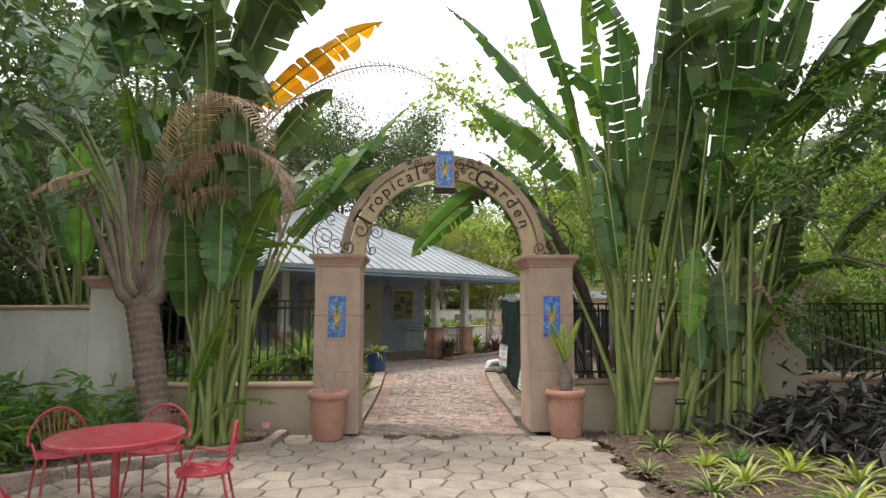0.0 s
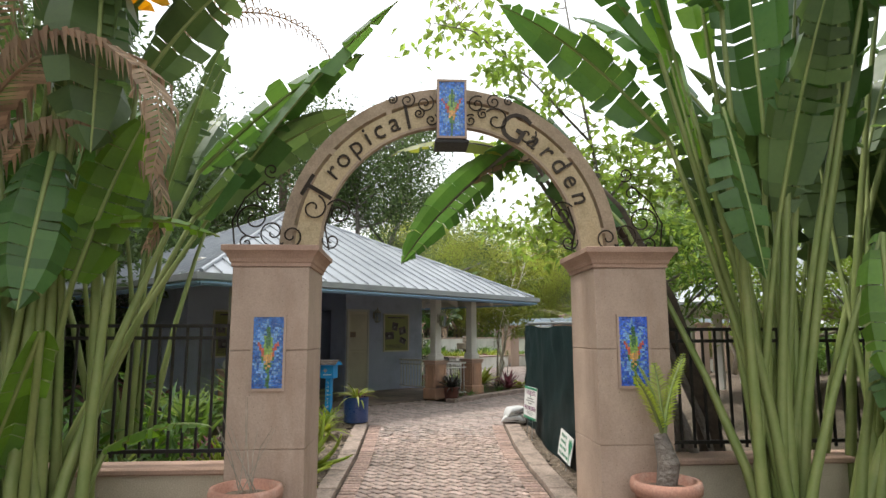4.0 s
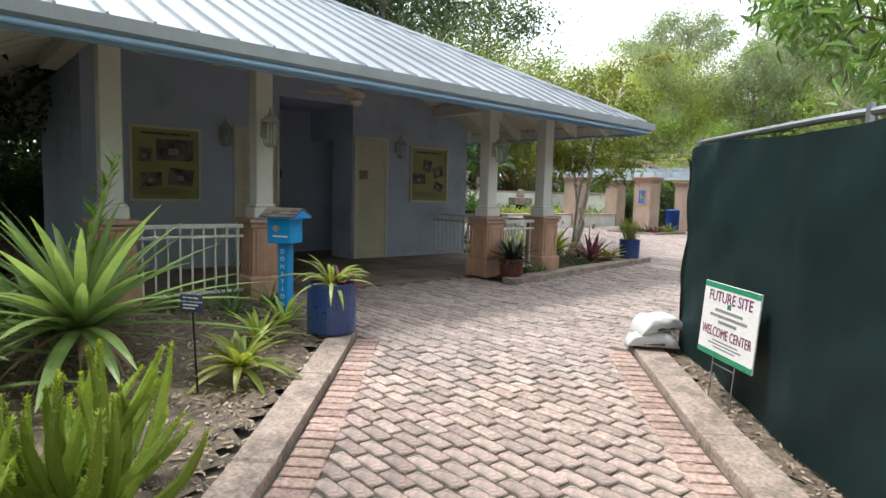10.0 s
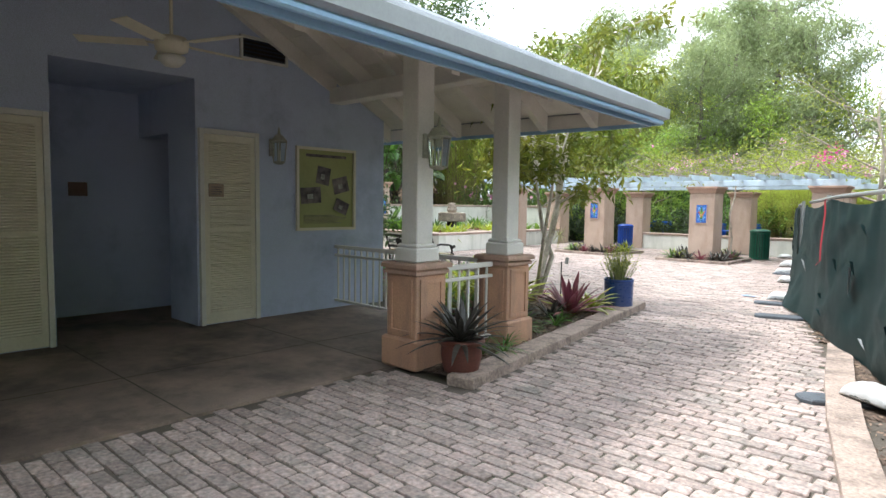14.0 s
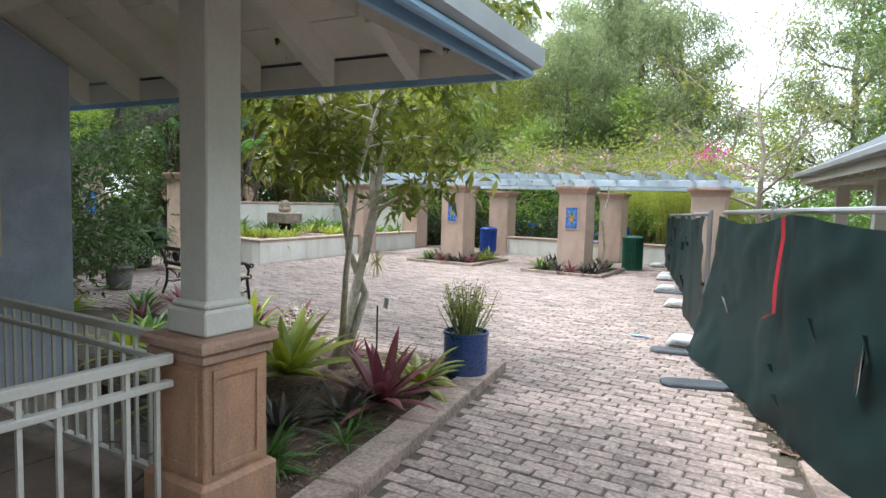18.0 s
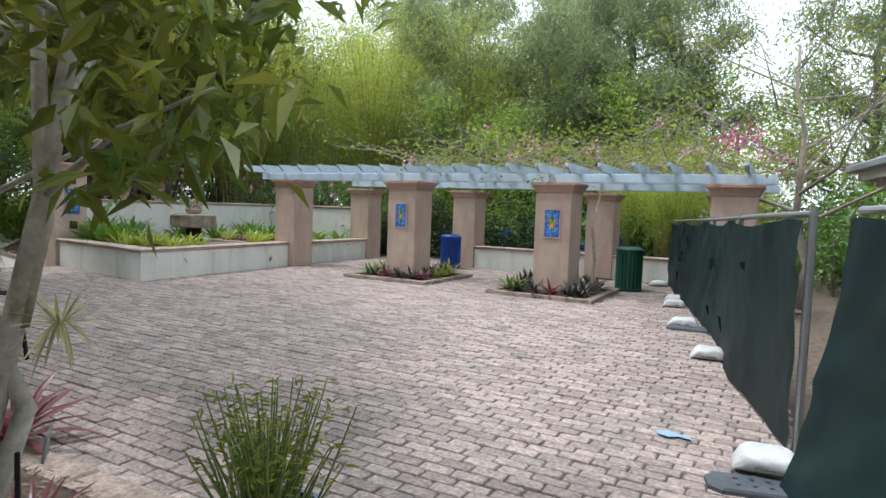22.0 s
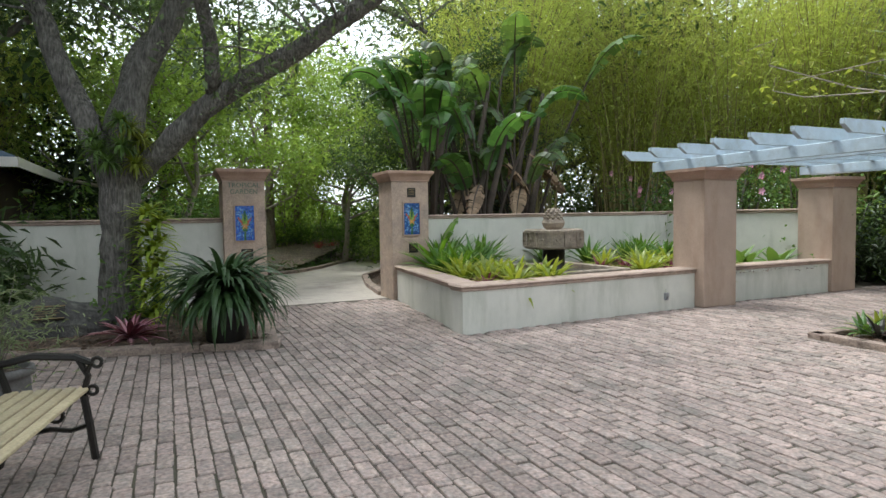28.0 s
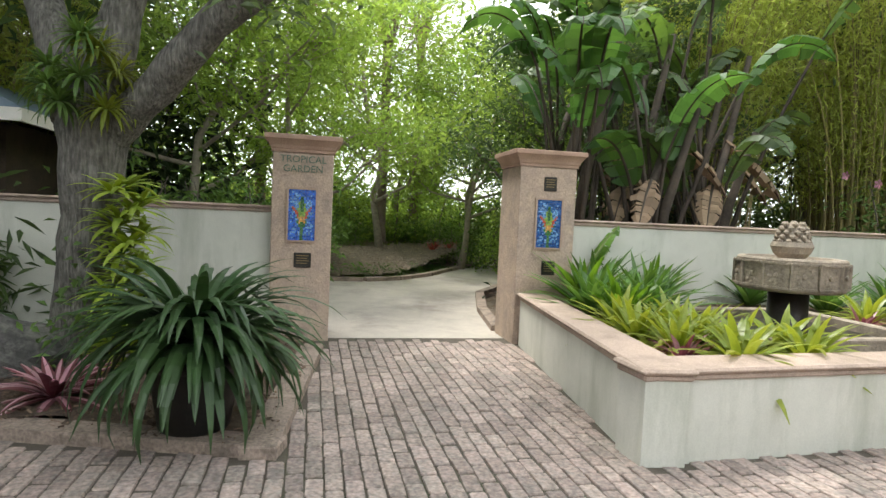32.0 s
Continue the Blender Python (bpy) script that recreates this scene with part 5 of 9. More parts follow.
LEAF_DARK = leafmat("dark_foliage", (0.055, 0.095, 0.034), (0.082, 0.13, 0.042))
LEAF_MID = leafmat("mid_foliage", (0.10, 0.18, 0.048), (0.14, 0.23, 0.06))
LEAF_LIGHT = leafmat("spring_foliage", (0.20, 0.31, 0.075), (0.26, 0.355, 0.095), leaf=0.45)
LEAF_YELLOW = leafmat("yellow_green_foliage", (0.20, 0.26, 0.05), (0.26, 0.28, 0.07), leaf=0.45)
LEAF_GREY = leafmat("grey_green_foliage", (0.19, 0.24, 0.125), (0.235, 0.28, 0.15), leaf=0.5)
LEAF_BAMBOO = leafmat("bamboo_foliage", (0.32, 0.39, 0.11), (0.39, 0.45, 0.14), leaf=0.6, island=.25)
LEAF_DEAD = leafmat("dry_frond", (0.34, 0.25, 0.165), (0.24, 0.165, 0.105), leaf=0.2, rough=0.8)
LEAF_PADDLE = leafmat("paddle_leaf", (0.050, 0.12, 0.032), (0.075, 0.155, 0.04), leaf=0.35, rough=0.32, island=0.3)
LEAF_BLADE = leafmat("strap_leaf", (0.07, 0.15, 0.04), (0.11, 0.20, 0.05), leaf=0.3, rough=0.38, island=0.3)
LEAF_LIME = leafmat("lime_strap_leaf", (0.26, 0.36, 0.06), (0.32, 0.40, 0.09), leaf=0.35, rough=0.4, island=0.3)
LEAF_WINE = leafmat("wine_red_leaf", (0.125, 0.04, 0.05), (0.20, 0.075, 0.075), leaf=0.25, rough=0.35, island=0.35)
LEAF_BLACK = leafmat("dark_purple_leaf", (0.035, 0.035, 0.030), (0.055, 0.05, 0.04), leaf=0.15, rough=0.35)
LEAF_CREAM = leafmat("cream_striped_leaf", (0.42, 0.43, 0.20), (0.50, 0.48, 0.26), leaf=0.3, rough=0.4)
LEAF_FERN = leafmat("foxtail_fern", (0.26, 0.37, 0.055), (0.36, 0.44, 0.08), leaf=0.4, rough=0.5)
BARK = mat("grey_bark", (0.20, 0.175, 0.15), (0.13, 0.11, 0.095), rough=0.92, scale=6, fine=30, bump=1.0, depth=0.03, stain=(0.26, 0.25, 0.22), stain_scale=3)
BARK_PALE = mat("pale_smooth_bark", (0.36, 0.31, 0.25), (0.26, 0.22, 0.175), rough=0.85, scale=5, fine=25, bump=0.4, stain=(0.17, 0.15, 0.12), stain_scale=4)
CULM = mat("bamboo_culm", (0.33, 0.28, 0.12), (0.22, 0.18, 0.085), rough=0.55, scale=3, bump=0.1, island=0.3)
PALM_BARK = mat("ringed_palm_trunk", (0.24, 0.185, 0.15), (0.155, 0.115, 0.095), rough=0.9, scale=5, fine=25, bump=0.8, depth=0.02)
PETIOLE = mat("green_petiole", (0.15, 0.205, 0.06), (0.21, 0.245, 0.085), rough=0.45, scale=3, bump=0.1, island=0.25)
PINKF = mat("pink_bloom", (0.62, 0.22, 0.38), (0.70, 0.42, 0.54), rough=0.5, leaf=0.3, island=0.3)


def unit(a):
    n = np.linalg.norm(a, axis=-1, keepdims=True)
    return a / np.where(n < 1e-9, 1, n)


def leaf_cloud(g, centres, r, length, width, droop=0.35, fold=0.25):
    """Single pointed leaves at the given places, each a folded blade of four corners."""
    c = np.asarray(centres, float)
    n = len(c)
    d = r.normal(size=(n, 3))
    d[:, 2] = d[:, 2] * 0.55 - droop
    d = unit(d)
    s = unit(np.cross(d, unit(r.normal(size=(n, 3)) * 0.55 + np.array([0, 0, 1.0]))))
    up = np.cross(s, d)
    L = (length * r.uniform(0.65, 1.25, n))[:, None]
    W = (width * r.uniform(0.7, 1.2, n))[:, None]
    q = np.stack([c, c + d * L * 0.45 + s * W * 0.5 + up * W * fold, c + d * L - up * L * 0.12, c + d * L * 0.45 - s * W * 0.5 + up * W * fold], 1)
    k = len(g.v)
    g.v += [tuple(p) for p in q.reshape(-1, 3).tolist()]
    for i in range(n):
        b = k + 4 * i
        g.f += [(b, b + 1, b + 2), (b, b + 2, b + 3)]
    return g


def limbs(base, height, spread, r, n=7, start=0.35, r0=0.14, lean=(0, 0), kink=0.08, sub=2):
    """A tapered trunk with limbs that fork; returns the wood and the tips with their directions."""
    wood, tips = Geo(), []
    pts = []
    m = 7
    for i in range(m):
        t = i / (m - 1)
        pts.append(Vector((base[0] + lean[0] * t + kink * r.normal() * (i > 0), base[1] + lean[1] * t + kink * r.normal() * (i > 0), base[2] + height * 0.8 * t)))
    wood.tube(pts, [r0 * (1.25 if i == 0 else 1 - 0.75 * i / (m - 1)) for i in range(m)], 8)
    for k in range(n):
        t = start + (1 - start) * (k + 0.5 * r.uniform()) / n
        j = min(int(t * (m - 1)), m - 2)
        p = pts[j].lerp(pts[j + 1], t * (m - 1) - j)
        a = 2.4 * k + r.uniform(-.5, .5)
        L = spread * (1.05 - 0.45 * t) * r.uniform(.75, 1.2)
        rise = L * r.uniform(.35, .8)
        e = p + Vector((math.cos(a) * L, math.sin(a) * L, rise))
        mid = p.lerp(e, .5) + Vector((0, 0, -.12 * L)) + Vector(r.normal(size=3) * .06 * L)
        rr = r0 * (1 - .7 * t) * .6
        wood.tube([p, p.lerp(mid, .5), mid, mid.lerp(e, .5) + Vector(r.normal(size=3) * .04 * L), e], [rr, rr * .85, rr * .65, rr * .45, rr * .2], 5, False)
        tips += [mid, mid.lerp(e, .5), e]
        for s in range(sub):
            b = a + r.uniform(-1.2, 1.2)
            q = p.lerp(e, r.uniform(.4, .85))
            l2 = L * r.uniform(.35, .6)
            e2 = q + Vector((math.cos(b) * l2, math.sin(b) * l2, l2 * r.uniform(.1, .9)))
            wood.tube([q, q.lerp(e2, .5) + Vector(r.normal(size=3) * .05 * L), e2], [rr * .45, rr * .3, rr * .12], 4, False)
            tips += [q.lerp(e2, .6), e2]
    tips.append(pts[-1])
    return wood, tips


def crown_points(tips, r, per, size, flat=0.7):
    out = []
    for t in tips:
        k = size * r.uniform(.6, 1.25)
        p = r.normal(size=(per, 3)) * np.array([k, k, k * flat]) * .6
        out.append(np.array(t) + p)
    return np.concatenate(out)


def tree(name, seed, height, spread, n, per, size, leaf_len, leaf_w, material, bark, label, r0=.14, start=.35, droop=.35, sub=2, kink=.08, category="tree", group=""):
    r = np.random.default_rng(seed)
    ob = thing(name, (0, 0, 0), label, category, group)
    wood, tips = limbs((0, 0, 0), height, spread, r, n, start, r0, (r.normal() * .3, r.normal() * .3), kink, sub)
    part("trunk", wood, bark, ob, smooth=True)
    g = leaf_cloud(Geo(), crown_points(tips, r, per, size), r, leaf_len, leaf_w, droop)
    part("crown", g, material, ob)
    return ob


def thicket(seed, w, d, h, n, leaf_len, leaf_w, material, label, name="shrub_mass", category="shrub", group="background shrubs"):
    """A mass of shrubs whose outline rises and falls."""
    r = np.random.default_rng(seed)
    ob = thing(name, (0, 0, 0), label, category, group)
    cl = r.uniform(-1, 1, (int(n / 34), 3)) * np.array([w / 2, d / 2, 0])
    top = h * (.55 + .45 * np.array([noise.noise((x * .9, y * .9, seed)) for x, y, _ in cl]) + .1)
    cl[:, 2] = np.abs(top) * r.uniform(.05, 1, len(cl)) ** .8
    pts = np.concatenate([c + r.normal(size=(34, 3)) * np.array([.28, .28, .2]) for c in cl])
    pts[:, 2] = np.abs(pts[:, 2])
    g = leaf_cloud(Geo(), pts, r, leaf_len, leaf_w)
    stems = Geo()
    for k in range(14):
        x, y = r.uniform(-w / 2, w / 2), r.uniform(-d / 2, d / 2)
        stems.tube([(x, y, 0), (x + r.normal() * .15, y + r.normal() * .15, h * .35), (x + r.normal() * .3, y + r.normal() * .3, h * .7)], [.03, .02, .008], 5, False)
    part("stem", stems, BARK, ob)["kind"] = "stuff"
    part("foliage", g, material, ob)
    return ob


def bamboo(seed, n, height, spread, label, leaves=5000, mt=None):
    r = np.random.default_rng(seed)
    ob = thing("bamboo_clump", (0, 0, 0), label, "bamboo", "bamboo clumps")
    culms, pts = Geo(), []
    for k in range(n):
        a = r.uniform(0, 6.28)
        b = r.uniform(0, spread * .45) ** 1
        x, y = math.cos(a) * b, math.sin(a) * b
        H = height * r.uniform(.65, 1.1)
        o = spread * r.uniform(.2, 1.0)
        ln = []
        for i in range(9):
            t = i / 8
            ln.append((x + math.cos(a) * o * t ** 2.6, y + math.sin(a) * o * t ** 2.6, H * (t - .12 * t ** 4)))
        culms.tube(ln, [.021 * (1 - .85 * i / 8) for i in range(9)], 4, False)
        m = leaves // n
        t = r.uniform(.36, 1, m)
        P = np.array(ln)
        idx = t * 8
        j = np.minimum(idx.astype(int), 7)
        base = P[j] + (P[j + 1] - P[j]) * (idx - j)[:, None]
        pts.append(base + r.normal(size=(m, 3)) * np.array([.42, .42, .3]))
    part("culm", culms, CULM, ob, "slender tan bamboo culms")["kind"] = "stuff"
    part("foliage", leaf_cloud(Geo(), np.concatenate(pts), r, .15, .022, .7), mt or LEAF_BAMBOO, ob)
    return ob


def blade(g, base, az, length, width, rise, bend, seg=5, fold=.25, r=None, tip=.05):
    """A strap leaf that leaves its base at the angle rise (radians above level) and bends over by bend."""
    p = Vector(base)
    a = rise
    ca, sa = math.cos(az), math.sin(az)
    side = Vector((-sa, ca, 0))
    vs = []
    for i in range(seg + 1):
        t = i / seg
        w = width * (1 - .35 * (1 - t) ** 2) * max(1 - t ** 3, tip) * .5
        d = Vector((ca * math.cos(a), sa * math.cos(a), math.sin(a)))
        up = side.cross(d) * -1
        vs += [p - side * w + up * w * fold * -1, p.copy(), p + side * w + up * w * fold * -1]
        p = p + d * (length / seg)
        a -= bend / seg
    fs = []
    for i in range(seg):
        k = 3 * i
        fs += [(k, k + 1, k + 4, k + 3), (k + 1, k + 2, k + 5, k + 4)]
    g.add(vs, fs)


def rosette(g, c, n, length, width, r, lo=.25, hi=1.35, bend=1.1, seg=5, spin=0):
    for k in range(n):
        t = k / max(n - 1, 1)
        az = 2.39996 * k + r.uniform(-.25, .25) + spin
        rise = arc(lo, hi, t) + r.uniform(-.12, .12)
        blade(g, (c[0] + .02 * math.cos(az), c[1] + .02 * math.sin(az), c[2]), az, length * r.uniform(.8, 1.15) * arc(1, .72, t), width * r.uniform(.85, 1.15), rise, bend * r.uniform(.6, 1.3), seg)
    return g


def bromeliad(name, at, n, length, width, material, label, seed, lo=.2, hi=1.35, bend=1.0, stripe=None, group="bromeliads", category="plant"):
    r = random.Random(seed)
    ob = thing(name, at, label, category, group)
    for k in range(n):
        t = k / max(n - 1, 1)
        az = 2.39996 * k + r.uniform(-.25, .25)
        rise = arc(lo, hi, t) + r.uniform(-.12, .12)
        L, w, bd = length * r.uniform(.8, 1.15) * arc(1, .72, t), width * r.uniform(.85, 1.15), bend * r.uniform(.6, 1.3)
        gl = Geo()
        blade(gl, (.02 * math.cos(az), .02 * math.sin(az), 0), az, L, w, rise, bd, 6)
        leaf = part("leaf", gl, material, ob)
        if stripe:
            gs = Geo()
            blade(gs, (.02 * math.cos(az), .02 * math.sin(az), .004), az, L * .97, w * .45, rise + .012, bd, 6)
            part("leaf_stripe", gs, stripe, leaf, "pale stripe along the leaf")
    return ob


def foxtail(at, n, length, seed, label="clump of bright green foxtail fern plumes"):
    r = random.Random(seed)
    ob = thing("foxtail_fern", at, label, "fern", "foxtail ferns")
    g, stems = Geo(), Geo()
    for k in range(n):
        az = 2.4 * k + r.uniform(-.3, .3)
        rise, L = r.uniform(.1, 1.1), length * r.uniform(.65, 1.2)
        p = Vector((r.uniform(-.09, .09), r.uniform(-.09, .09), 0))
        a, pts, curl, turn = rise, [], r.uniform(-.06, .16), r.uniform(-.10, .10)
        for i in range(9):
            pts.append(p.copy())
            p = p + Vector((math.cos(az) * math.cos(a), math.sin(az) * math.cos(a), math.sin(a))) * (L / 8)
            a += curl + r.uniform(-.08, .08)
            az += turn + r.uniform(-.08, .08)
        stems.tube(pts, [.014, .022, .027, .028, .027, .024, .020, .013, .003], 6, False)
        for q in range(380):
            t = r.uniform(.04, .98)
            i = min(int(t * 8), 7)
            c = pts[i].lerp(pts[i + 1], t * 8 - i)
            d = (pts[i + 1] - pts[i]).normalized()
            s = Vector((r.gauss(0, 1), r.gauss(0, 1), r.gauss(0, 1)))
            s = (s - d * s.dot(d)).normalized()
            ln = .038 * (1 - .5 * t ** 3) * r.uniform(.8, 1.2)
            e = c + s * ln + d * ln * .7
            w = d.cross(s) * .006
            g.add([c - w, c + w, e], [(0, 1, 2)])
    part("plume", stems, LEAF_FERN, ob)["kind"] = "stuff"
    part("needles", g, LEAF_FERN, ob)
    return ob


def paddle(g, rib, base, d, length, width, r, droop=.9, tear=.5, n=17, roll=0.0):
    """A banana-like leaf: a midrib that arches over, and on each side a blade torn into strips."""
    d = Vector(d).normalized()
    p = Vector(base)
    pts, dirs = [p.copy()], [d.copy()]
    for i in range(n):
        pts.append(pts[-1] + d * (length / n))
        d = (d + Vector((0, 0, -droop / n)) * (0.4 + 1.2 * i / n)).normalized()
        dirs.append(d.copy())
    rib.tube(pts, [.02 * (1 - .85 * i / n) + .003 for i in range(n + 1)], 5, False)
    for s in (-1, 1):
        i = 0
        while i < n:
            k = min(r.choice((1, 1, 1, 2, 2, 3)), n - i)
            gap = 0.0 if r.random() > tear else r.uniform(.03, .36) * length / n
            hang = r.uniform(.0, .35) + (.5 if gap else .1) * r.random()
            vs = []
            for j in range(i, i + k + 1):
                t = j / n
                w = width * .5 * (math.sin(math.pi * min(max(.06 + .97 * t, 0), 1)) ** .55)
                dd = dirs[j]
                side = dd.cross(Vector((0, 0, 1)))
                side = side.normalized() if side.length > .05 else Vector((1, 0, 0))
                up = side.cross(dd)
                if roll:
                    side, up = side * math.cos(roll) + up * math.sin(roll), up * math.cos(roll) - side * math.sin(roll)
                base_p = pts[j] + dd * (gap * .3 if j == i else (-gap * .3 if j == i + k else 0))
                o1 = base_p + side * s * w * .55 + up * w * (.18 - .3 * hang)
                o2 = base_p + side * s * w * (1 - .2 * hang) + up * w * (.05 - .95 * hang) + dd * (.1 * w) + dd * (gap if j == i else (-gap if j == i + k else 0))
                vs += [base_p, o1, o2]
            fs = []
            for m in range(k):
                b = 3 * m
                fs += [(b, b + 1, b + 4, b + 3), (b + 1, b + 2, b + 5, b + 4)]
            g.add(vs, fs)
            i += k


def leaf_on_stalk(ob, b, e, d, length, width, droop, r, bow=.14, tear=.5, mt=None, stalk=None, thick=1.0, roll=0.0):
    """One paddle leaf with its stalk, as two parts of the plant ob."""
    b, e = Vector(b), Vector(e)
    flat = Vector((e.x - b.x, e.y - b.y, 0))
    m1 = b.lerp(e, .5) - flat * bow
    st, bl, rib = Geo(), Geo(), Geo()
    st.tube([b, b.lerp(m1, .5) - flat * bow * .35, m1, m1.lerp(e, .5) - flat * bow * .2, e], [.055 * thick, .042 * thick, .032 * thick, .025 * thick, .02 * thick], 7, False)
    paddle(bl, st, e, d, length, width, r, droop, tear, roll=roll)
    part("leaf_stalk", st, stalk or PETIOLE, ob, smooth=True)
    part("leaf_blade", bl, mt or LEAF_PADDLE, ob)


def strelitzia(name, at, n, height, fan, seed, label, lean=(0, 0), mt=None, leaf_len=1.35, leaf_w=.42, group="traveller's palms", spread=.35, tear=.5, stalk=None, out=(.12, .5), extra=(), low=.5, droop=(.3, 1.3)):
    """A clump of long petioles from the ground, each with a torn paddle leaf. extra: leaves given by end, direction, length, width and droop."""
    r = random.Random(seed)
    ob = thing(name, at, label, "plant", group)
    for k in range(n):
        az = fan + r.gauss(0, spread) + (math.pi if k % 2 else 0)
        H = height * r.uniform(low, 1.08)
        o = H * r.uniform(*out)
        b = Vector((r.gauss(0, .13), r.gauss(0, .13), 0))
        e = b + Vector((math.cos(az) * o + lean[0] * H, math.sin(az) * o + lean[1] * H, H))
        d = (e - b).normalized() + Vector((math.cos(az) * .25, math.sin(az) * .25, r.uniform(-.1, .2)))
        leaf_on_stalk(ob, b, e, d, leaf_len * r.uniform(.75, 1.2), leaf_w * r.uniform(.8, 1.2), r.uniform(*droop), r, .14, tear, mt, stalk, roll=r.uniform(-.5, .5))
    for e, d, L, w, droop, *mm in extra:
        leaf_on_stalk(ob, (r.gauss(0, .1), r.gauss(0, .1), 0), e, d, L, w, droop, r, .1, .6, mm[0] if mm else mt, stalk, roll=mm[1] if len(mm) > 1 else 0)
    return ob


def frond(g, rib, base, az, rise, L, r, droop=1.3, leaflet=.38, n=34, hang=.5, width=.032):
    p, a, pts, ds = Vector(base), rise, [], []
    for i in range(13):
        d = Vector((math.cos(az) * math.cos(a), math.sin(az) * math.cos(a), math.sin(a)))
        pts.append(p.copy()), ds.append(d)
        p = p + d * (L / 12)
        a -= droop / 12 * (.5 + i / 12)
    rib.tube(pts, [.022 * (1 - .85 * i / 12) for i in range(13)], 5, False)
    for k in range(n):
        t = .12 + .88 * k / n
        i = min(int(t * 12), 11)
        c = pts[i].lerp(pts[i + 1], t * 12 - i)
        d = ds[i]
        side = Vector((-math.sin(az), math.cos(az), 0))
        ln = leaflet * (math.sin(math.pi * min(.12 + .85 * t, 1)) ** .6) * r.uniform(.85, 1.1)
        for s in (-1, 1):
            e1 = c + (side * s * .75 + d * .5).normalized() * ln * .55
            e2 = e1 + (side * s * (.6 - .4 * hang) + d * .35 + Vector((0, 0, -hang * r.uniform(.6, 1.3)))).normalized() * ln * .45
            w = d * width * .5
            g.add([c - w * .6, c + w * .6, e1 + w, e1 - w, e2], [(0, 1, 2, 3), (3, 2, 4)])


def palm(name, at, trunk_h, r0, n, L, seed, label, dead=6, lean=(0, 0), boot=.6):
    r = random.Random(seed)
    ob = thing(name, at, label, "palm tree")
    prof, ring = [], Geo()
    m = 26
    pts = [(lean[0] * (i / m) ** 1.5, lean[1] * (i / m) ** 1.5, trunk_h * i / m) for i in range(m + 1)]
    ring.tube(pts, [r0 * (1.35 - .45 * min(i / 5, 1)) * (1 + (.035 if i % 2 else -.03)) for i in range(m + 1)], 12)
    part("trunk", ring, PALM_BARK, ob, "ringed grey-brown trunk")
    top = Vector(pts[-1])
    live, rib, dry, drib, boots = Geo(), Geo(), Geo(), Geo(), Geo()
    for k in range(n):
        az = 2.4 * k
        frond(live, rib, top + Vector((0, 0, boot * .8)), az, r.uniform(.35, 1.35), L * r.uniform(.8, 1.1), r, r.uniform(1.0, 1.9))
    for k in range(dead):
        az = 2.4 * k + 1
        frond(dry, drib, top + Vector((0, 0, boot * .3)), az, r.uniform(-.2, .7), L * r.uniform(.6, .85), r, r.uniform(2.0, 2.8), .34, 30, 1.4, .02)
    for k in range(12):
        az = 2.4 * k
        d = Vector((math.cos(az), math.sin(az), 0))
        boots.tube([top + d * r0 * .9 + Vector((0, 0, -.15)), top + d * r0 * 1.5 + Vector((0, 0, boot * .45)), top + d * r0 * 2.3 + Vector((0, 0, boot * 1.1))], [.07, .06, .03], 6)
    part("leaf_base", boots, PALM_BARK, ob, "fibrous old leaf bases")
    part("frond", live, LEAF_MID, ob), part("frond_rib", rib, PETIOLE, ob)
    if dead:
        part("dead_frond", dry, LEAF_DEAD, ob, "hanging dry brown fronds"), part("dead_rib", drib, LEAF_DEAD, ob)
    return ob


def scatter(ob, places):
    """Copies of a thing at (x, y, turn, size); the first place is where the thing itself stands."""
    for k, (x, y, turn, s) in enumerate(places):
        m = Matrix.Translation((x, y, lift(x, y) - .05)) @ Matrix.Rotation(radians(turn), 4, "Z")
        o = ob if k == 0 else copy_thing(ob, m)
        o.matrix_basis = m @ Matrix.Diagonal((s, s, s, 1))

# ---- woods round the garden ----
big = tree("shade_tree", 1, 9.0, 3.6, 12, 120, .95, .19, .085, LEAF_DARK, BARK, "tall dark-leaved tree round the garden, some added unseen for shade", .22, .25, sub=3, group="background trees")
# Copies at (-2.5, -6.2), (-6.6, -2.6) are unseen, added to shade the gate.
scatter(big, [(-20.9, 13.6, 0, .98), (-24.5, 8.0, 60, 1.15), (-26.0, 12.6, 140, 1.35), (-29.5, 28.0, 77, 1.35), (-22.5, 3.0, 200, 1.05), (-17.5, -2.5, 20, 1.0), (-30.0, 5.0, 90, 1.2), (-13.0, -4.0, 170, .95), (-14.5, 2.2, 45, 1.0), (3.5, 12.5, 70, 1.0), (8.0, 8.0, 120, 1.0), (1.5, 20.0, 10, 1.1), (-9, -7, 0, 1.0), (6, 2.5, 0, .9), (-27.5, 13.2, 220, 1.3), (-26.6, 23.4, 310, .6), (-2.5, -6.2, 30, 1.2), (-6.6, -2.6, 110, .95), (-17.5, 5.0, 130, .85), (-21.6, 7.6, 15, 1.05), (-20.4, 3.6, 260, 1.1)])
big.matrix_basis = Matrix.Translation((-26.0, 2.0, -.1))
# Tree added to shade the paving by the bench, its crown kept overhead.
high = tree("shade_tree", 12, 10.5, 3.4, 12, 110, .95, .19, .085, LEAF_DARK, BARK, "tall tree with a high crown, added behind the bench for its shade", .17, .66, sub=3, group="background trees")
high.matrix_basis = Matrix.Translation((-19.4, 15.0, -.1))
mid = tree("leafy_tree", 2, 7.0, 2.8, 10, 80, .8, .17, .075, LEAF_MID, BARK, "leafy green tree behind the garden", .15, .3, sub=3, group="background trees")
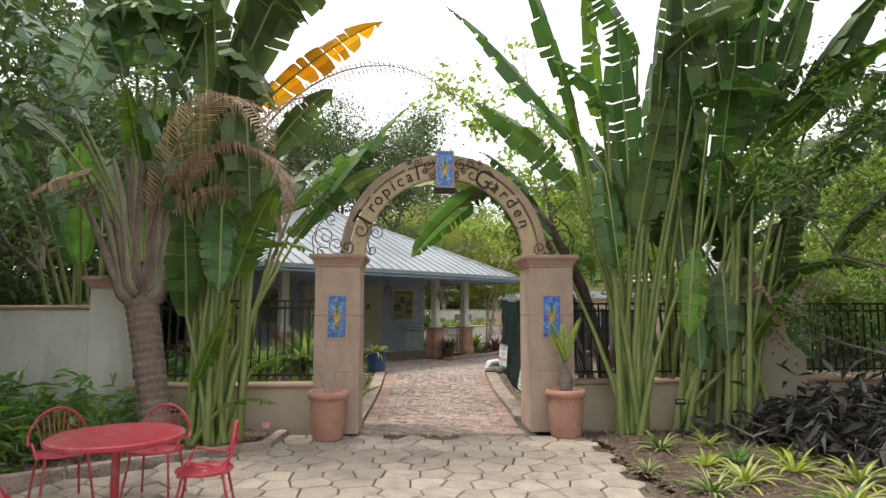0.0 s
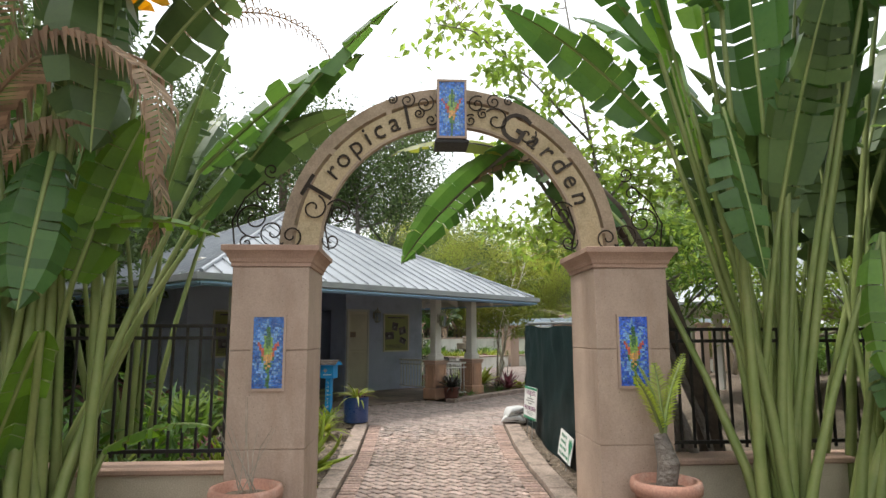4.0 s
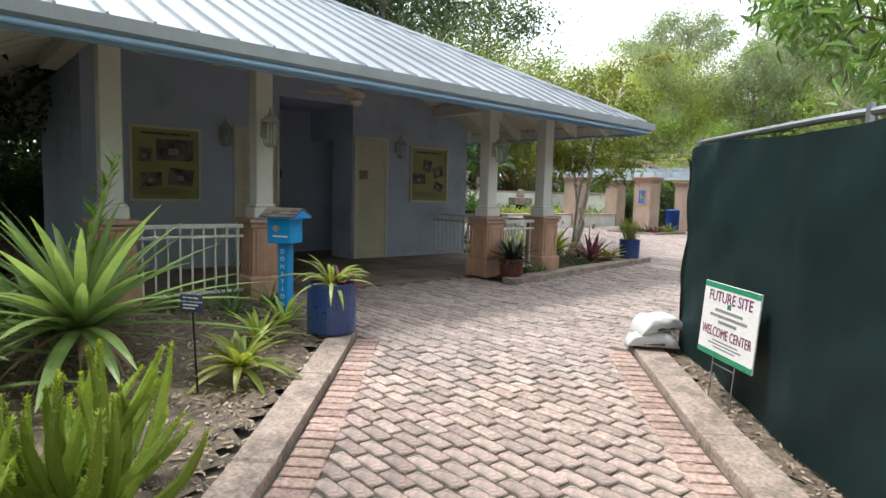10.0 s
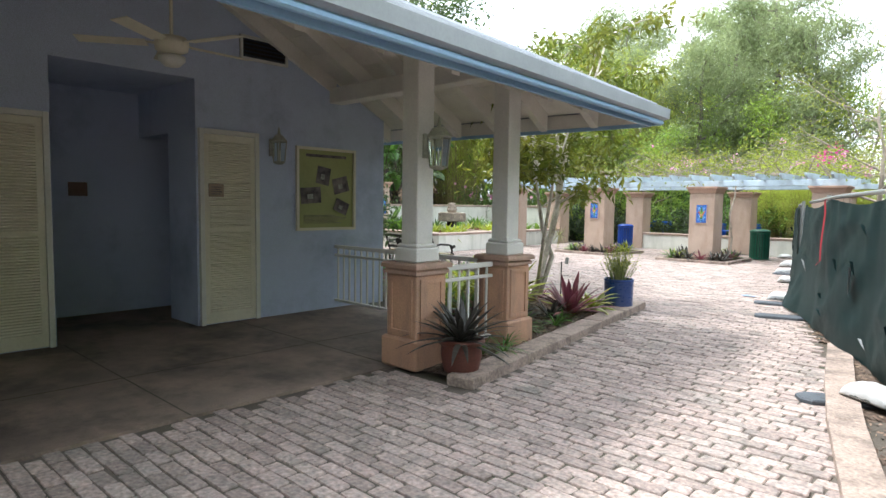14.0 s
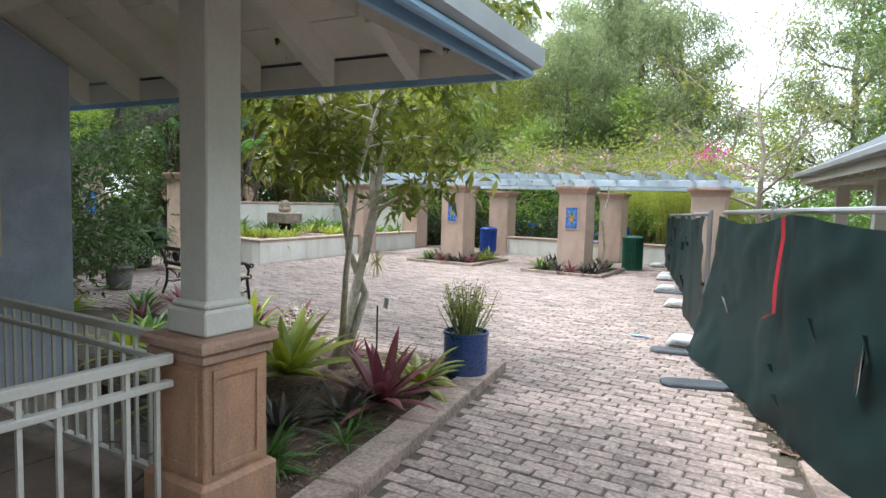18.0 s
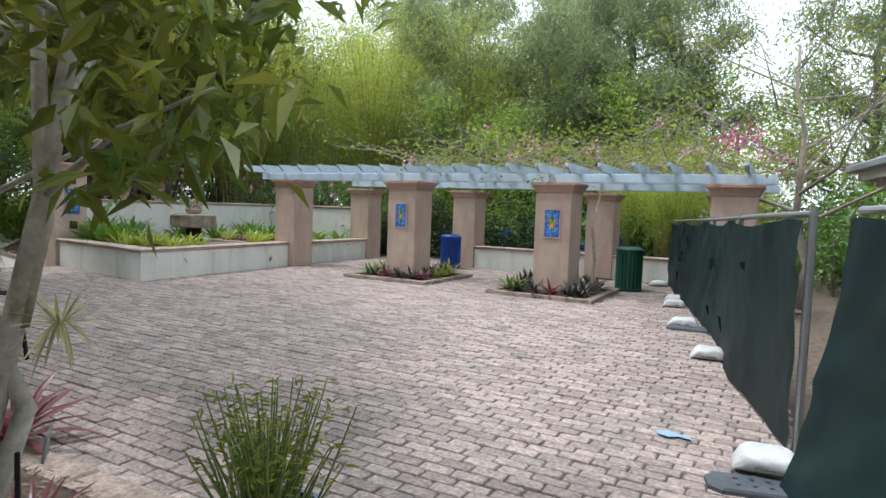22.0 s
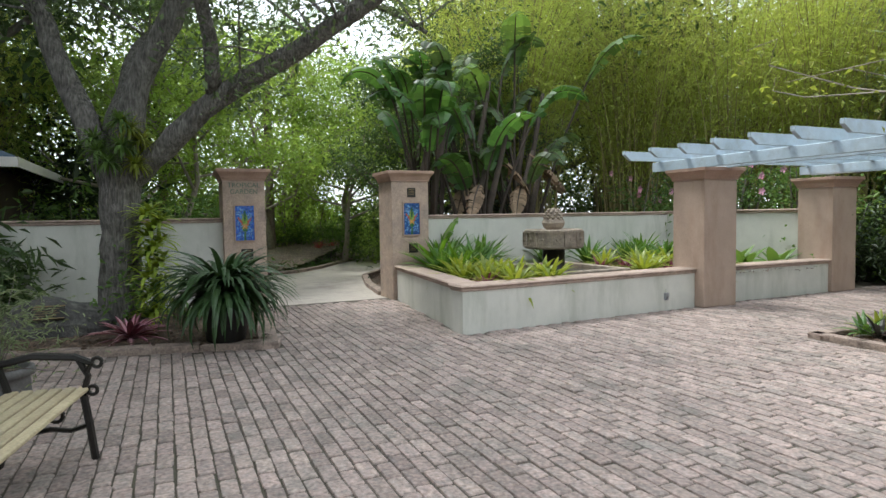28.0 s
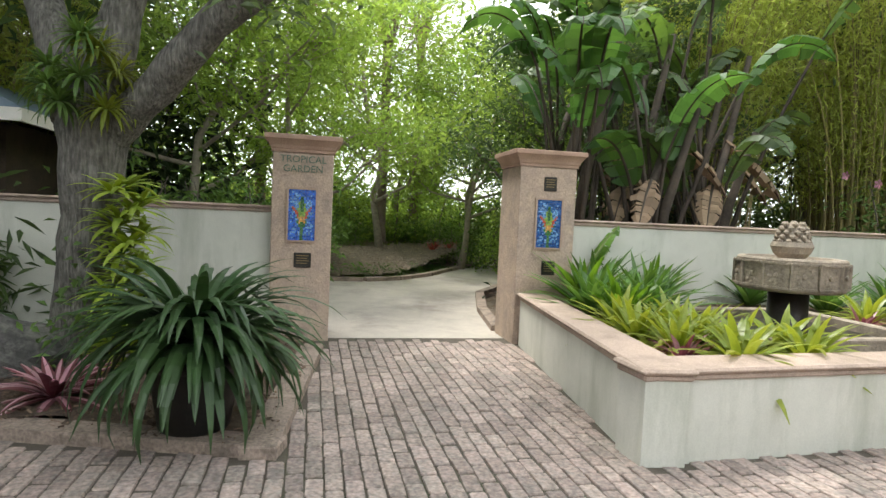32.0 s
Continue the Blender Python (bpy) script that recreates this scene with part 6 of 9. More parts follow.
scatter(mid, [(-38.0, 27.0, 100, 1.2), (-31.5, 28.5, 150, 1.0), (-20.5, 38.0, 200, 1.2), (-5.5, 33.0, 20, 1.1), (2.0, 28.0, 70, 1.2), (-28.0, 33.0, 10, 1.2), (-3.0, 24.5, 80, .9), (9, 17, 0, 1.1), (-30.5, 31.5, 30, 1.5)])
light = tree("spring_green_tree", 3, 6.0, 2.6, 10, 75, .7, .15, .06, LEAF_LIGHT, BARK_PALE, "light yellow-green young tree", .10, .3, sub=3, group="light green trees")
scatter(light, [(-4.6, 13.6, 0, .86), (-2.2, 11.4, 80, .8), (-16.0, 19.8 + 15, 30, 1.1), (-12.0, 36.0, 120, 1.1), (-17.9, 30.8, 200, .8), (-29.0, 18.2, 60, .95), (-28.6, 25.2, 200, .9), (-35, 21.5, 10, 1.1), (-31.5, 22.5, 100, .9), (-33.5, 25.0, 50, 1.0), (-27.6, 16.6, 140, 1.05), (-32.5, 20.6, 10, 1.1), (-30.0, 15.8, 70, .9), (-36.5, 18.6, 30, 1.2), (-1.5, 18.0, 150, 1.0), (-35.5, 23.6, 70, 1.25), (-33.5, 28.0, 170, 1.2)])
wisp = tree("wispy_tree", 4, 13.0, 2.6, 18, 120, .85, .30, .05, LEAF_GREY, BARK, "tall wispy grey-green tree behind the pergola", .2, .18, .75, sub=2, group="wispy trees")
scatter(wisp, [(-15.0, 36.0, 0, .95), (-8.0, 37.0, 130, .9), (-18.5, 41.0, 200, 1.05), (-22.0, 36.0, 250, 1.0), (-13.0, 33.5, 20, .75), (-5.0, 42.0, 90, 1.0), (-26.0, 38.0, 160, 1.0), (0.0, 38.0, 30, 1.0), (-20.0, 45.0, 70, 1.1), (-20.3, 32.4, 40, .75), (-17.0, 33.0, 300, .72)])
bam = bamboo(5, 130, 8.0, 2.3, "dense clump of yellow-green bamboo with tan culms", 29900)
scatter(bam, [(-25.6, 28.6, 0, 1.05), (-22.6, 31.2, 70, 1.0), (-26.8, 25.6, 140, 1.1), (-28.6, 31.0, 200, 1.1), (-19.4, 32.6, 250, 1.0), (-24.4, 33.5, 20, 1.15), (-29.5, 26.6, 90, 1.2), (-26.6, 10.6, 30, .95), (-27.2, 13.8, 100, .9), (-24.0, 30.0, 160, .95)])
hedge = thicket(6, 5.0, 2.2, 2.6, 5200, .17, .075, LEAF_MID, "mass of green shrubs behind the wall")
scatter(hedge, [(-14.5, 30.6, 0, .9), (-18.0, 31.2, 180, 1.0), (-10.5, 31.0, 10, 1.0), (-22.5, 29.9, 170, .8), (-7.0, 29.5, 40, 1.1), (-26.5, 16.5, 90, .95), (-31.5, 24.5, 60, .8), (-29.4, 17.0, 100, .75), (-1.6, 20.8, 110, 1.2), (-3.8, 26.0, 100, 1.2), (-24.5, 5.0, 80, 1.2), (5.5, 10.0, 45, 1.2), (2.0, 15.0, 60, 1.2), (-40, 17, 90, 1.0), (-42, 26, 70, 1.1)])
dark = thicket(7, 5.0, 2.4, 3.4, 5400, .2, .09, LEAF_DARK, "mass of dark shrubs at the edge of the garden")
scatter(dark, [(-12.4, -0.5, 40, 1.1), (-17.5, 2.5, 60, 1.1), (-9.0, -3.5, 30, 1.2), (7.0, 6.0, 135, 1.2), (4.5, 8.6, 130, 1.0), (-20.8, 6.5, 85, 1.0), (-20.9, 11.0, 95, 1.0), (-3.0, 32.5, 0, 1.3), (-17.5, 38.5, 10, 1.9), (-9.0, 38.0, 170, .9), (-21.5, 35.0, 30, 1.6), (-24.0, 43.0, 20, 1.6), (-33.0, 33.0, 50, 1.5), (-36.0, 10.0, 100, 1.6), (4.0, 33.0, 140, 1.5), (11.0, 22.0, 100, 1.5), (12.0, 10.0, 100, 1.5), (-25.3, 12.6, 90, .8)])
lhedge = thicket(8, 5.0, 2.2, 3.0, 5200, .16, .075, LEAF_LIGHT, "mass of light green shrubs beyond the garden entrance")
scatter(lhedge, [(-31.5, 15.2, 100, 1.0), (-34.5, 19.0, 80, 1.1), (-37.0, 22.5, 95, 1.2), (-33.5, 27.5, 60, 1.2), (-39.0, 16.0, 110, 1.3), (-28.2, 14.2, 95, .8), (-18.6, 30.4, 5, .9), (-30.2, 24.3, 60, .6), (-31.8, 17.6, 90, .6)])
mhedge = thicket(9, 5.0, 2.0, 2.4, 5200, .17, .08, LEAF_MID, "mass of green shrubs beyond the entrance path")
scatter(mhedge, [(-33.4, 18.6, 95, .55), (-33.8, 20.4, 85, .6), (-34.6, 22.0, 60, .65), (-30.4, 17.2, 95, .8), (-35.0, 17.0, 80, 1.2), (-40.5, 20.5, 90, 1.5)])
# Leaf colour darkened to carry the shade under the trees behind the wall.
LEAF_SHADED = leafmat("shade_toned_foliage", (0.034, 0.058, 0.024), (0.05, 0.075, 0.03), leaf=.15)
deep = thicket(10, 5.0, 2.0, 3.4, 5400, .24, .085, LEAF_SHADED, "shrubs behind the garden wall with shade put into their leaf colour")
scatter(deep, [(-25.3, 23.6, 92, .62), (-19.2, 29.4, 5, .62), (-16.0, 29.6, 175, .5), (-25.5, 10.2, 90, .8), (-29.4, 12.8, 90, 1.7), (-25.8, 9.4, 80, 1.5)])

# ---- planting and furniture round the gate ----


def at_gate(u, v, z=None):
    x, y = xy_of(u, v)
    return GATE @ Matrix.Translation((u, v, lift(x, y) if z is None else z))


LEAF_ORANGE = leafmat("dying_orange_leaf", (0.45, 0.22, 0.05), (0.40, 0.30, 0.07), leaf=0.4, rough=.5)
LEAF_BRIGHT = leafmat("bright_paddle_leaf", (0.085, 0.18, 0.03), (0.125, 0.235, 0.042), leaf=0.45, rough=.35)


def clump(name, at, label, leaves, seed, group="traveller's palms", mt=None, spread=.13, stalk=None):
    """A clump of paddle leaves, each given by the end of its stalk, its tip, width, droop, material and roll, in the plant's own frame."""
    r = random.Random(seed)
    ob = thing(name, at, label, "plant", group)
    for e, tip, w, droop, *more in leaves:
        e, tip = Vector(e), Vector(tip)
        d = tip - e
        leaf_on_stalk(ob, more[2] if len(more) > 2 else (r.gauss(0, spread), r.gauss(0, spread), 0), e, d.normalized() + Vector((0, 0, droop * .42)), d.length * 1.04, w, droop, r, .10, .62, more[0] if more else mt, stalk, 1.0, more[1] if len(more) > 1 else r.uniform(-.4, .4))
    return ob


P, B, D = LEAF_PADDLE, LEAF_BRIGHT, LEAF_DARK
clump("travellers_palm", at_gate(2.62, -.05), "tall clump of torn paddle leaves on pale green stalks", [
    ((-.80, -.1, 4.05), (-2.5, -.5, 5.75), .62, .5, P, .5), ((-.70, .1, 3.4), (-2.1, .1, 4.6), .58, .6, P, -.5), ((-.68, 0, 4.3), (-1.5, -.3, 6.6), .66, .35, P, .4),
    ((.0, -.15, 3.35), (-.15, -.3, 5.55), .66, .2, P, 0), ((.65, -.1, 3.6), (.85, -.3, 6.7), .8, .25, D, .2), ((-.35, -.2, 3.55), (-.3, -.55, 2.15), .62, .5, P, .5),
    ((-.45, .1, 3.2), (-.85, .3, 5.3), .55, .4, B, -.5), ((.3, .1, 3.0), (.45, .2, 5.2), .62, .3, P, .3), ((.8, -.25, 2.5), (.6, -.5, 1.35), .42, .5, B, 0),
    ((.35, -.2, 3.9), (.5, -.6, 6.2), .7, .5, D, -.3), ((-.2, .3, 3.6), (-1.3, .8, 4.9), .55, .9, P, .3), ((-.25, .2, 4.2), (-.5, .1, 6.5), .62, .3, B, .2),
    ((-1.0, .5, 2.7), (-1.9, 1.2, 3.5), .5, 1.0, P, .5), ((.1, -.1, 2.7), (.4, -.6, 4.5), .62, .6, D, .4), ((.4, -.2, 5.0), (1.6, -.6, 5.7), .85, .9, D, .3), ((.2, 0, 5.3), (-.7, -.4, 6.3), .7, .8, P, .3), ((.9, -.2, 4.6), (1.8, -.7, 4.4), .8, .9, P, .4), ((-.3, -.2, 4.4), (-1.1, -.6, 5.0), .6, .9, P, .5)], 21)
clump("travellers_palm", at_gate(3.75, .35), "crowded clump of dark torn paddle leaves with dead ones", [
    ((.5, -.1, 4.0), (.55, -.5, 6.8), .85, .35, D, 0), ((.75, -.2, 4.1), (2.8, -.7, 5.5), .58, .45, B, .4), ((.8, .2, 3.4), (2.7, .3, 4.4), .6, .7, D, -.3), ((.35, -.5, 1.1), (.95, -.9, 2.1), .38, .4, B, .3),
    ((.5, 0, 2.6), (1.9, -.3, 2.95), .5, .8, D, 0), ((-.3, -.2, 3.3), (-.5, -.5, 5.4), .7, .4, P, .3), ((.1, -.4, 3.0), (.2, -.9, 4.9), .75, .5, P, -.2), ((1.0, -.1, 4.4), (1.7, -.5, 6.6), .7, .4, D, .3),
    ((.2, -.3, 2.2), (.05, -.7, 1.1), .5, .4, D, .1), ((.5, -.3, 2.4), (.8, -.7, 1.3), .45, .5, LEAF_DEAD, .3), ((-.2, -.35, 1.6), (-.35, -.75, .9), .36, .5, P, .2), ((.7, -.3, 1.7), (1.2, -.7, .9), .4, .6, P, .2), ((.2, .2, 3.4), (1.2, .7, 5.2), .65, .5, D, 0),
    ((-.1, .3, 2.4), (-.1, .6, 4.2), .6, .4, D, .4), ((.9, .1, 3.0), (1.9, .2, 3.7), .55, .9, D, .2), ((.3, -.4, 2.7), (.9, -1.0, 3.9), .6, .8, P, .4), ((1.2, 0, 2.2), (2.1, -.5, 2.2), .45, .9, P, .3), ((1.4, -.2, 4.6), (2.6, -.6, 6.2), .8, .6, D, .3), ((1.7, -.1, 4.7), (3.0, -.5, 4.8), .75, .9, D, .3), ((.9, 0, 5.1), (1.9, -.4, 6.7), .8, .5, D, .2), ((.3, -.1, 5.1), (1.2, -.5, 6.3), .8, .8, P, .4), ((2.0, 0, 4.0), (3.3, -.3, 5.4), .7, .6, P, .2)], 22, spread=.3)
clump("travellers_palm", at_gate(4.0, -.2), "wide olive paddle leaves over the bed beside the gate", [
    ((.2, .1, 3.6), (2.1, 0, 5.3), .75, .35, B, .9), ((.1, .1, 2.9), (1.9, 0, 3.75), .6, .5, D, .9), ((1.0, .2, 4.4), (2.3, 0, 6.2), .8, .4, D, .6), ((.4, .1, 4.1), (.7, 0, 6.3), .85, .3, P, .3), ((.3, .3, 3.9), (1.3, .3, 5.2), .7, .6, D, .5), ((.9, .2, 3.4), (2.4, .1, 4.4), .6, .5, D, .8), ((.1, .2, 4.5), (-.3, 0, 6.4), .8, .3, D, .2)], 29)
strelitzia("travellers_palm", at_gate(5.0, 1.1), 14, 2.9, 0.0, 23, "dark clump of paddle leaves beyond the fence", leaf_len=2.0, leaf_w=.6, spread=.8, out=(.05, .5), mt=LEAF_DARK)
strelitzia("travellers_palm", at_gate(4.1, 2.4), 12, 3.3, 0.6, 27, "tall dark clump of paddle leaves behind the fence", leaf_len=2.1, leaf_w=.65, spread=1.0, out=(.03, .3), mt=LEAF_DARK, low=.7)
# a leaning clump behind the fence whose leaves cross the archway
lean_b = clump("leaning_banana", at_gate(2.5, .95), "leaning banana clump whose torn leaves hang in the archway", [
    ((-1.75, -.1, 3.6), (-3.05, 1.75, 2.55), .50, .45, P, -.5), ((-1.7, .2, 3.55), (-3.1, .4, 3.55), .42, .9, LEAF_YELLOW, .4), ((-1.5, .0, 3.6), (-2.6, .2, 3.95), .45, .9, P, -.2), ((-1.3, .1, 3.5), (-2.2, .5, 3.25), .4, 1.0, LEAF_DEAD, .2),
    ((-1.0, .1, 3.3), (-1.9, -.1, 4.1), .5, .8, P, .3)], 24, stalk=BARK)
part("trunk", Geo().tube([(.1, 0, -.1), (-.05, 0, 1.0), (-.35, 0, 2.0), (-.8, 0, 2.9), (-1.25, .05, 3.45)], [.13, .11, .10, .085, .06], 10), mat("dark_sheathed_stem", (0.10, 0.075, 0.055), (0.055, 0.042, 0.034), rough=.9, scale=6, fine=25, bump=.7), lean_b, "dark leaning stem in dry sheaths", smooth=True)
clump("giant_bird_of_paradise", at_gate(-2.95, -.75), "clump of glossy paddle leaves beside the palm", [
    ((.39, .34, 4.4), (2.2, -.3, 5.3), .50, .5, LEAF_ORANGE, .3), ((.2, -.1, 4.4), (1.3, -.4, 6.5), .9, .4, D, .2), ((.45, -.2, 4.45), (.65, -.5, 2.95), .68, .4, D, .2), ((-.75, -.1, 5.45), (-.7, -.5, 4.6), .8, .4, B, 0), ((.0, .1, 4.2), (-.1, -.2, 6.6), .85, .3, D, .1),
    ((.85, .7, 3.1), (2.2, .8, 4.15), .5, .6, P, .2), ((.75, .9, 2.75), (2.1, 1.1, 3.75), .5, .7, D, .6), ((.85, .7, 2.55), (2.5, .6, 4.5), .55, .5, P, -.3), ((.25, -.1, 2.45), (1.35, -.1, 2.35), .30, .8, B, .1), ((.5, -.6, 1.75), (-.05, -.25, .7), .40, .3, B, .3),
    ((.35, -.1, 2.1), (.9, -.3, 3.2), .5, .5, B, .4), ((-.3, 0, 2.6), (-.9, -.2, 4.4), .6, .5, P, .3), ((.1, .2, 2.7), (.3, .4, 4.6), .62, .3, P, 0), ((.5, .2, .9), (1.3, .1, 1.05), .26, .8, B, .1), ((.3, -.2, .5), (1.0, -.3, .5), .24, .9, B, 0), ((-.2, -.2, 1.6), (-.1, -.6, 2.8), .5, .4, P, .3), ((.3, -.1, 3.4), (.5, -.5, 5.0), .7, .5, D, .4),
    ((-.3, -.1, 4.3), (-1.0, -.5, 5.9), .75, .5, D, .3), ((.6, .1, 3.6), (1.5, .1, 4.6), .6, .8, D, .2), ((.2, -.2, 3.0), (.35, -.6, 1.9), .5, .5, P, .3), ((.0, 0, 3.9), (.5, -.2, 5.6), .8, .4, D, -.2), ((.3, -.1, 5.3), (1.7, -.5, 5.9), .9, .8, D, .4), ((-.2, 0, 5.5), (-1.5, -.4, 5.3), .9, .9, D, .3), ((.2, -.2, 5.1), (.9, -.6, 4.1), .85, .6, D, .3), ((-.3, .2, 5.0), (-.9, 0, 6.4), .8, .5, P, .2)], 25, spread=.16)
strelitzia("giant_bird_of_paradise", at_gate(-5.6, 1.0), 14, 3.3, 0.0, 26, "tall fan of silvery paddle leaves behind the wall", leaf_len=2.0, leaf_w=.6, spread=.6, out=(.05, .4), low=.7)
strelitzia("giant_bird_of_paradise", at_gate(-3.6, 1.9), 12, 3.4, 0.6, 28, "tall dark clump of paddle leaves behind the fence", leaf_len=2.0, leaf_w=.6, spread=1.0, out=(.03, .28), low=.7, mt=D)
# the leaning trunked plant with a fan of old leaf bases
SILVER = leafmat("silvery_paddle_leaf", (0.13, 0.20, 0.14), (0.19, 0.26, 0.19), leaf=.3, rough=.22)
fan = clump("trunked_travellers_palm", at_gate(-3.42, -1.0), "leaning ringed trunk with a fan of leaf bases and dead leaves", [
    ((-1.25, .2, 4.1), (-2.3, 0, 5.9), .95, .5, SILVER, .3, (-.5, .2, 2.3)), ((-1.55, .2, 4.4), (-.75, -.2, 5.5), .9, .9, SILVER, .2, (-.5, .2, 2.3)), ((-1.6, .3, 3.9), (-2.9, .2, 4.7), .8, .6, D, .3, (-.55, .2, 2.3)), ((-.6, .2, 4.9), (-.5, 0, 6.6), .8, .3, P, 0, (-.4, .2, 2.3)),
    ((-.3, .15, 5.0), (.1, -.1, 6.6), .7, .4, P, .2, (-.35, .2, 2.3)), ((-.85, .3, 4.8), (-1.2, .4, 6.6), .8, .4, D, .2, (-.45, .2, 2.3)), ((-.05, .2, 4.7), (.7, .2, 6.3), .7, .5, D, .1, (-.3, .2, 2.3)), ((-.45, .25, 3.3), (-.55, -.1, 4.5), .55, .3, B, .2, (-.4, .2, 2.3)),
    ((-1.1, .15, 3.5), (-1.75, -.1, 3.0), .5, .6, LEAF_DEAD, .3, (-.5, .2, 2.4))], 31, "gate palms")
tr = Geo()
m_ = 40
tr.tube([(-.39 * (i / m_) ** 1.2, .2 * (i / m_), -.1 + 1.9 * i / m_) for i in range(m_ + 1)], [(.265 - .085 * min(i / 10, 1) + .02 * (i / m_) ** 3) * (1 + (.025 if i % 2 else -.035)) for i in range(m_ + 1)], 16)
part("trunk", tr, PALM_BARK, fan, "ringed grey-brown trunk")
for k in range(14):
    s, j = (1 if k % 2 else -1), k // 2
    o, top = .06 + .095 * (6 - j), 2.5 + .2 * j
    y0 = .2 + .012 * (k % 3)
    part("leaf_base", Geo().tube([(-.39 - s * .05, y0, 1.62 + .05 * j), (-.39 + s * (.06 + o * .3), y0, 1.85 + .07 * j), (-.39 + s * (o * .85 if s < 0 else o * .6), y0, top), (-.45 + s * (o * 1.15 if s < 0 else o * .7), y0, top + .55)], [.075, .07, .05, .028], 8), PALM_BARK if k % 4 < 2 else mat("grey_green_sheath", (0.26, 0.255, 0.17), (0.19, 0.175, 0.12), rough=.7, fine=25, bump=.4, stretch=.2) if k == 2 else bpy.data.materials["grey_green_sheath"] if k > 2 else PALM_BARK, fan, "fibrous old leaf base", smooth=True)
fib = Geo()
rf = random.Random(8)
for k in range(46):
    p = (-1.05 + rf.gauss(0, .10), .1 + rf.gauss(0, .05), 3.25 + rf.gauss(0, .05))
    fib.tube([p, (p[0] + rf.gauss(-.08, .12), p[1] - .05, p[2] - rf.uniform(.02, .12)), (p[0] + rf.gauss(-.16, .18), p[1] - .08, p[2] - rf.uniform(.1, .3))], [.008, .006, .003], 4, False)
part("dry_fibre", fib, PALM_BARK, fan, "brown frayed sheath fibres")["kind"] = "stuff"
hf = thing("hanging_dead_frond", at_gate(-3.77, -.8, 2.3), "dry beige palm frond arching down over the table", "palm frond")
ga, gb = Geo(), Geo()
frond(ga, gb, (0, 0, 0), -.72, 1.2, 3.9, random.Random(15), 2.75, .50, 62, 1.1, .026)
frond(ga, gb, (.1, 0, .1), -.30, 1.25, 3.2, random.Random(16), 3.6, .46, 66, 1.6, .045)
frond(ga, gb, (.1, 0, 0), .05, 1.1, 2.6, random.Random(17), 3.7, .42, 50, 1.7, .045)
part("leaflet", ga, LEAF_DEAD, hf)["kind"] = "stuff"
part("midrib", gb, LEAF_DEAD, hf)
arcf = thing("dry_palm_frond", at_gate(-3.3, .6, 3.6), "arching yellow-brown palm frond over the gate", "palm frond")
ga, gb = Geo(), Geo()
frond(ga, gb, (.4, 0, .4), .0, .95, 3.7, random.Random(5), 2.1, .34, 44, 1.3, .022)
frond(ga, gb, (.2, 0, .2), .25, 1.2, 2.6, random.Random(6), 2.6, .3, 34, 1.3, .022)
part("leaflet", ga, LEAF_DEAD, arcf)["kind"] = "stuff"
part("midrib", gb, LEAF_DEAD, arcf)
ob = palm("cabbage_palm", (-23.6, 14.4, 0), 8.4, .2, 18, 2.3, 32, "tall palm with hanging dead fronds behind the building", 12)
bare = tree("grey_branching_tree", 41, 6.2, 3.0, 9, 14, .6, .12, .05, LEAF_MID, BARK_PALE, "pale grey branching tree behind the garden wall", .16, .25, sub=3)
bare.matrix_basis = at_gate(-7.6, 3.2)
vine = tree("small_leaved_tree", 42, 5.2, 1.9, 10, 90, .5, .085, .035, LEAF_MID, BARK, "small-leaved tree in the bed by the fence", .07, .15, sub=3)
vine.matrix_basis = at_gate(6.0, -0.6)
# young light green tree beside the path, its boughs over the fence and the gate
rt = np.random.default_rng(43)
ov = thing("light_green_tree", at_gate(1.95, 2.25), "slender light green tree beside the path fence", "tree")
tips = []
for k, bough in enumerate(([(0, 0, 0), (.05, .02, 1.6), (-.02, .05, 3.1), (-.25, .1, 4.6), (-.5, 0, 6.3)], [(-.02, .05, 2.3), (-.3, .6, 2.75), (-.55, 1.4, 3.0), (-.8, 2.3, 3.1)], [(0, .05, 2.6), (-.1, .9, 3.3), (.0, 2.0, 3.7), (.2, 3.0, 3.8)], [(-.15, .1, 4.0), (-.9, .0, 4.8), (-1.6, -.1, 5.4), (-2.2, .2, 5.7)], [(-.05, .05, 3.2), (.6, .5, 3.9), (1.2, 1.2, 4.5)], [(-.1, .1, 3.6), (-.7, .9, 4.1), (-1.0, 1.8, 4.2)])):
    part("bough" if k else "trunk", Geo().tube(bough, [.042 * (1 - .2 * i) if k == 0 else .018 * (1 - .25 * i) for i in range(len(bough))], 7), BARK, ov, smooth=True)
    tw_ = Geo()
    for j in range(16):
        t = rt.uniform(.45 if k == 0 else .2, 1) * (len(bough) - 1)
        i = min(int(t), len(bough) - 2)
        p = Vector(bough[i]).lerp(Vector(bough[i + 1]), t - i)
        e = p + Vector((rt.normal() * .35, rt.normal() * .35, rt.uniform(-.25, .35)))
        tw_.tube([p, p.lerp(e, .5) + Vector((0, 0, .04)), e], [.009, .006, .002], 4, False)
        tips += [p.lerp(e, .6), e]
    part("twig", tw_, BARK_PALE, ov)["kind"] = "stuff"
part("crown", leaf_cloud(Geo(), crown_points(tips, rt, 13, .26), rt, .15, .085, .45), LEAF_LIGHT, ov)
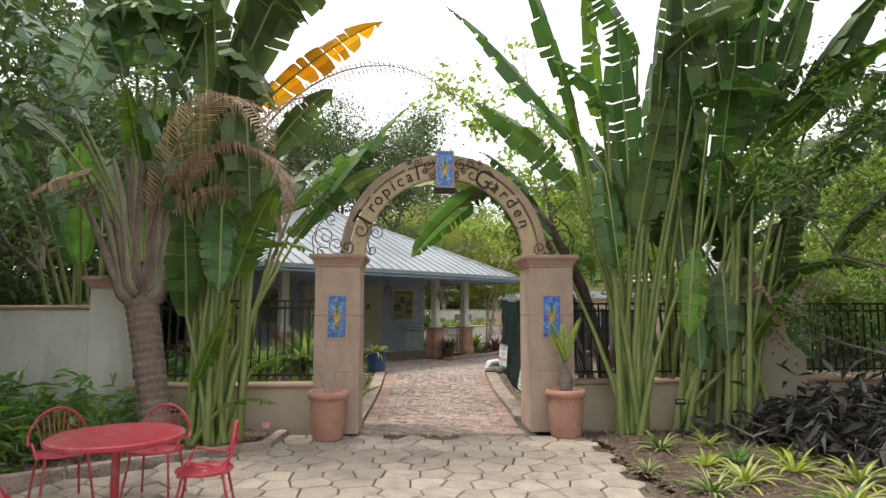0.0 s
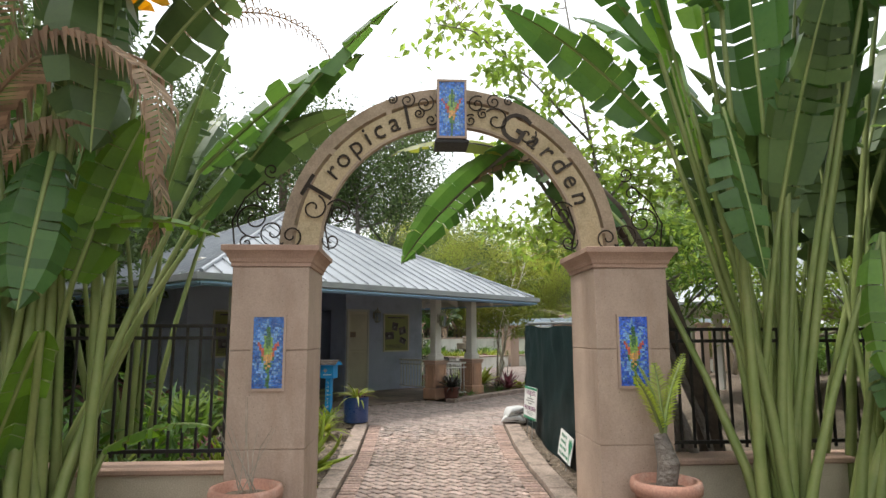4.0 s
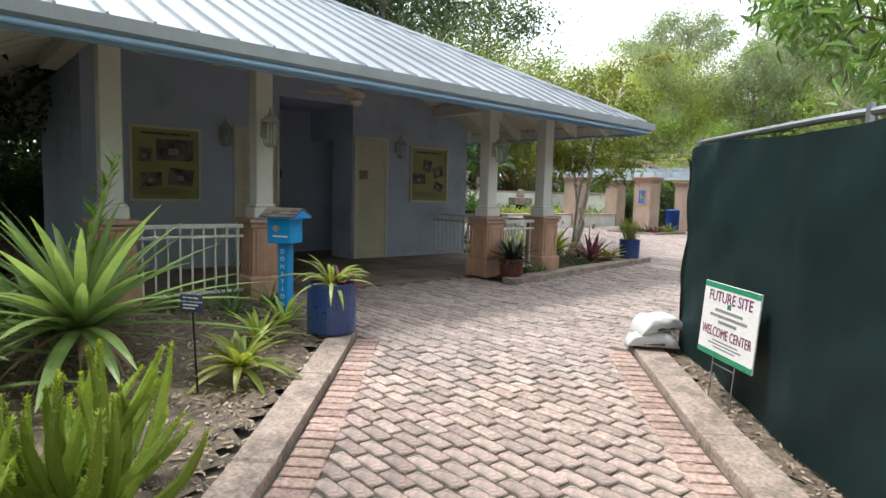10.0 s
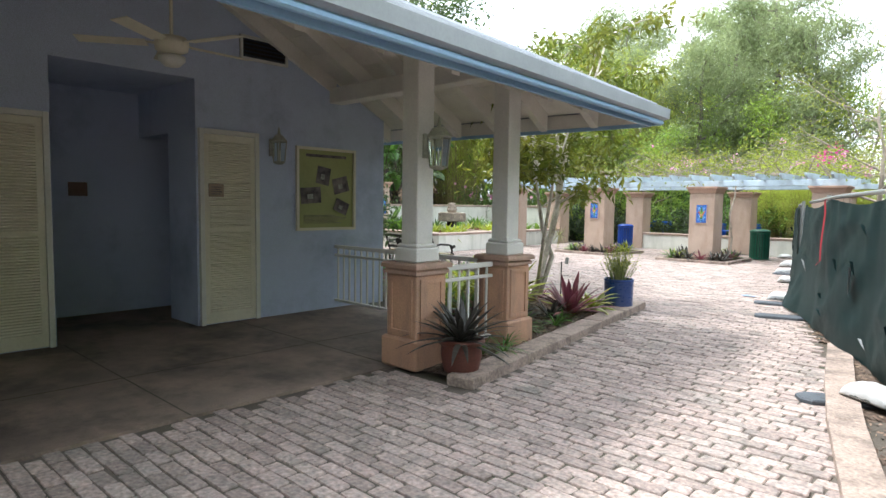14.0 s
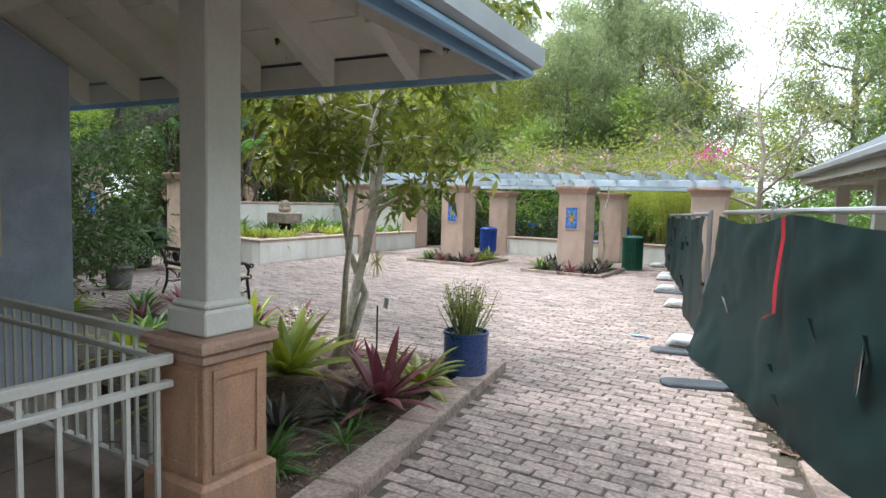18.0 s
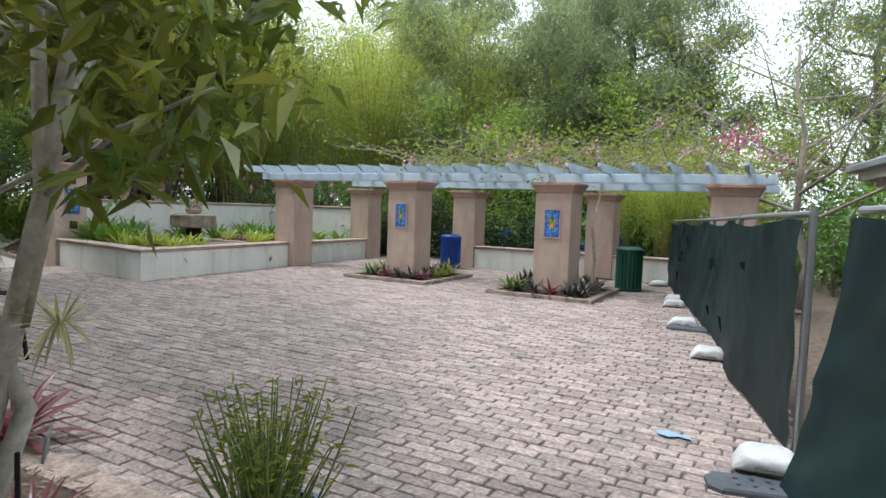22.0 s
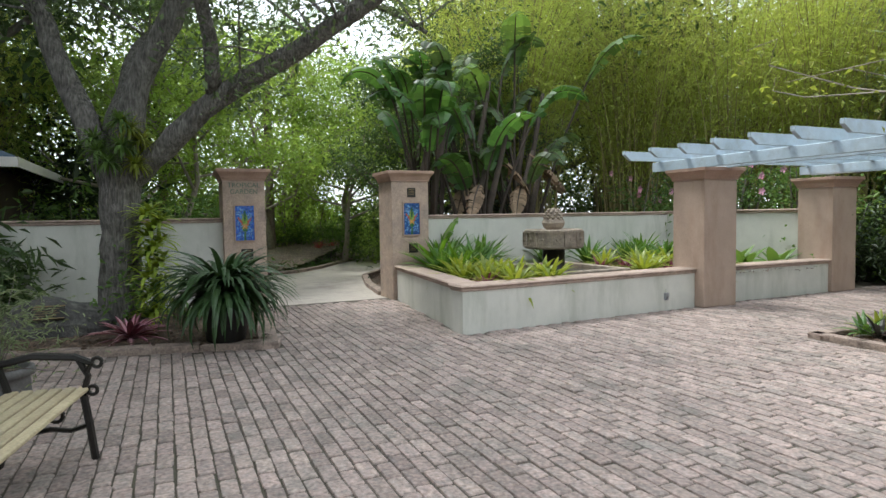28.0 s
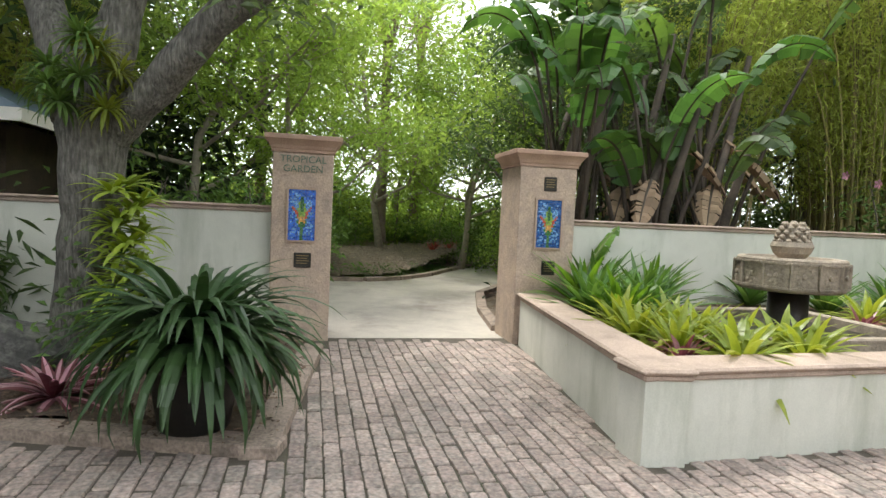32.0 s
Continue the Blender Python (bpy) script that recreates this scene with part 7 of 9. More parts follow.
# low planting
for k, (u, v, s) in enumerate(((2.66, -1.0, .9), (3.3, -.8, .85), (3.0, -2.4, 1.1), (2.55, -2.75, .95), (4.1, -2.4, 1.1), (3.6, -3.1, 1.1), (2.2, -2.0, .6), (4.6, -3.0, 1.1), (3.9, -1.4, .7), (3.3, -1.6, .95), (2.9, -1.75, .8), (3.7, -2.0, 1.0), (3.3, -3.4, 1.1), (4.3, -3.6, 1.1))):
    bromeliad("spider_lily", at_gate(u, v), 24, .48 * s, .042 * s, LEAF_LIME if k % 3 else LEAF_BLADE, "tuft of cream-striped strap leaves in the gate bed", 50 + k, .35, 1.35, 1.3, LEAF_CREAM if k < 7 else None, "gate bed plants")
for k, (u, v) in enumerate(((4.2, -.6), (4.9, -.9), (4.6, -1.6), (5.4, -1.5), (5.0, -2.3), (5.7, -.6))):
    bromeliad("dark_strap_plant", at_gate(u, v), 26, .75, .06, LEAF_BLACK, "dark purplish strap-leaved plant", 70 + k, .25, 1.3, .9, None, "gate bed plants")
for k, (u, v, m) in enumerate(((-4.9, -.5, LEAF_BLADE), (-5.4, -1.0, LEAF_DARK), (-4.6, -1.1, LEAF_BLADE), (-5.9, -1.5, LEAF_LIME), (-5.2, -1.9, LEAF_BLADE), (-6.2, -.6, LEAF_MID), (-5.6, -2.6, LEAF_BLADE), (-3.6, -.9, LEAF_BLADE), (-4.2, -.8, LEAF_DARK))):
    bromeliad("fern_like_plant", at_gate(u, v), 26, .55, .045, m, "tufted green plant in the palm bed", 90 + k, .2, 1.35, 1.2, None, "palm bed plants")
for k, (u, v, m, L) in enumerate(((-3.0, .8, LEAF_BLADE, .8), (-3.5, 1.2, LEAF_LIME, .9), (-3.9, 1.0, LEAF_BLADE, .9), (-3.3, 2.2, LEAF_BLADE, .9), (-3.8, 2.3, LEAF_LIME, .9), (-4.4, 2.8, LEAF_BLADE, 1.1), (-3.4, 3.4, LEAF_MID, 1.1), (-4.8, 1.8, LEAF_MID, 1.0))):
    bromeliad("ginger_clump", at_gate(u, v), 22, L, .085, m, "clump of broad upright green leaves behind the fence", 120 + k, .5, 1.45, .7, None, "bed behind the fence")

r = random.Random(77)
lowp = thicket(61, 1.5, 1.2, .62, 520, .30, .075, LEAF_BLACK, "low mass of dark purplish broad leaves", "dark_groundcover", "groundcover", "gate bed groundcover")
scatter(lowp, [(*xy_of(u, v), r.uniform(0, 360), s) for u, v, s in ((4.9, -1.2, 1.0), (5.6, -2.0, 1.2), (4.5, -.5, .9), (5.8, -.7, 1.2), (6.2, -3.0, 1.2))])
lowg = thicket(62, 1.5, 1.2, .5, 520, .26, .05, LEAF_BLADE, "low mass of narrow green leaves", "green_groundcover", "groundcover", "gate bed groundcover")
scatter(lowg, [(*xy_of(u, v), r.uniform(0, 360), s) for u, v, s in ((-5.3, -.9, 1.2), (-5.9, -1.7, 1.3), (-4.7, -.4, 1.1), (-5.2, -2.2, 1.1), (-6.4, -.5, 1.4), (-4.4, -1.1, .8), (-3.9, 1.3, 1.2), (-4.6, 3.0, 1.4))])
lowf = thicket(63, 1.2, 1.0, .6, 420, .24, .07, LEAF_BRIGHT, "bright green leafy groundcover", "leafy_groundcover", "groundcover", "gate bed groundcover")
scatter(lowf, [(*xy_of(u, v), r.uniform(0, 360), s) for u, v, s in ((-5.0, -1.7, 1.0), (-6.0, -2.5, 1.3), (-4.9, -.1, 1.0), (-3.9, 2.0, 1.0), (-6.5, -1.4, 1.2))])

TERRACOTTA = mat("pink_terracotta", (0.42, 0.215, 0.155), (0.36, 0.19, 0.14), rough=.85, fine=60, bump=.3, stain=(0.46, 0.32, 0.26), stain_scale=4)


def clay_pot(name, m, r, h, material, label, group=""):
    ob = thing(name, m, label, "plant pot", group)
    part("pot", Geo().lathe([(r * .78, 0), (r * .82, .02), (r * .95, h * .5), (r * .93, h * .8), (r * .94, h * .84), (r * 1.07, h * .86), (r * 1.1, h * .93), (r * 1.05, h), (r * .92, h), (r * .9, h * .9), (r * .7, h * .88)], 28), material, ob, smooth=True)
    part("soil", Geo().lathe([(r * .9, h * .885), (r * .5, h * .91), (.01, h * .915)], 20), MULCH, ob)
    return ob


for u in (-1.56, 1.60):
    clay_pot("terracotta_pot", ARCHWAY @ Matrix.Translation((u, -.27, -.24)), .245, .62, TERRACOTTA, "ribbed pink terracotta pot at the foot of a gate pillar", "gate pots")
r = random.Random(4)
tw = thing("dry_twigs", ARCHWAY @ Matrix.Translation((-1.56, -.27, .3)), "bare dry twigs in the terracotta pot", "plant")
for k in range(9):
    a = r.uniform(0, 6.28)
    part("twig", Geo().tube([(r.gauss(0, .04), r.gauss(0, .04), 0), (math.cos(a) * .12, math.sin(a) * .12, r.uniform(.25, .4)), (math.cos(a) * .22, math.sin(a) * .22, r.uniform(.45, .75))], [.006, .004, .002], 4), BARK_PALE, tw)
tw = thing("climbing_cactus", ARCHWAY @ Matrix.Translation((1.60, -.27, .3)), "gnarled stem with yellow-green ferny shoots in the terracotta pot", "plant")
part("stem", Geo().tube([(0, 0, 0), (.03, 0, .2), (-.02, .02, .42)], [.075, .085, .05], 10), BARK, tw)
gl, gr = Geo(), Geo()
for k, (az, ri) in enumerate(((3.0, 1.35), (2.5, 1.45), (.2, 1.4), (1.5, 1.5), (.6, 1.25), (3.6, 1.2))):
    frond(gl, gr, (0, 0, .4), az, ri, r.uniform(.5, .75), r, .5, .10, 26, .2, .014)
part("shoot", gl, LEAF_FERN, tw)["kind"] = "stuff"
part("shoot_rib", gr, PETIOLE, tw)["kind"] = "stuff"

# plant labels on stakes
for u, v, z in ((-3.35, -.75, .16), (3.15, -.35, .22)):
    lb = thing("plant_label", at_gate(u, v), "small black plant label on a stake", "label", "plant labels")
    part("stake", Geo().tube([(0, 0, 0), (0, .02, z + .24)], .006, 5), IRON, lb)
    part("plate", Geo().box((0, 0, z + .26), (.14, .008, .075), 0, .003), BLACKP, lb)
    part("text_line", box_of(-.05, .05, -.0062, -.0045, z + .265, z + .275), WHITE, lb)
fl = thing("marker_flag", at_gate(-2.35, -.35), "small bright pink marker flag on a wire", "flag")
part("wire", Geo().tube([(0, 0, 0), (0, 0, .2)], .003, 4), STEEL, fl)
part("flag", Geo().add([(0, 0, .12), (.1, .02, .13), (.1, .01, .2), (0, 0, .2)], [(0, 1, 2, 3)]), PINKF, fl)

RED = mat("scuffed_red_paint", (0.40, 0.035, 0.055), (0.34, 0.028, 0.045), rough=.4, scale=5, fine=40, bump=.1, stain=(0.44, 0.20, 0.19), stain_scale=5, spec=.5)
tb = thing("round_table", at_gate(-2.42, -3.75), "round red metal patio table with worn paint", "table")
part("tabletop", Geo().lathe([(.05, .69), (.475, .69), (.49, .70), (.49, .725), (.47, .735), (.1, .735)], 40), RED, tb)
part("pedestal", Geo().tube([(0, 0, .03), (0, 0, .70)], .032, 12), RED, tb)
part("base", Geo().lathe([(.26, 0), (.26, .02), (.06, .05), (.035, .12)], 24), RED, tb)


def wire_chair(u, v, turn):
    ob = thing("wire_chair", at_gate(u, v) @ Matrix.Rotation(radians(turn), 4, "Z"), "red wire patio chair with a rounded back", "chair", "red patio chairs")
    seat = [(.22 * math.cos(a), .21 * math.sin(a), .44) for a in [i * math.pi / 12 for i in range(24)]]
    part("seat_frame", Geo().tube(seat + seat[:1], .011, 6), RED, ob)
    part("seat", Geo().lathe([(.205, .437), (.12, .428), (.02, .425)], 24, close=False), RED, ob)
    hoop = [(.25 * math.cos(a), .02 - .02 * math.sin(a) + (-.23 if .3 < math.sin(a) else -.23 * max(math.sin(a), 0) / .3) , .44 + .36 * max(math.sin(a), 0)) for a in [i * math.pi / 16 for i in range(17)]]
    part("back_hoop", Geo().tube([(.22, .16, .44)] + [(.255, .10, .56)] + hoop[1:-1] + [(-.255, .10, .56), (-.22, .16, .44)], .012, 6), RED, ob)
    for k in range(9):
        x = -.17 + k * .0425
        zt = .44 + .34 * math.sqrt(max(1 - (x / .25) ** 2, 0))
        part("back_wire", Geo().tube([(x * .7, -.17, .44), (x, -.21, zt)], .0045, 5), RED, ob)
    for sx in (-1, 1):
        part("leg", Geo().tube([(sx * .16, .14, .44), (sx * .21, .22, 0)], .011, 6), RED, ob)
        part("leg", Geo().tube([(sx * .16, -.15, .44), (sx * .20, -.24, 0)], .011, 6), RED, ob)
    return ob


wire_chair(-1.78, -3.62, 105)
wire_chair(-2.5, -2.95, 185)
wire_chair(-3.25, -3.1, 225)
wire_chair(-2.95, -4.5, 320)

# ---- along the path ----
BLUEPOT = mat("cobalt_glaze", (0.016, 0.050, 0.18), (0.012, 0.038, 0.14), rough=.3, scale=4, fine=40, bump=.08, spec=.5, coat=.3, stain=(0.05, 0.08, 0.17))
CYAN = mat("bright_blue_paint", (0.015, 0.27, 0.62), (0.012, 0.23, 0.56), rough=.45, bump=.08)
SHINGLE = mat("weathered_shingle", (0.20, 0.16, 0.13), (0.13, 0.105, 0.09), rough=.9, bump=.5, each=.3)


def drum_pot(m, r, h, label):
    ob = thing("blue_planter", m, label, "plant pot", "blue planters")
    part("pot", Geo().lathe([(r * .94, 0), (r * .98, .015), (r, h * .9), (r * 1.035, h * .92), (r * 1.035, h), (r * .93, h), (r * .92, h * .9)], 36, close=False).lathe([(.01, .002), (r * .94, .0)], 36, close=False), BLUEPOT, ob, smooth=False)
    part("soil", Geo().lathe([(r * .925, h * .9), (.01, h * .93)], 24, close=False), MULCH, ob)
    return ob


px, py = -9.25, 7.93
drum_pot((px, py, lift(px, py) + .055), .205, .41, "round cobalt-blue planter standing on the kerb")
bromeliad("striped_bromeliad", (px, py, .44), 26, .48, .045, LEAF_LIME, "cream-striped bromeliad in the blue planter", 201, .3, 1.35, 1.6, LEAF_CREAM)
bromeliad("striped_bromeliad", (px + .06, py + .05, .43), 12, .30, .04, LEAF_WINE, "reddish bromeliad in the blue planter", 202, .5, 1.3, 1.0)

box = thing("donation_box", pose(-9.965, 7.86, .02, 0, 0, 32), "bright blue wooden donation box on a post with a shingled roof", "donation box")
part("post", Geo().box((0, 0, .36), (.10, .10, .72), 0, .006), CYAN, box)
part("box_body", Geo().box((0, -.01, .84), (.24, .20, .24), 0, .006), CYAN, box)
for s in (-1, 1):
    R = Matrix.Translation((0, 0, 1.015)) @ Matrix.Rotation(radians(-24 * s), 4, "X")
    for k in range(3):
        for j in range(4):
            part("shingle", Geo().box((-.135 + j * .09, s * (.035 + k * .05), .008 + .006 * (2 - k)), (.086, .062, .010), 0, .002).moved(R), SHINGLE, box)
part("roof_board", Geo().add([(-.18, -.16, .945), (.18, -.16, .945), (.18, 0, 1.015), (-.18, 0, 1.015), (-.18, .16, .945), (.18, .16, .945)], [(0, 1, 2, 3), (3, 2, 5, 4), (0, 3, 4), (1, 5, 2)]), CYAN, box)
part("slot", Geo().box((-.122, -.01, .88), (.006, .10, .014)), IRON, box)
for i, ch in enumerate("DONATIONS"):
    me = lettering(ch, .055, .002)
    me.materials.append(WHITE)
    part("letter", me, WHITE, box, "white letter " + ch, m=Matrix.Translation((0, -.0525, .64 - i * .068)) @ Matrix.Rotation(radians(90), 4, "X"))
emb = Geo()
for k in range(7):
    a = radians(35 + k * 18)
    emb.add([(-.03, -.1125, .82), (-.03 + .05 * math.cos(a) - .006, -.1125, .82 + .06 * math.sin(a)), (-.03 + .05 * math.cos(a) + .006, -.1125, .82 + .06 * math.sin(a))], [(0, 2, 1)])
part("emblem", emb, PETAL_O, box, "painted orange flower emblem")
part("emblem_line", box_of(-.06, .09, -.113, -.1115, .775, .79), WHITE, box)

# planting in the bed on the building side
LEAF_GREYBLADE = leafmat("grey_green_strap_leaf", (0.12, 0.20, 0.065), (0.225, 0.31, 0.10), leaf=.35, rough=.35, island=.35)
gb_ = bromeliad("giant_bromeliad", (-9.3, 6.12, .30), 62, 1.18, .098, LEAF_GREYBLADE, "large grey-green bromeliad with a tall flower spike", 211, .05, 1.35, .62)
part("dry_leaf", rosette(Geo(), (0, 0, 0), 16, .62, .05, random.Random(5), -.6, .1, .9), LEAF_DEAD, gb_, "dry tan leaves hanging at the base")["kind"] = "stuff"
sp = thing("bromeliad_flower_spike", (-9.45, 6.15, .35), "leafy pale green flower spike of the large bromeliad", "plant")
part("stalk", Geo().tube([(0, 0, 0), (.02, .06, .5), (-.03, .25, 1.08)], [.03, .022, .012], 8), PETIOLE, sp)
gs = Geo()
rs = random.Random(8)
for k in range(34):
    t = .12 + .88 * k / 34
    blade(gs, (arc(.0, -.03, t), .25 * t ** 1.6, 1.08 * t), 2.4 * k, arc(.3, .1, t), arc(.05, .028, t), 1.0, .5, 4)
part("bract", gs, LEAF_BRIGHT, sp)["kind"] = "stuff"
bromeliad("giant_bromeliad", (-9.9, 6.0, .14), 50, 1.0, .085, LEAF_GREYBLADE, "large green bromeliad beside the railing", 212, .12, 1.25, .5)
bromeliad("giant_bromeliad", (-9.6, 5.2, .2), 48, 1.05, .09, LEAF_GREYBLADE, "large green bromeliad in the path bed", 213, .12, 1.25, .5)
bromeliad("golden_bromeliad", (-8.65, 6.92, .06), 34, .46, .062, LEAF_YELLOW, "golden-green bromeliad with red-tinged leaves", 214, .15, 1.3, 1.1, None)
bromeliad("golden_bromeliad", (-9.35, 7.35, .06), 20, .42, .05, LEAF_LIME, "lime bromeliad beside the donation box", 215, .3, 1.35, .9)
bromeliad("golden_bromeliad", (-9.75, 7.75, .06), 18, .42, .045, LEAF_LIME, "lime bromeliad beside the donation box", 216, .4, 1.4, .8)
for k, (x, y) in enumerate(((-10.7, 7.6), (-10.9, 7.2), (-10.6, 8.0), (-10.3, 7.5))):
    bromeliad("grassy_plant", (x, y, .05), 26, .42, .022, LEAF_BLADE, "dark green grassy plant by the plinth", 220 + k, .3, 1.4, 1.3)
for k, (x, y) in enumerate(((-8.5, 5.15), (-8.1, 4.85), (-8.9, 4.9), (-8.0, 5.25), (-7.75, 4.95))):
    bromeliad("pink_bromeliad", (x, y, .05), 20, .32, .05, LEAF_WINE, "wine-red bromeliad among the ferns", 230 + k, .3, 1.3, .9)
for k, (u, v, L, n) in enumerate(((-1.78, 2.52, .66, 36), (-2.0, 2.75, .6, 24), (-1.95, 1.72, .7, 38), (-2.25, 1.55, .62, 28), (-1.75, 1.35, .62, 28), (-2.05, 1.05, .56, 24), (-1.75, .85, .5, 20))):
    x, y = xy_of(u, v)
    foxtail((x, y, lift(x, y) + .03), n, L, 240 + k)
for k, (x, y, s) in enumerate(((-11.9, 5.4, 1.0), (-12.6, 5.0, 1.2), (-12.2, 5.9, .9), (-13.2, 5.7, 1.1))):
    bromeliad("ti_plant", (x, y, .35 * s), 26, .55 * s, .10, LEAF_WINE, "dark magenta ti plant at the corner of the building", 260 + k, .0, 1.3, .8)

lab = thing("plant_label", pose(-8.56, 6.59, .0, 0, 0, 35), "small blue plant label on a leaning stake", "label", "plant labels")
part("stake", Geo().tube([(.03, 0, -.02), (0, 0, .50)], .007, 5), IRON, lab)
part("plate", Geo().box((0, -.01, .53), (.15, .008, .11), 0, .003), mat("navy_label", (.03, .05, .12), rough=.4), lab)
for tx, z_, sz in (("For Your Safety", .563, .017), ("DO NOT TOUCH PLANTS", .538, .0135)):
    me = lettering(tx, sz, .002)
    me.materials.append(WHITE)
    part("text_line", me, WHITE, lab, m=Matrix.Translation((0, -.0145, z_)) @ Matrix.Rotation(radians(90), 4, "X"))
for k in range(2):
    part("text_line", box_of(-.055, .05 - .02 * k, -.0165, -.0145, .515 - k * .02, .523 - k * .02), WHITE, lab)

# signs along the fence
PAPER = mat("white_sign_board", (0.72, 0.72, 0.70), (0.68, 0.68, 0.66), rough=.5, bump=.03)
GREENINK = mat("green_ink", (0.03, 0.26, 0.13), rough=.5)
PLUM = mat("plum_ink", (0.20, 0.04, 0.14), rough=.5)
GREYINK = mat("grey_ink", (0.25, 0.26, 0.26), rough=.5)


def words(parent, text, size, x, z, material, squeeze=1.0):
    me = lettering(text, size, .0008)
    me.materials.append(material)
    part("lettering", me, material, parent, m=Matrix.Translation((x, -.0075, z)) @ Matrix.Rotation(radians(90), 4, "X") @ Matrix.Diagonal((squeeze, 1, 1, 1)))


sg = thing("site_sign", GATE @ Matrix.Translation((1.19, 4.19, .483)) @ Matrix.Rotation(radians(-80), 4, "Z") @ Matrix.Rotation(radians(-4), 4, "X"), "white yard sign announcing a future welcome center", "sign")
part("board", Geo().box((0, 0, 0), (.60, .010, .46), 0, .002), PAPER, sg)
part("band", box_of(-.3, .3, -.0065, -.0052, .195, .228), GREENINK, sg), part("band", box_of(-.3, .3, -.0065, -.0052, -.228, -.195), GREENINK, sg)
words(sg, "FUTURE SITE", .095, 0, .145, PLUM, .88)
words(sg, "WELCOME CENTER", .085, 0, -.075, PLUM, .72)
for z, w in ((.055, .15), (.02, .2), (-.015, .1), (-.13, .14), (-.15, .18), (-.17, .12)):
    part("text_line", box_of(-w, w, -.0065, -.0052, z, z + (.018 if z > -.1 else .008)), GREYINK, sg)
part("emblem", box_of(-.02, .02, -.0065, -.0052, .085, .115), GREENINK, sg)
for s in (-.12, .12):
    part("stake", Geo().tube([(s, .006, -.52), (s, .006, 0)], .004, 5), STEEL, sg)
part("cross_wire", Geo().tube([(-.12, .006, -.27), (.12, .006, -.27)], .003, 5), STEEL, sg)

sg = thing("apology_sign", GATE @ Matrix.Translation((1.40, 2.54, .15)) @ Matrix.Rotation(radians(-82), 4, "Z") @ Matrix.Rotation(radians(-8), 4, "X") @ Matrix.Rotation(radians(7), 4, "Y") @ Matrix.Diagonal((.84, 1, .9, 1)), "white yard sign asking to excuse the garden's appearance", "sign")
part("board", Geo().box((0, 0, 0), (.58, .010, .35), 0, .002), PAPER, sg)
for i, tx in enumerate(("EXCUSE OUR", "APPEARANCE", "WHILE WE HELP", "OUR GARDENS MEND")):
    words(sg, tx, .056, -.09 if i < 3 else -.03, .115 - i * .078, GREENINK, .72)
plant = Geo()
for k in range(7):
    a = radians(50 + k * 13)
    plant.add([(.2, -.0066, -.10), (.2 + .11 * math.cos(a) - .012, -.0066, -.02 + .12 * math.sin(a)), (.2 + .13 * math.cos(a), -.0066, 0 + .16 * math.sin(a)), (.2 + .11 * math.cos(a) + .012, -.0066, -.02 + .12 * math.sin(a))], [(0, 3, 2, 1)])
plant.add([(.19, -.0066, -.17), (.21, -.0066, -.17), (.215, -.0066, -.08), (.185, -.0066, -.08)], [(0, 1, 2, 3)])
part("plant_drawing", plant, GREENINK, sg, "green plant drawing")
for s in (-.12, .12):
    part("stake", Geo().tube([(s, .006, -.36), (s, .006, 0)], .004, 5), STEEL, sg)

PLASTIC = mat("white_sandbag_plastic", (0.58, 0.585, 0.58), (0.48, 0.485, 0.48), rough=.42, scale=4, bump=.15, spec=.5)
BAGINK = mat("dark_bag_print", (0.07, 0.07, 0.06), rough=.5)


def sandbag(m, L, W, H, seed, label="white plastic sandbag weighing down the fence"):
    """A slumped filled bag with pinched ends."""
    ob = thing("sandbag", m, label, "sandbag", "sandbags")
    g, nu, nv = Geo(), 28, 18
    vs = []
    for j in range(nv + 1):
        for i in range(nu):
            a = 2 * math.pi * i / nu
            t = j / nv * 2 - 1
            w = W / 2 * (1 - .25 * abs(t) ** 4)
            h = H * max(1 - abs(t) ** 5, .10)
            n = 1 + .10 * noise.noise((math.cos(a) * 1.6, math.sin(a) * 1.6, t * 2.2 + seed)) + .07 * noise.noise((math.cos(a) * 4.5, math.sin(a) * 4.5, t * 6 + seed))
            s = math.copysign(abs(math.sin(a)) ** .6, math.sin(a))
            vs.append((t * L / 2, w * math.copysign(abs(math.cos(a)) ** .55, math.cos(a)) * n, (h * .5 * (s + 1) * n if s > 0 else h * .5 * (max(s, -.9) + 1)) + .004))
    fs = [(j * nu + i, j * nu + (i + 1) % nu, (j + 1) * nu + (i + 1) % nu, (j + 1) * nu + i) for j in range(nv) for i in range(nu)]
    part("bag", g.add(vs, fs + [tuple(range(nu - 1, -1, -1)), tuple(range(nv * nu, nv * nu + nu))]), PLASTIC, ob, smooth=True)
    part("print", Geo().add([(-L * .2, -W * .515, H * .28), (L * .2, -W * .515, H * .28), (L * .2, -W * .44, H * .62), (-L * .2, -W * .44, H * .62)], [(0, 1, 2, 3)]), BAGINK, ob)
    return ob


sandbag(pose(-7.42, 9.80, .05, 0, 0, 40), .40, .29, .13, 1)
sandbag(pose(-7.40, 9.84, .17, 0, -6, 62), .38, .28, .13, 2)

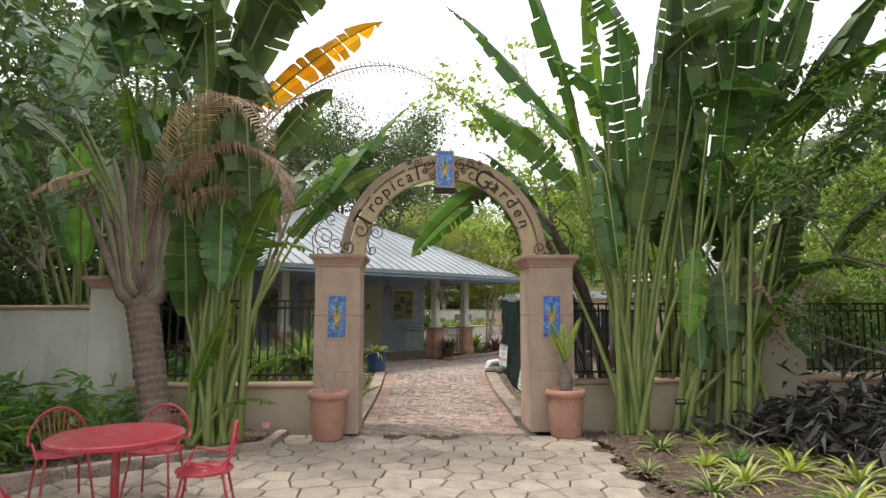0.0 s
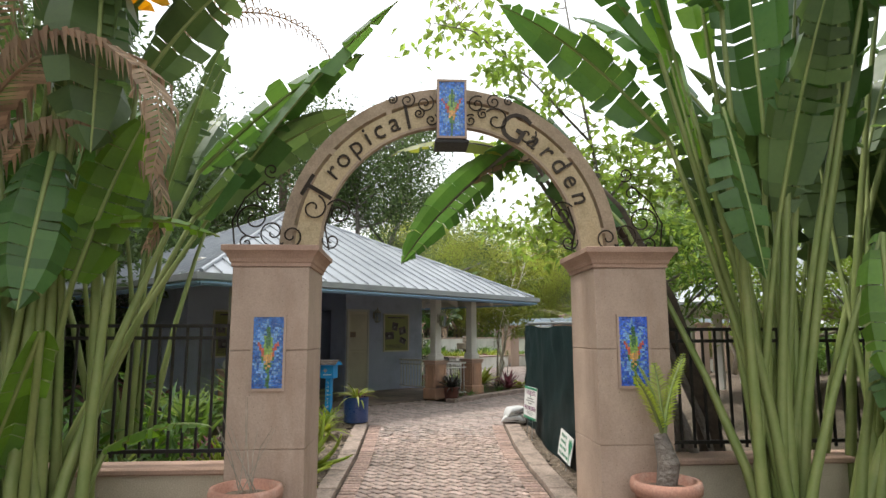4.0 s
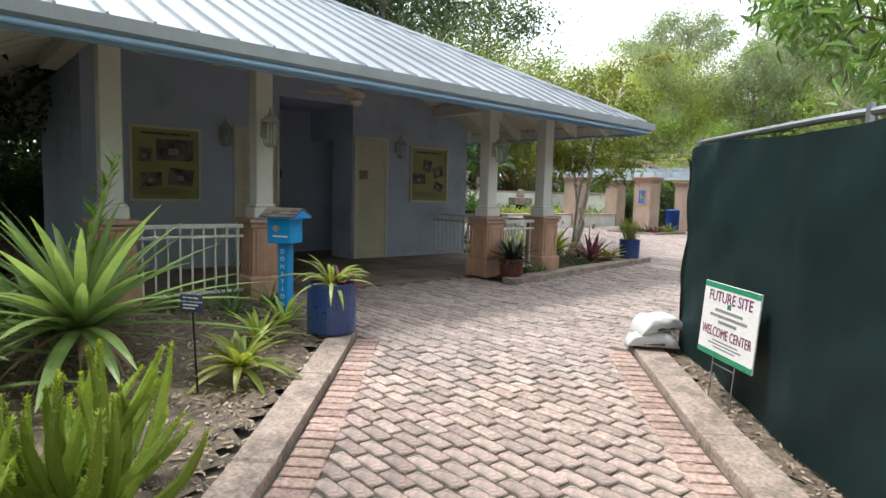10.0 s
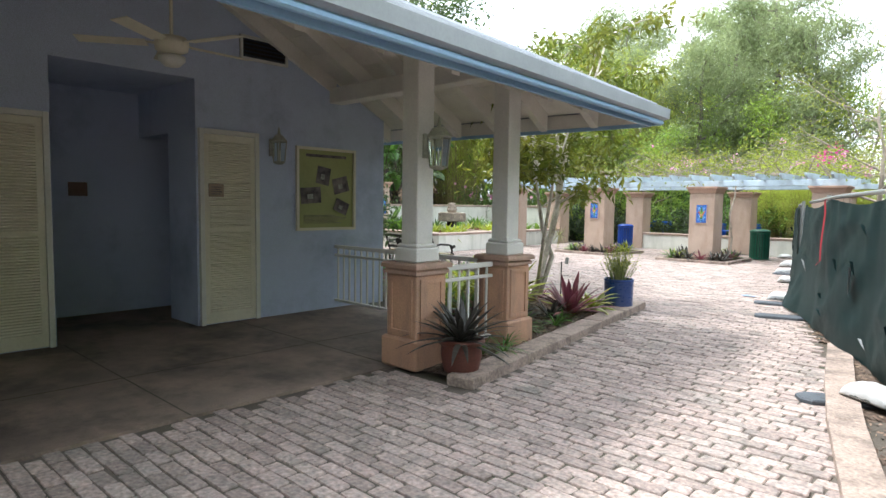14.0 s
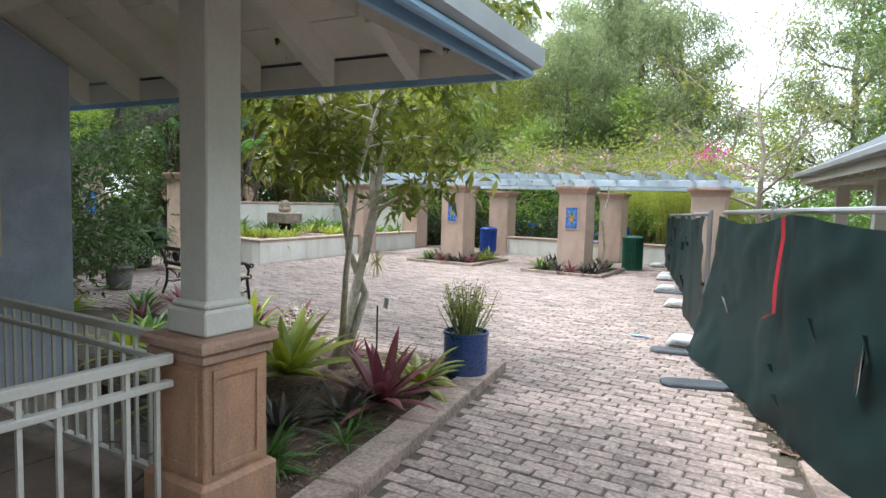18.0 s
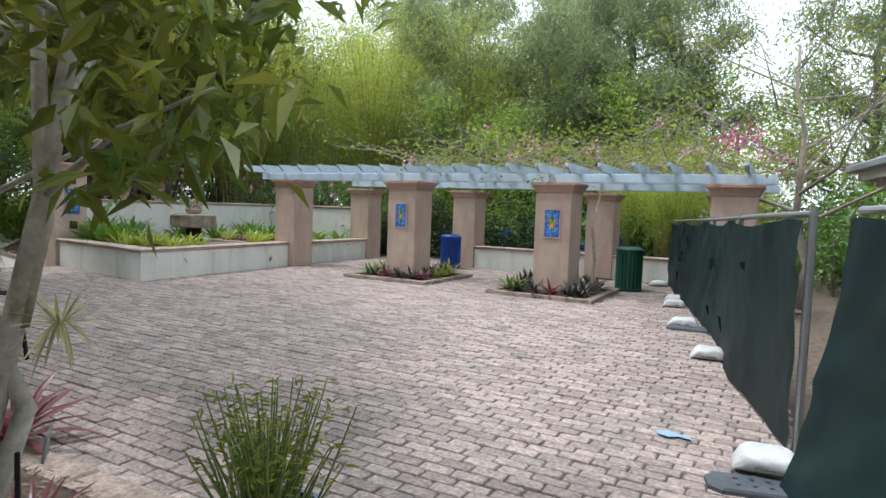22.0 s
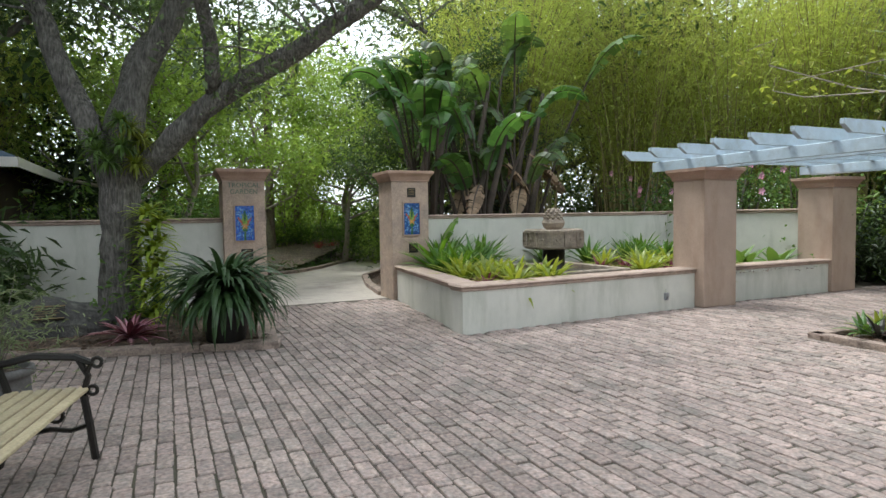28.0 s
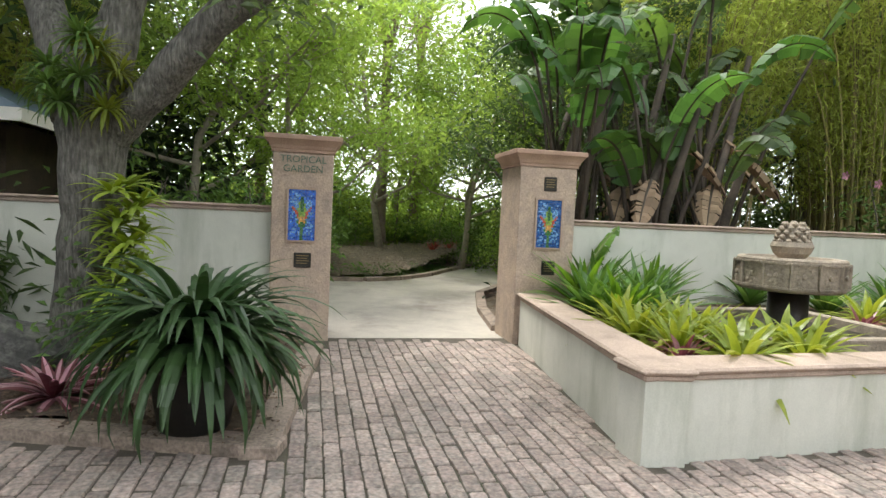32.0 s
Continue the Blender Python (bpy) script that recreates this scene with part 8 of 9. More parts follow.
# ---- porch bed and plaza things ----
LEAF_LIMEB = leafmat("broad_lime_leaf", (0.18, 0.25, 0.045), (0.29, 0.32, 0.07), leaf=.4, rough=.35, island=.25)
bromeliad("lime_bromeliad", (-12.42, 14.48, .14), 24, .80, .145, LEAF_LIMEB, "large lime-green bromeliad in the porch bed", 301, .15, 1.3, .6)
bromeliad("lime_bromeliad", (-13.72, 15.2, .12), 28, .70, .11, LEAF_LIMEB, "lime-green bromeliad in the porch bed", 302, .15, 1.3, .8)
bromeliad("lime_bromeliad", (-13.2, 14.75, .12), 22, .55, .09, LEAF_LIMEB, "lime-green bromeliad in the porch bed", 307, .15, 1.3, .8)
bromeliad("wine_bromeliad", (-11.50, 14.50, .08), 30, .66, .09, LEAF_WINE, "wine-red bromeliad in the porch bed", 303, .3, 1.35, .5)
bromeliad("mottled_bromeliad", (-11.54, 15.07, .06), 26, .52, .105, LEAF_LIMEB, "mottled lime and red bromeliad in the porch bed", 304, .1, 1.2, 1.0, LEAF_CREAM)
bromeliad("mottled_bromeliad", (-11.95, 15.3, .05), 14, .24, .035, LEAF_WINE, "small wine-red bromeliad near the tree", 305, .2, 1.2, .8)
bromeliad("wine_bromeliad", (-12.55, 15.42, .05), 20, .32, .035, LEAF_WINE, "small dark red bromeliad near the tree", 306, .3, 1.3, .7)
bromeliad("wine_bromeliad", (-15.6, 15.9, .04), 26, .56, .09, LEAF_WINE, "wine-red bromeliad near the bench", 308, .2, 1.3, .6)
for k, (x, y, mt, L) in enumerate(((-11.75, 13.75, LEAF_BLACK, .42), (-12.1, 13.55, LEAF_WINE, .4), (-11.45, 13.35, LEAF_BLADE, .36), (-11.9, 13.15, LEAF_BLACK, .42), (-11.55, 14.15, LEAF_BLACK, .4), (-12.7, 13.75, LEAF_LIMEB, .6))):
    bromeliad("porch_bed_bromeliad", (x, y, .06), 22, L, .055, mt, "dark-leaved bromeliad in the porch bed", 350 + k, .2, 1.3, .7)
fl = thing("white_flower_spray", (-13.25, 15.2, .12), "spray of tiny white flowers among the bromeliads", "flower")
rw = np.random.default_rng(31)
part("stalk", Geo().tube([(0, 0, 0), (.1, .1, .2), (.32, .2, .32)], [.01, .008, .003], 5), PETIOLE, fl)
part("blossom", leaf_cloud(Geo(), np.stack([rw.uniform(0, .36, 420), rw.uniform(0, .22, 420), rw.uniform(.1, .34, 420)], 1) + rw.normal(size=(420, 3)) * .03, rw, .022, .016, 0), leafmat("white_petal", (.62, .63, .52), (.7, .7, .6)), fl)
for k, (x, y, mt, L) in enumerate(((-13.6, 14.6, LEAF_LIME, .6), (-13.9, 15.3, LEAF_BLADE, .6), (-13.7, 15.9, LEAF_WINE, .5), (-14.1, 14.2, LEAF_LIME, .6), (-13.1, 13.9, LEAF_BLADE, .55), (-12.4, 13.6, LEAF_BLADE, .5))):
    bromeliad("mixed_bromeliad", (x, y, .06), 24, L, .075, mt, "bromeliad beside the porch railing", 310 + k, .2, 1.3, .9)
for k, (x, y, mt) in enumerate(((-14.8, 15.8, LEAF_LIME), (-15.0, 15.0, LEAF_BLADE), (-14.5, 16.0, LEAF_WINE), (-15.8, 15.4, LEAF_WINE), (-16.4, 15.8, LEAF_BLADE), (-17.0, 15.2, LEAF_LIME))):
    bromeliad("mixed_bromeliad", (x, y, -.02), 24, .5, .07, mt, "bromeliad in the bed behind the bench", 320 + k, .2, 1.3, .9)
for k, (x, y) in enumerate(((-11.3, 13.3), (-11.1, 12.7), (-11.25, 13.8), (-11.0, 12.2), (-11.35, 14.05), (-10.9, 12.4))):
    bromeliad("grassy_plant", (x, y, .06), 22, .28, .018, LEAF_BLADE, "thin grassy plant along the kerb", 330 + k, .3, 1.4, 1.3)
clay_pot("glazed_pot", (-10.78, 11.68, .05), .175, .27, mat("oxblood_pot", (0.14, 0.05, 0.035), (0.11, 0.04, 0.03), rough=.5, bump=.2), "small oxblood clay pot by the porch post")
bromeliad("dark_pot_bromeliad", (-10.78, 11.68, .29), 60, .52, .06, LEAF_BLACK, "dark green spiky bromeliad in the small clay pot", 340, .1, 1.35, .7)

drum_pot((-11.40, 15.55, .06), .19, .37, "round cobalt-blue planter at the corner of the porch bed")
sh = thing("pencil_shrub", (-11.40, 15.55, .39), "thin-stemmed yellowish shrub in the blue planter", "shrub")
rp = random.Random(12)
gs, gl = Geo(), []
for k in range(90):
    a, b = rp.uniform(0, 6.28), rp.uniform(.02, .2)
    H = rp.uniform(.22, .46)
    x1, y1 = math.cos(a) * (b + .07), math.sin(a) * (b + .07)
    gs.tube([(math.cos(a) * b * .6, math.sin(a) * b * .6, 0), (math.cos(a) * b, math.sin(a) * b, H * .5), (x1, y1, H)], [.005, .004, .002], 4, False)
    gl += [(x1 * t + rp.gauss(0, .015), y1 * t + rp.gauss(0, .015), H * t) for t in (.4, .55, .7, .8, .9, .97, 1.0)]
part("stem", gs, PETIOLE, sh)["kind"] = "stuff"
part("leaves", leaf_cloud(Geo(), gl, np.random.default_rng(4), .045, .012, -.2), LEAF_YELLOW, sh)

# multi-stemmed tree in the porch bed
BARK_WHITE = mat("mottled_pale_bark", (0.62, 0.57, 0.49), (0.46, 0.41, 0.34), rough=.8, scale=9, fine=30, bump=.4, stain=(0.25, 0.21, 0.17), stain_scale=7)
rt = np.random.default_rng(15)
mt_ = thing("multi_stem_tree", (-12.45, 15.06, .02), "slender pale-barked tree with several stems and glossy leaves", "tree")
tips = []
STEMS = (([(0, 0, 0), (.08, .10, .45), (.15, .18, .91), (.21, .26, 1.39), (.29, .36, 2.18), (.48, .58, 2.9), (.6, .8, 3.7)], .048),
         ([(.06, .08, .1), (.17, .22, .66), (.08, .10, 1.05), (.02, .03, 1.6), (-.02, -.02, 2.2), (-.2, .1, 3.0)], .036),
         ([(.16, .2, .95), (.21, .26, 1.3), (.2, .25, 2.1), (.1, .3, 2.8), (-.1, .5, 3.5)], .032),
         ([(-.02, .05, 1.7), (-.4, .6, 2.3), (-.65, 1.1, 2.35), (-.95, 1.6, 2.2), (-1.15, 2.0, 1.95)], .03),
         ([(.02, .1, 2.0), (-.6, .4, 2.5), (-1.1, 1.0, 2.45), (-1.5, 1.5, 2.2), (-1.75, 1.8, 1.9)], .028),
         ([(.05, .05, .2), (.3, -.2, .9), (.5, -.3, 1.7), (.7, -.2, 2.5), (.9, -.1, 3.1)], .026))
for k, (pts, r0) in enumerate(STEMS):
    w = Geo()
    pts = [Vector(p) for p in pts]
    w.tube(pts, [r0 * (1.15 - .9 * i / (len(pts) - 1)) for i in range(len(pts))], 8)
    nj = 18 if k in (3, 4) else 9
    for j in range(nj):
        t = .5 + .5 * j / (nj - 1)
        t = t * (len(pts) - 1)
        i = min(int(t), len(pts) - 2)
        p = pts[i].lerp(pts[i + 1], t - i)
        a = 2.4 * j + k
        e = p + Vector((math.cos(a) * .85, math.sin(a) * .85, rt.uniform(.0, .45))) * (.55 if k in (3, 4) else 1)
        w.tube([p, p.lerp(e, .5) + Vector((0, 0, .06)), e], [r0 * .35, r0 * .22, .004], 5, False)
        tips += [p.lerp(e, .45), p.lerp(e, .75), e]
    part("stem", w, BARK_WHITE, mt_, smooth=True)
part("crown", leaf_cloud(Geo(), crown_points(tips, rt, 34, .24), rt, .15, .046, .6), leafmat("glossy_olive_leaf", (0.10, 0.155, 0.035), (0.21, 0.22, 0.05), leaf=.42, rough=.35), mt_)
air = thing("air_plant", (-12.22, 15.36, .98), "pale spiky air plant on the tree stem", "plant")
part("leaves", rosette(Geo(), (0, 0, 0), 40, .2, .014, random.Random(3), -1.0, 1.2, .4), LEAF_CREAM, air)
lab = thing("plant_label", pose(-12.03, 15.13, .03, 0, 0, -35), "small plant label on a tall black stake", "label", "plant labels")
part("stake", Geo().tube([(0, 0, 0), (0, 0, .60)], .008, 6), IRON, lab)
part("plate", Geo().box((0, -.01, .62), (.10, .008, .09), 0, .003).moved(Matrix.Rotation(radians(-8), 4, "X")), GREYINK, lab)

# tree beyond the plaza fence that hangs over it
rt = np.random.default_rng(16)
ot = thing("overhanging_mango_tree", (-6.2, 12.8, 0), "dark glossy tree hanging over the plaza fence", "tree")
wood, tips = limbs((0, 0, 0), 4.6, 1.9, rt, 9, .45, .12, (-.2, .2), .05, 3)
part("trunk", wood, BARK, ot, smooth=True)
part("crown", leaf_cloud(Geo(), crown_points(tips, rt, 36, .42), rt, .24, .06, .55), LEAF_MID, ot)

# bench
SLAT = mat("pale_wood_slat", (0.44, 0.38, 0.24), (0.36, 0.30, 0.19), rough=.6, scale=8, fine=60, bump=.2, each=.12)
bn = thing("garden_bench", pose(-16.52, 16.85, 0.0, 0, 0, -10.5) @ Matrix.Diagonal((1.14, .9, .91, 1)), "garden bench with black cast-iron ends and pale wooden slats", "bench")
for x in (-.74, .74):
    en = Geo()
    en.tube([(x, .27, 0), (x, .25, .18), (x, .22, .40)], .022, 6).tube([(x, -.26, 0), (x, -.19, .2), (x, -.18, .42), (x, -.24, .62), (x, -.31, .80)], .022, 6)
    en.tube([(x, -.2, .42), (x, 0, .40), (x, .24, .42)], .02, 6).tube([(x, -.23, .62), (x, -.05, .66), (x, .18, .64), (x, .27, .60), (x, .24, .55)], .022, 6).tube([(x, .22, .42), (x, .25, .52), (x, .2, .62)], .018, 6)
    en.tube([(x, -.2, .22), (x, -.08, .19), (x, .03, .21), (x, .14, .19), (x, .25, .22)], .014, 6).tube([(x, -.14, .4), (x, -.04, .33), (x, 0, .24), (x, .05, .33), (x, .15, .4)], .012, 5)
    for c in ((.30, .60, .028), (.27, .43, .026), (.06, .29, .04)):
        en.tube([(x, c[0] + c[2] * math.cos(a), c[1] + c[2] * math.sin(a)) for a in [i * math.pi / 7 for i in range(15)]], .012, 5)
    part("cast_iron_end", en, IRON, bn, "scrolled black cast-iron end")
for k in range(6):
    part("seat_slat", Geo().box((0, -.17 + k * .078, .44), (1.52, .062, .026), 0, .006), SLAT, bn)
part("back_rail", Geo().box((0, -.30, .79), (1.5, .03, .06), 0, .008), IRON, bn)
part("back_rail", Geo().box((0, -.235, .53), (1.5, .03, .05), 0, .008), IRON, bn)
lat = Geo()
for k in range(20):
    x = -.72 + k * .07
    lat.tube([(x, -.24, .55), (x + .12, -.29, .77)], .007, 4).tube([(x + .12, -.24, .55), (x, -.29, .77)], .007, 4)
part("back_lattice", lat, IRON, bn, "cast-iron lattice back")
for cx in (-.35, 0, .35):
    part("rosette", Geo().lathe([(.02, -.008), (.075, -.008), (.085, 0), (.075, .008), (.02, .008)], 16).moved(Matrix.Translation((cx, -.262, .66)) @ Matrix.Rotation(radians(100), 4, "X")), IRON, bn)

# potted shrub behind the bench
clay_pot("grey_pot", (-18.25, 16.6, 0), .2, .38, mat("grey_clay_pot", (0.16, 0.155, 0.15), (0.11, 0.105, 0.10), rough=.8, fine=60, bump=.3), "grey clay pot behind the bench")
fs_ = thing("feathery_shrub", (-18.25, 16.6, .34), "feathery grey-green shrub in the grey pot", "shrub")
rq = np.random.default_rng(61)
fp = rq.normal(size=(900, 3)) * np.array([.20, .20, .17]) + np.array([0, 0, .30])
part("leaves", leaf_cloud(Geo(), fp, rq, .075, .012, -.1), LEAF_GREY, fs_)
fw = Geo()
for k in range(26):
    fw.tube([(0, 0, 0), tuple(Vector(fp[k * 30]) * .5 + Vector((0, 0, .03))), tuple(fp[k * 30])], [.006, .004, .002], 4, False)
part("stem", fw, BARK, fs_)["kind"] = "stuff"

# litter bins


def slat_bin(x, y, material, h, label, lid):
    ob = thing("litter_bin", (x, y, 0), label, "litter bin", "litter bins")
    n = 22
    for k in range(n):
        a = 2 * math.pi * k / n
        part("slat", Geo().box((.235, 0, h * .48), (.012, .045, h * .88), 0).moved(Matrix.Rotation(a, 4, "Z")), material, ob)
    part("liner", Geo().lathe([(.20, .04), (.215, h * .9)], 20), IRON, ob)
    for z in (.05, h * .5, h * .93):
        part("band", Geo().lathe([(.228, z - .015), (.246, z - .015), (.246, z + .015), (.228, z + .015)], 24, close=False), material, ob)
    part("rim", Geo().lathe([(.21, h * .95), (.26, h * .96), (.262, h), (.21, h)], 24, close=False), material, ob)
    part("lid", Geo().lathe([(.24, h), (.2, h + .035), (.13, h + .045), (.12, h + .02)], 24, close=False), lid, ob)


BINBLUE, BINGREEN = mat("blue_bin_paint", (0.01, 0.045, 0.24), (0.012, 0.05, 0.26), rough=.4, bump=.05), mat("green_bin_paint", (0.008, 0.06, 0.035), (0.01, 0.07, 0.04), rough=.4, bump=.05)
slat_bin(-16.95, 26.85, BINBLUE, .76, "blue slatted metal litter bin by the pergola", BINBLUE)
slat_bin(-12.55, 25.75, BINGREEN, .78, "dark green slatted metal litter bin by the pergola", BINGREEN)

# fountain in the raised bed
STONE = mat("carved_limestone", (0.36, 0.30, 0.235), (0.24, 0.20, 0.16), rough=.9, scale=8, fine=50, bump=.8, stain=(0.16, 0.14, 0.11), stain_scale=6)
WET = mat("wet_dark_column", (0.025, 0.022, 0.02), (0.04, 0.034, 0.03), rough=.35, bump=.2)
ft = thing("bowl_fountain", (-21.2, 23.0, .40), "carved stone bowl fountain with a pineapple top on a dark column", "fountain")
part("column", Geo().lathe([(.18, 0), (.17, .02), (.165, .45)], 28), WET, ft, smooth=True)
part("bowl", Geo().lathe([(.17, .405), (.41, .415), (.44, .43), (.44, .69), (.425, .705), (.37, .705), (.34, .65), (.1, .63)], 48), STONE, ft)
for k in range(13):
    a = 2 * math.pi * k / 13
    R = Matrix.Rotation(a, 4, "Z") @ Matrix.Translation((.436, 0, .56)) @ Matrix.Rotation(radians(90), 4, "Y") @ Matrix.Diagonal((1.4, 1.1, 1.9, 1))
    ro = Geo()
    ro.lathe([(.004, .012), (.016, .010), (.018, .0)], 8)
    for j in range(8):
        b = math.pi / 4 * j
        ro.add([(.016 * math.cos(b - .35), .016 * math.sin(b - .35), .002), (.05 * math.cos(b - .25), .05 * math.sin(b - .25), .006), (.058 * math.cos(b), .058 * math.sin(b), .010), (.05 * math.cos(b + .25), .05 * math.sin(b + .25), .006), (.016 * math.cos(b + .35), .016 * math.sin(b + .35), .002)], [(0, 1, 2, 3, 4)])
    for q, s in (((0, -.092, .003), (.15, .014, .012)), ((-.074, 0, .003), (.012, .18, .012)), ((.074, 0, .003), (.012, .18, .012))):
        ro.box(q, s)
    part("carved_panel", ro.moved(R), STONE, ft)
part("finial_stem", Geo().lathe([(.12, .62), (.11, .70), (.15, .74), (.175, .80), (.16, .84)], 20), STONE, ft)
pine = Geo()
for lev in range(6):
    z, rr = .79 + lev * .045, .165 * math.sqrt(max(1 - (lev / 6.2) ** 2, .05))
    n = 11 - lev
    for k in range(n):
        a = 2 * math.pi * (k + .5 * (lev % 2)) / n
        pine.lathe([(.005, -.028), (.03, -.01), (.034, .012), (.012, .035)], 6, (rr * math.cos(a), rr * math.sin(a), z))
pine.lathe([(.14, .77), (.15, .86), (.10, .98), (.02, 1.06)], 14)
part("pineapple", pine.moved(Matrix.Translation((0, 0, .14)) @ Matrix.Diagonal((.8, .8, .84, 1))), STONE, ft, "carved pineapple finial")
basin = thing("fountain_basin", (-21.2, 23.0, .40), "square stone edging round the fountain foot", "basin")
for c, s in (((0, -.75, .06), (1.6, .1, .14)), ((0, .75, .06), (1.6, .1, .14)), ((-.75, 0, .06), (.1, 1.4, .14)), ((.75, 0, .06), (.1, 1.4, .14))):
    part("edge", Geo().box(c, s, 0, .012), STONE, basin)
part("water", Geo().box((0, 0, .02), (1.4, 1.4, .04)), WET, basin)
for k, (x, y) in enumerate(((-20.5, 21.45), (-20.9, 21.35), (-20.75, 21.8), (-21.25, 21.4), (-20.3, 21.8), (-21.1, 21.8), (-20.1, 22.2), (-21.6, 24.3), (-21.0, 24.8), (-21.6, 25.0), (-20.6, 24.2), (-20.0, 21.6), (-20.45, 22.3), (-20.9, 25.6), (-21.5, 25.6), (-20.3, 25.2))):
    bromeliad("lime_bed_bromeliad", (x, y, .42), 36, .58, .075, LEAF_LIMEB, "lime green bromeliad in the raised fountain bed", 400 + k, .2, 1.35, 1.0)
for k, (x, y, L) in enumerate(((-21.6, 21.6, .62), (-22.0, 21.5, .7), (-21.8, 22.0, .66), (-22.4, 21.6, .75), (-22.3, 22.2, .7), (-22.8, 21.9, .8), (-22.75, 22.6, .7), (-22.3, 24.5, .6), (-22.2, 25.3, .6), (-22.6, 26.0, .65), (-21.8, 25.8, .55), (-22.9, 24.0, .6))):
    bromeliad("tall_strap_plant", (x, y, .42), 40, L * 1.15, .08, LEAF_BLADE if k % 3 else LEAF_BRIGHT, "tall green strap-leaved plant in the raised bed", 440 + k, .5, 1.45, .7)
for k, (x, y) in enumerate(((-21.3, 23.95), (-21.35, 24.5), (-20.2, 21.3), (-20.55, 24.7), (-21.0, 25.4))):
    bromeliad("wine_bed_bromeliad", (x, y, .42), 22, .34, .05, LEAF_WINE, "wine red bromeliad in the raised fountain bed", 480 + k, .25, 1.3, .9)
for k, (x, y) in enumerate(((-20.6, 26.4), (-21.2, 26.9), (-20.5, 27.0))):
    bromeliad("broad_leaf_plant", (x, y, .40), 14, .6, .2, LEAF_MID, "broad-leaved dark green plant behind the low wall", 490 + k, .2, 1.2, .9)
for (x0, x1, y0, y1), sd in ((ISLAND_A, 5), (ISLAND_B, 6)):
    ri = random.Random(sd)
    for k in range(18):
        a = 2 * math.pi * k / 18
        x, y = (x0 + x1) / 2 + .62 * max(min(1.4 * math.cos(a), 1), -1), (y0 + y1) / 2 + .62 * max(min(1.4 * math.sin(a), 1), -1)
        bromeliad("island_bromeliad", (x, y, .05), 16, ri.uniform(.36, .50), .06, (LEAF_WINE, LEAF_BLACK, LEAF_BLADE, LEAF_BLACK, LEAF_BLACK, LEAF_YELLOW)[ri.randrange(6)], "small bromeliad at the foot of a pergola pillar", 460 + 20 * sd + k, .2, 1.3, .8, None, "island bromeliads")

# vines on the pergola
rv2 = np.random.default_rng(20)
vn = thing("pergola_vine", (0, 0, 0), "leafy flowering vine sprawling over the pergola", "vine")
vw, vt = Geo(), []
for k in range(120):
    x, y = rv2.uniform(-16.5, -9.6), rv2.uniform(23.7, 28.3)
    p = [Vector((x, y, 2.2))]
    for j in range(5):
        p.append(p[-1] + Vector((rv2.normal() * .4, rv2.normal() * .35, rv2.uniform(-.02, .26))))
    vw.tube(p, [.014, .012, .009, .007, .005, .003], 4, False)
    vt += p[1:]
part("vine_stem", vw, BARK_PALE, vn)["kind"] = "stuff"
part("foliage", leaf_cloud(Geo(), crown_points(vt, rv2, 7, .4), rv2, .085, .045), LEAF_YELLOW, vn)
part("blossom", leaf_cloud(Geo(), crown_points([vt[i] for i in range(0, len(vt), 31)] + [Vector((-10.6, 24.0, 2.5)), Vector((-10.4, 24.1, 2.35)), Vector((-10.5, 24.3, 2.6))], rv2, 10, .12), rv2, .07, .06), PINKF, vn)
part("blossom", leaf_cloud(Geo(), crown_points([Vector((-10.9, 24.2, 2.62)), Vector((-10.75, 24.0, 2.5)), Vector((-10.6, 24.2, 2.72))], rv2, 26, .16), rv2, .06, .05), mat("magenta_bloom", (0.50, 0.03, 0.20), (0.58, 0.06, 0.28), rough=.5, leaf=.3), vn, "magenta bougainvillea blossom")
vs_ = thing("pergola_climber", (-13.1, 24.3, 0), "twisting vine stem climbing a pergola pillar", "vine")
part("stem", Geo().tube([(.2, .15, 0), (.27, .1, .6), (.24, -.05, 1.2), (.3, .1, 1.7), (.25, .3, 2.2)], [.03, .028, .024, .02, .015], 7), BARK_PALE, vs_)
btree = tree("bare_branched_tree", 64, 5.2, 2.6, 12, 16, .5, .08, .04, LEAF_YELLOW, BARK_PALE, "pale sparse tree with bare branches beside the pergola", .08, .3, sub=4)
btree.matrix_basis = Matrix.Translation((-9.8, 25.4, 0))

# fence feet, sandbags, ribbon, tears in the cloth
RUBBER = mat("grey_rubber_foot", (0.06, 0.07, 0.08), (0.09, 0.10, 0.115), rough=.7, bump=.3)
for k, (x, y, a) in enumerate(((-9.72, 16.56, 20), (-10.06, 17.72, 15), (-11.02, 22.3, 5), (-8.45, 13.15, 30))):
    ob = thing("fence_foot", pose(x, y, 0, 0, 0, a), "flat grey rubber foot of the construction fence", "fence foot", "fence feet")
    part("slab", Geo().prism([(-.27, -.06), (-.21, -.11), (.21, -.11), (.27, -.06), (.27, .06), (.21, .11), (-.21, .11), (-.27, .06)], 0, .035, .012), RUBBER, ob)
    for j in range(6):
        part("hole", Geo().lathe([(.014, .0355), (.002, .036)], 10, (-.12 + .08 * (j % 3), -.04 + .08 * (j // 3), 0), close=False), IRON, ob)
for k, (x, y, a, L) in enumerate(((-10.04, 17.95, 5, .36), (-10.64, 20.8, 8, .35), (-11.12, 22.53, 5, .38), (-11.5, 24.25, 12, .34), (-11.58, 24.8, 5, .34), (-12.22, 27.0, 5, .38), (-8.24, 13.2, -35, .42))):
    sandbag(pose(x, y, .036 if k in (0, 6) else 0, 0, 0, a), L, .27, .115, 10 + k)
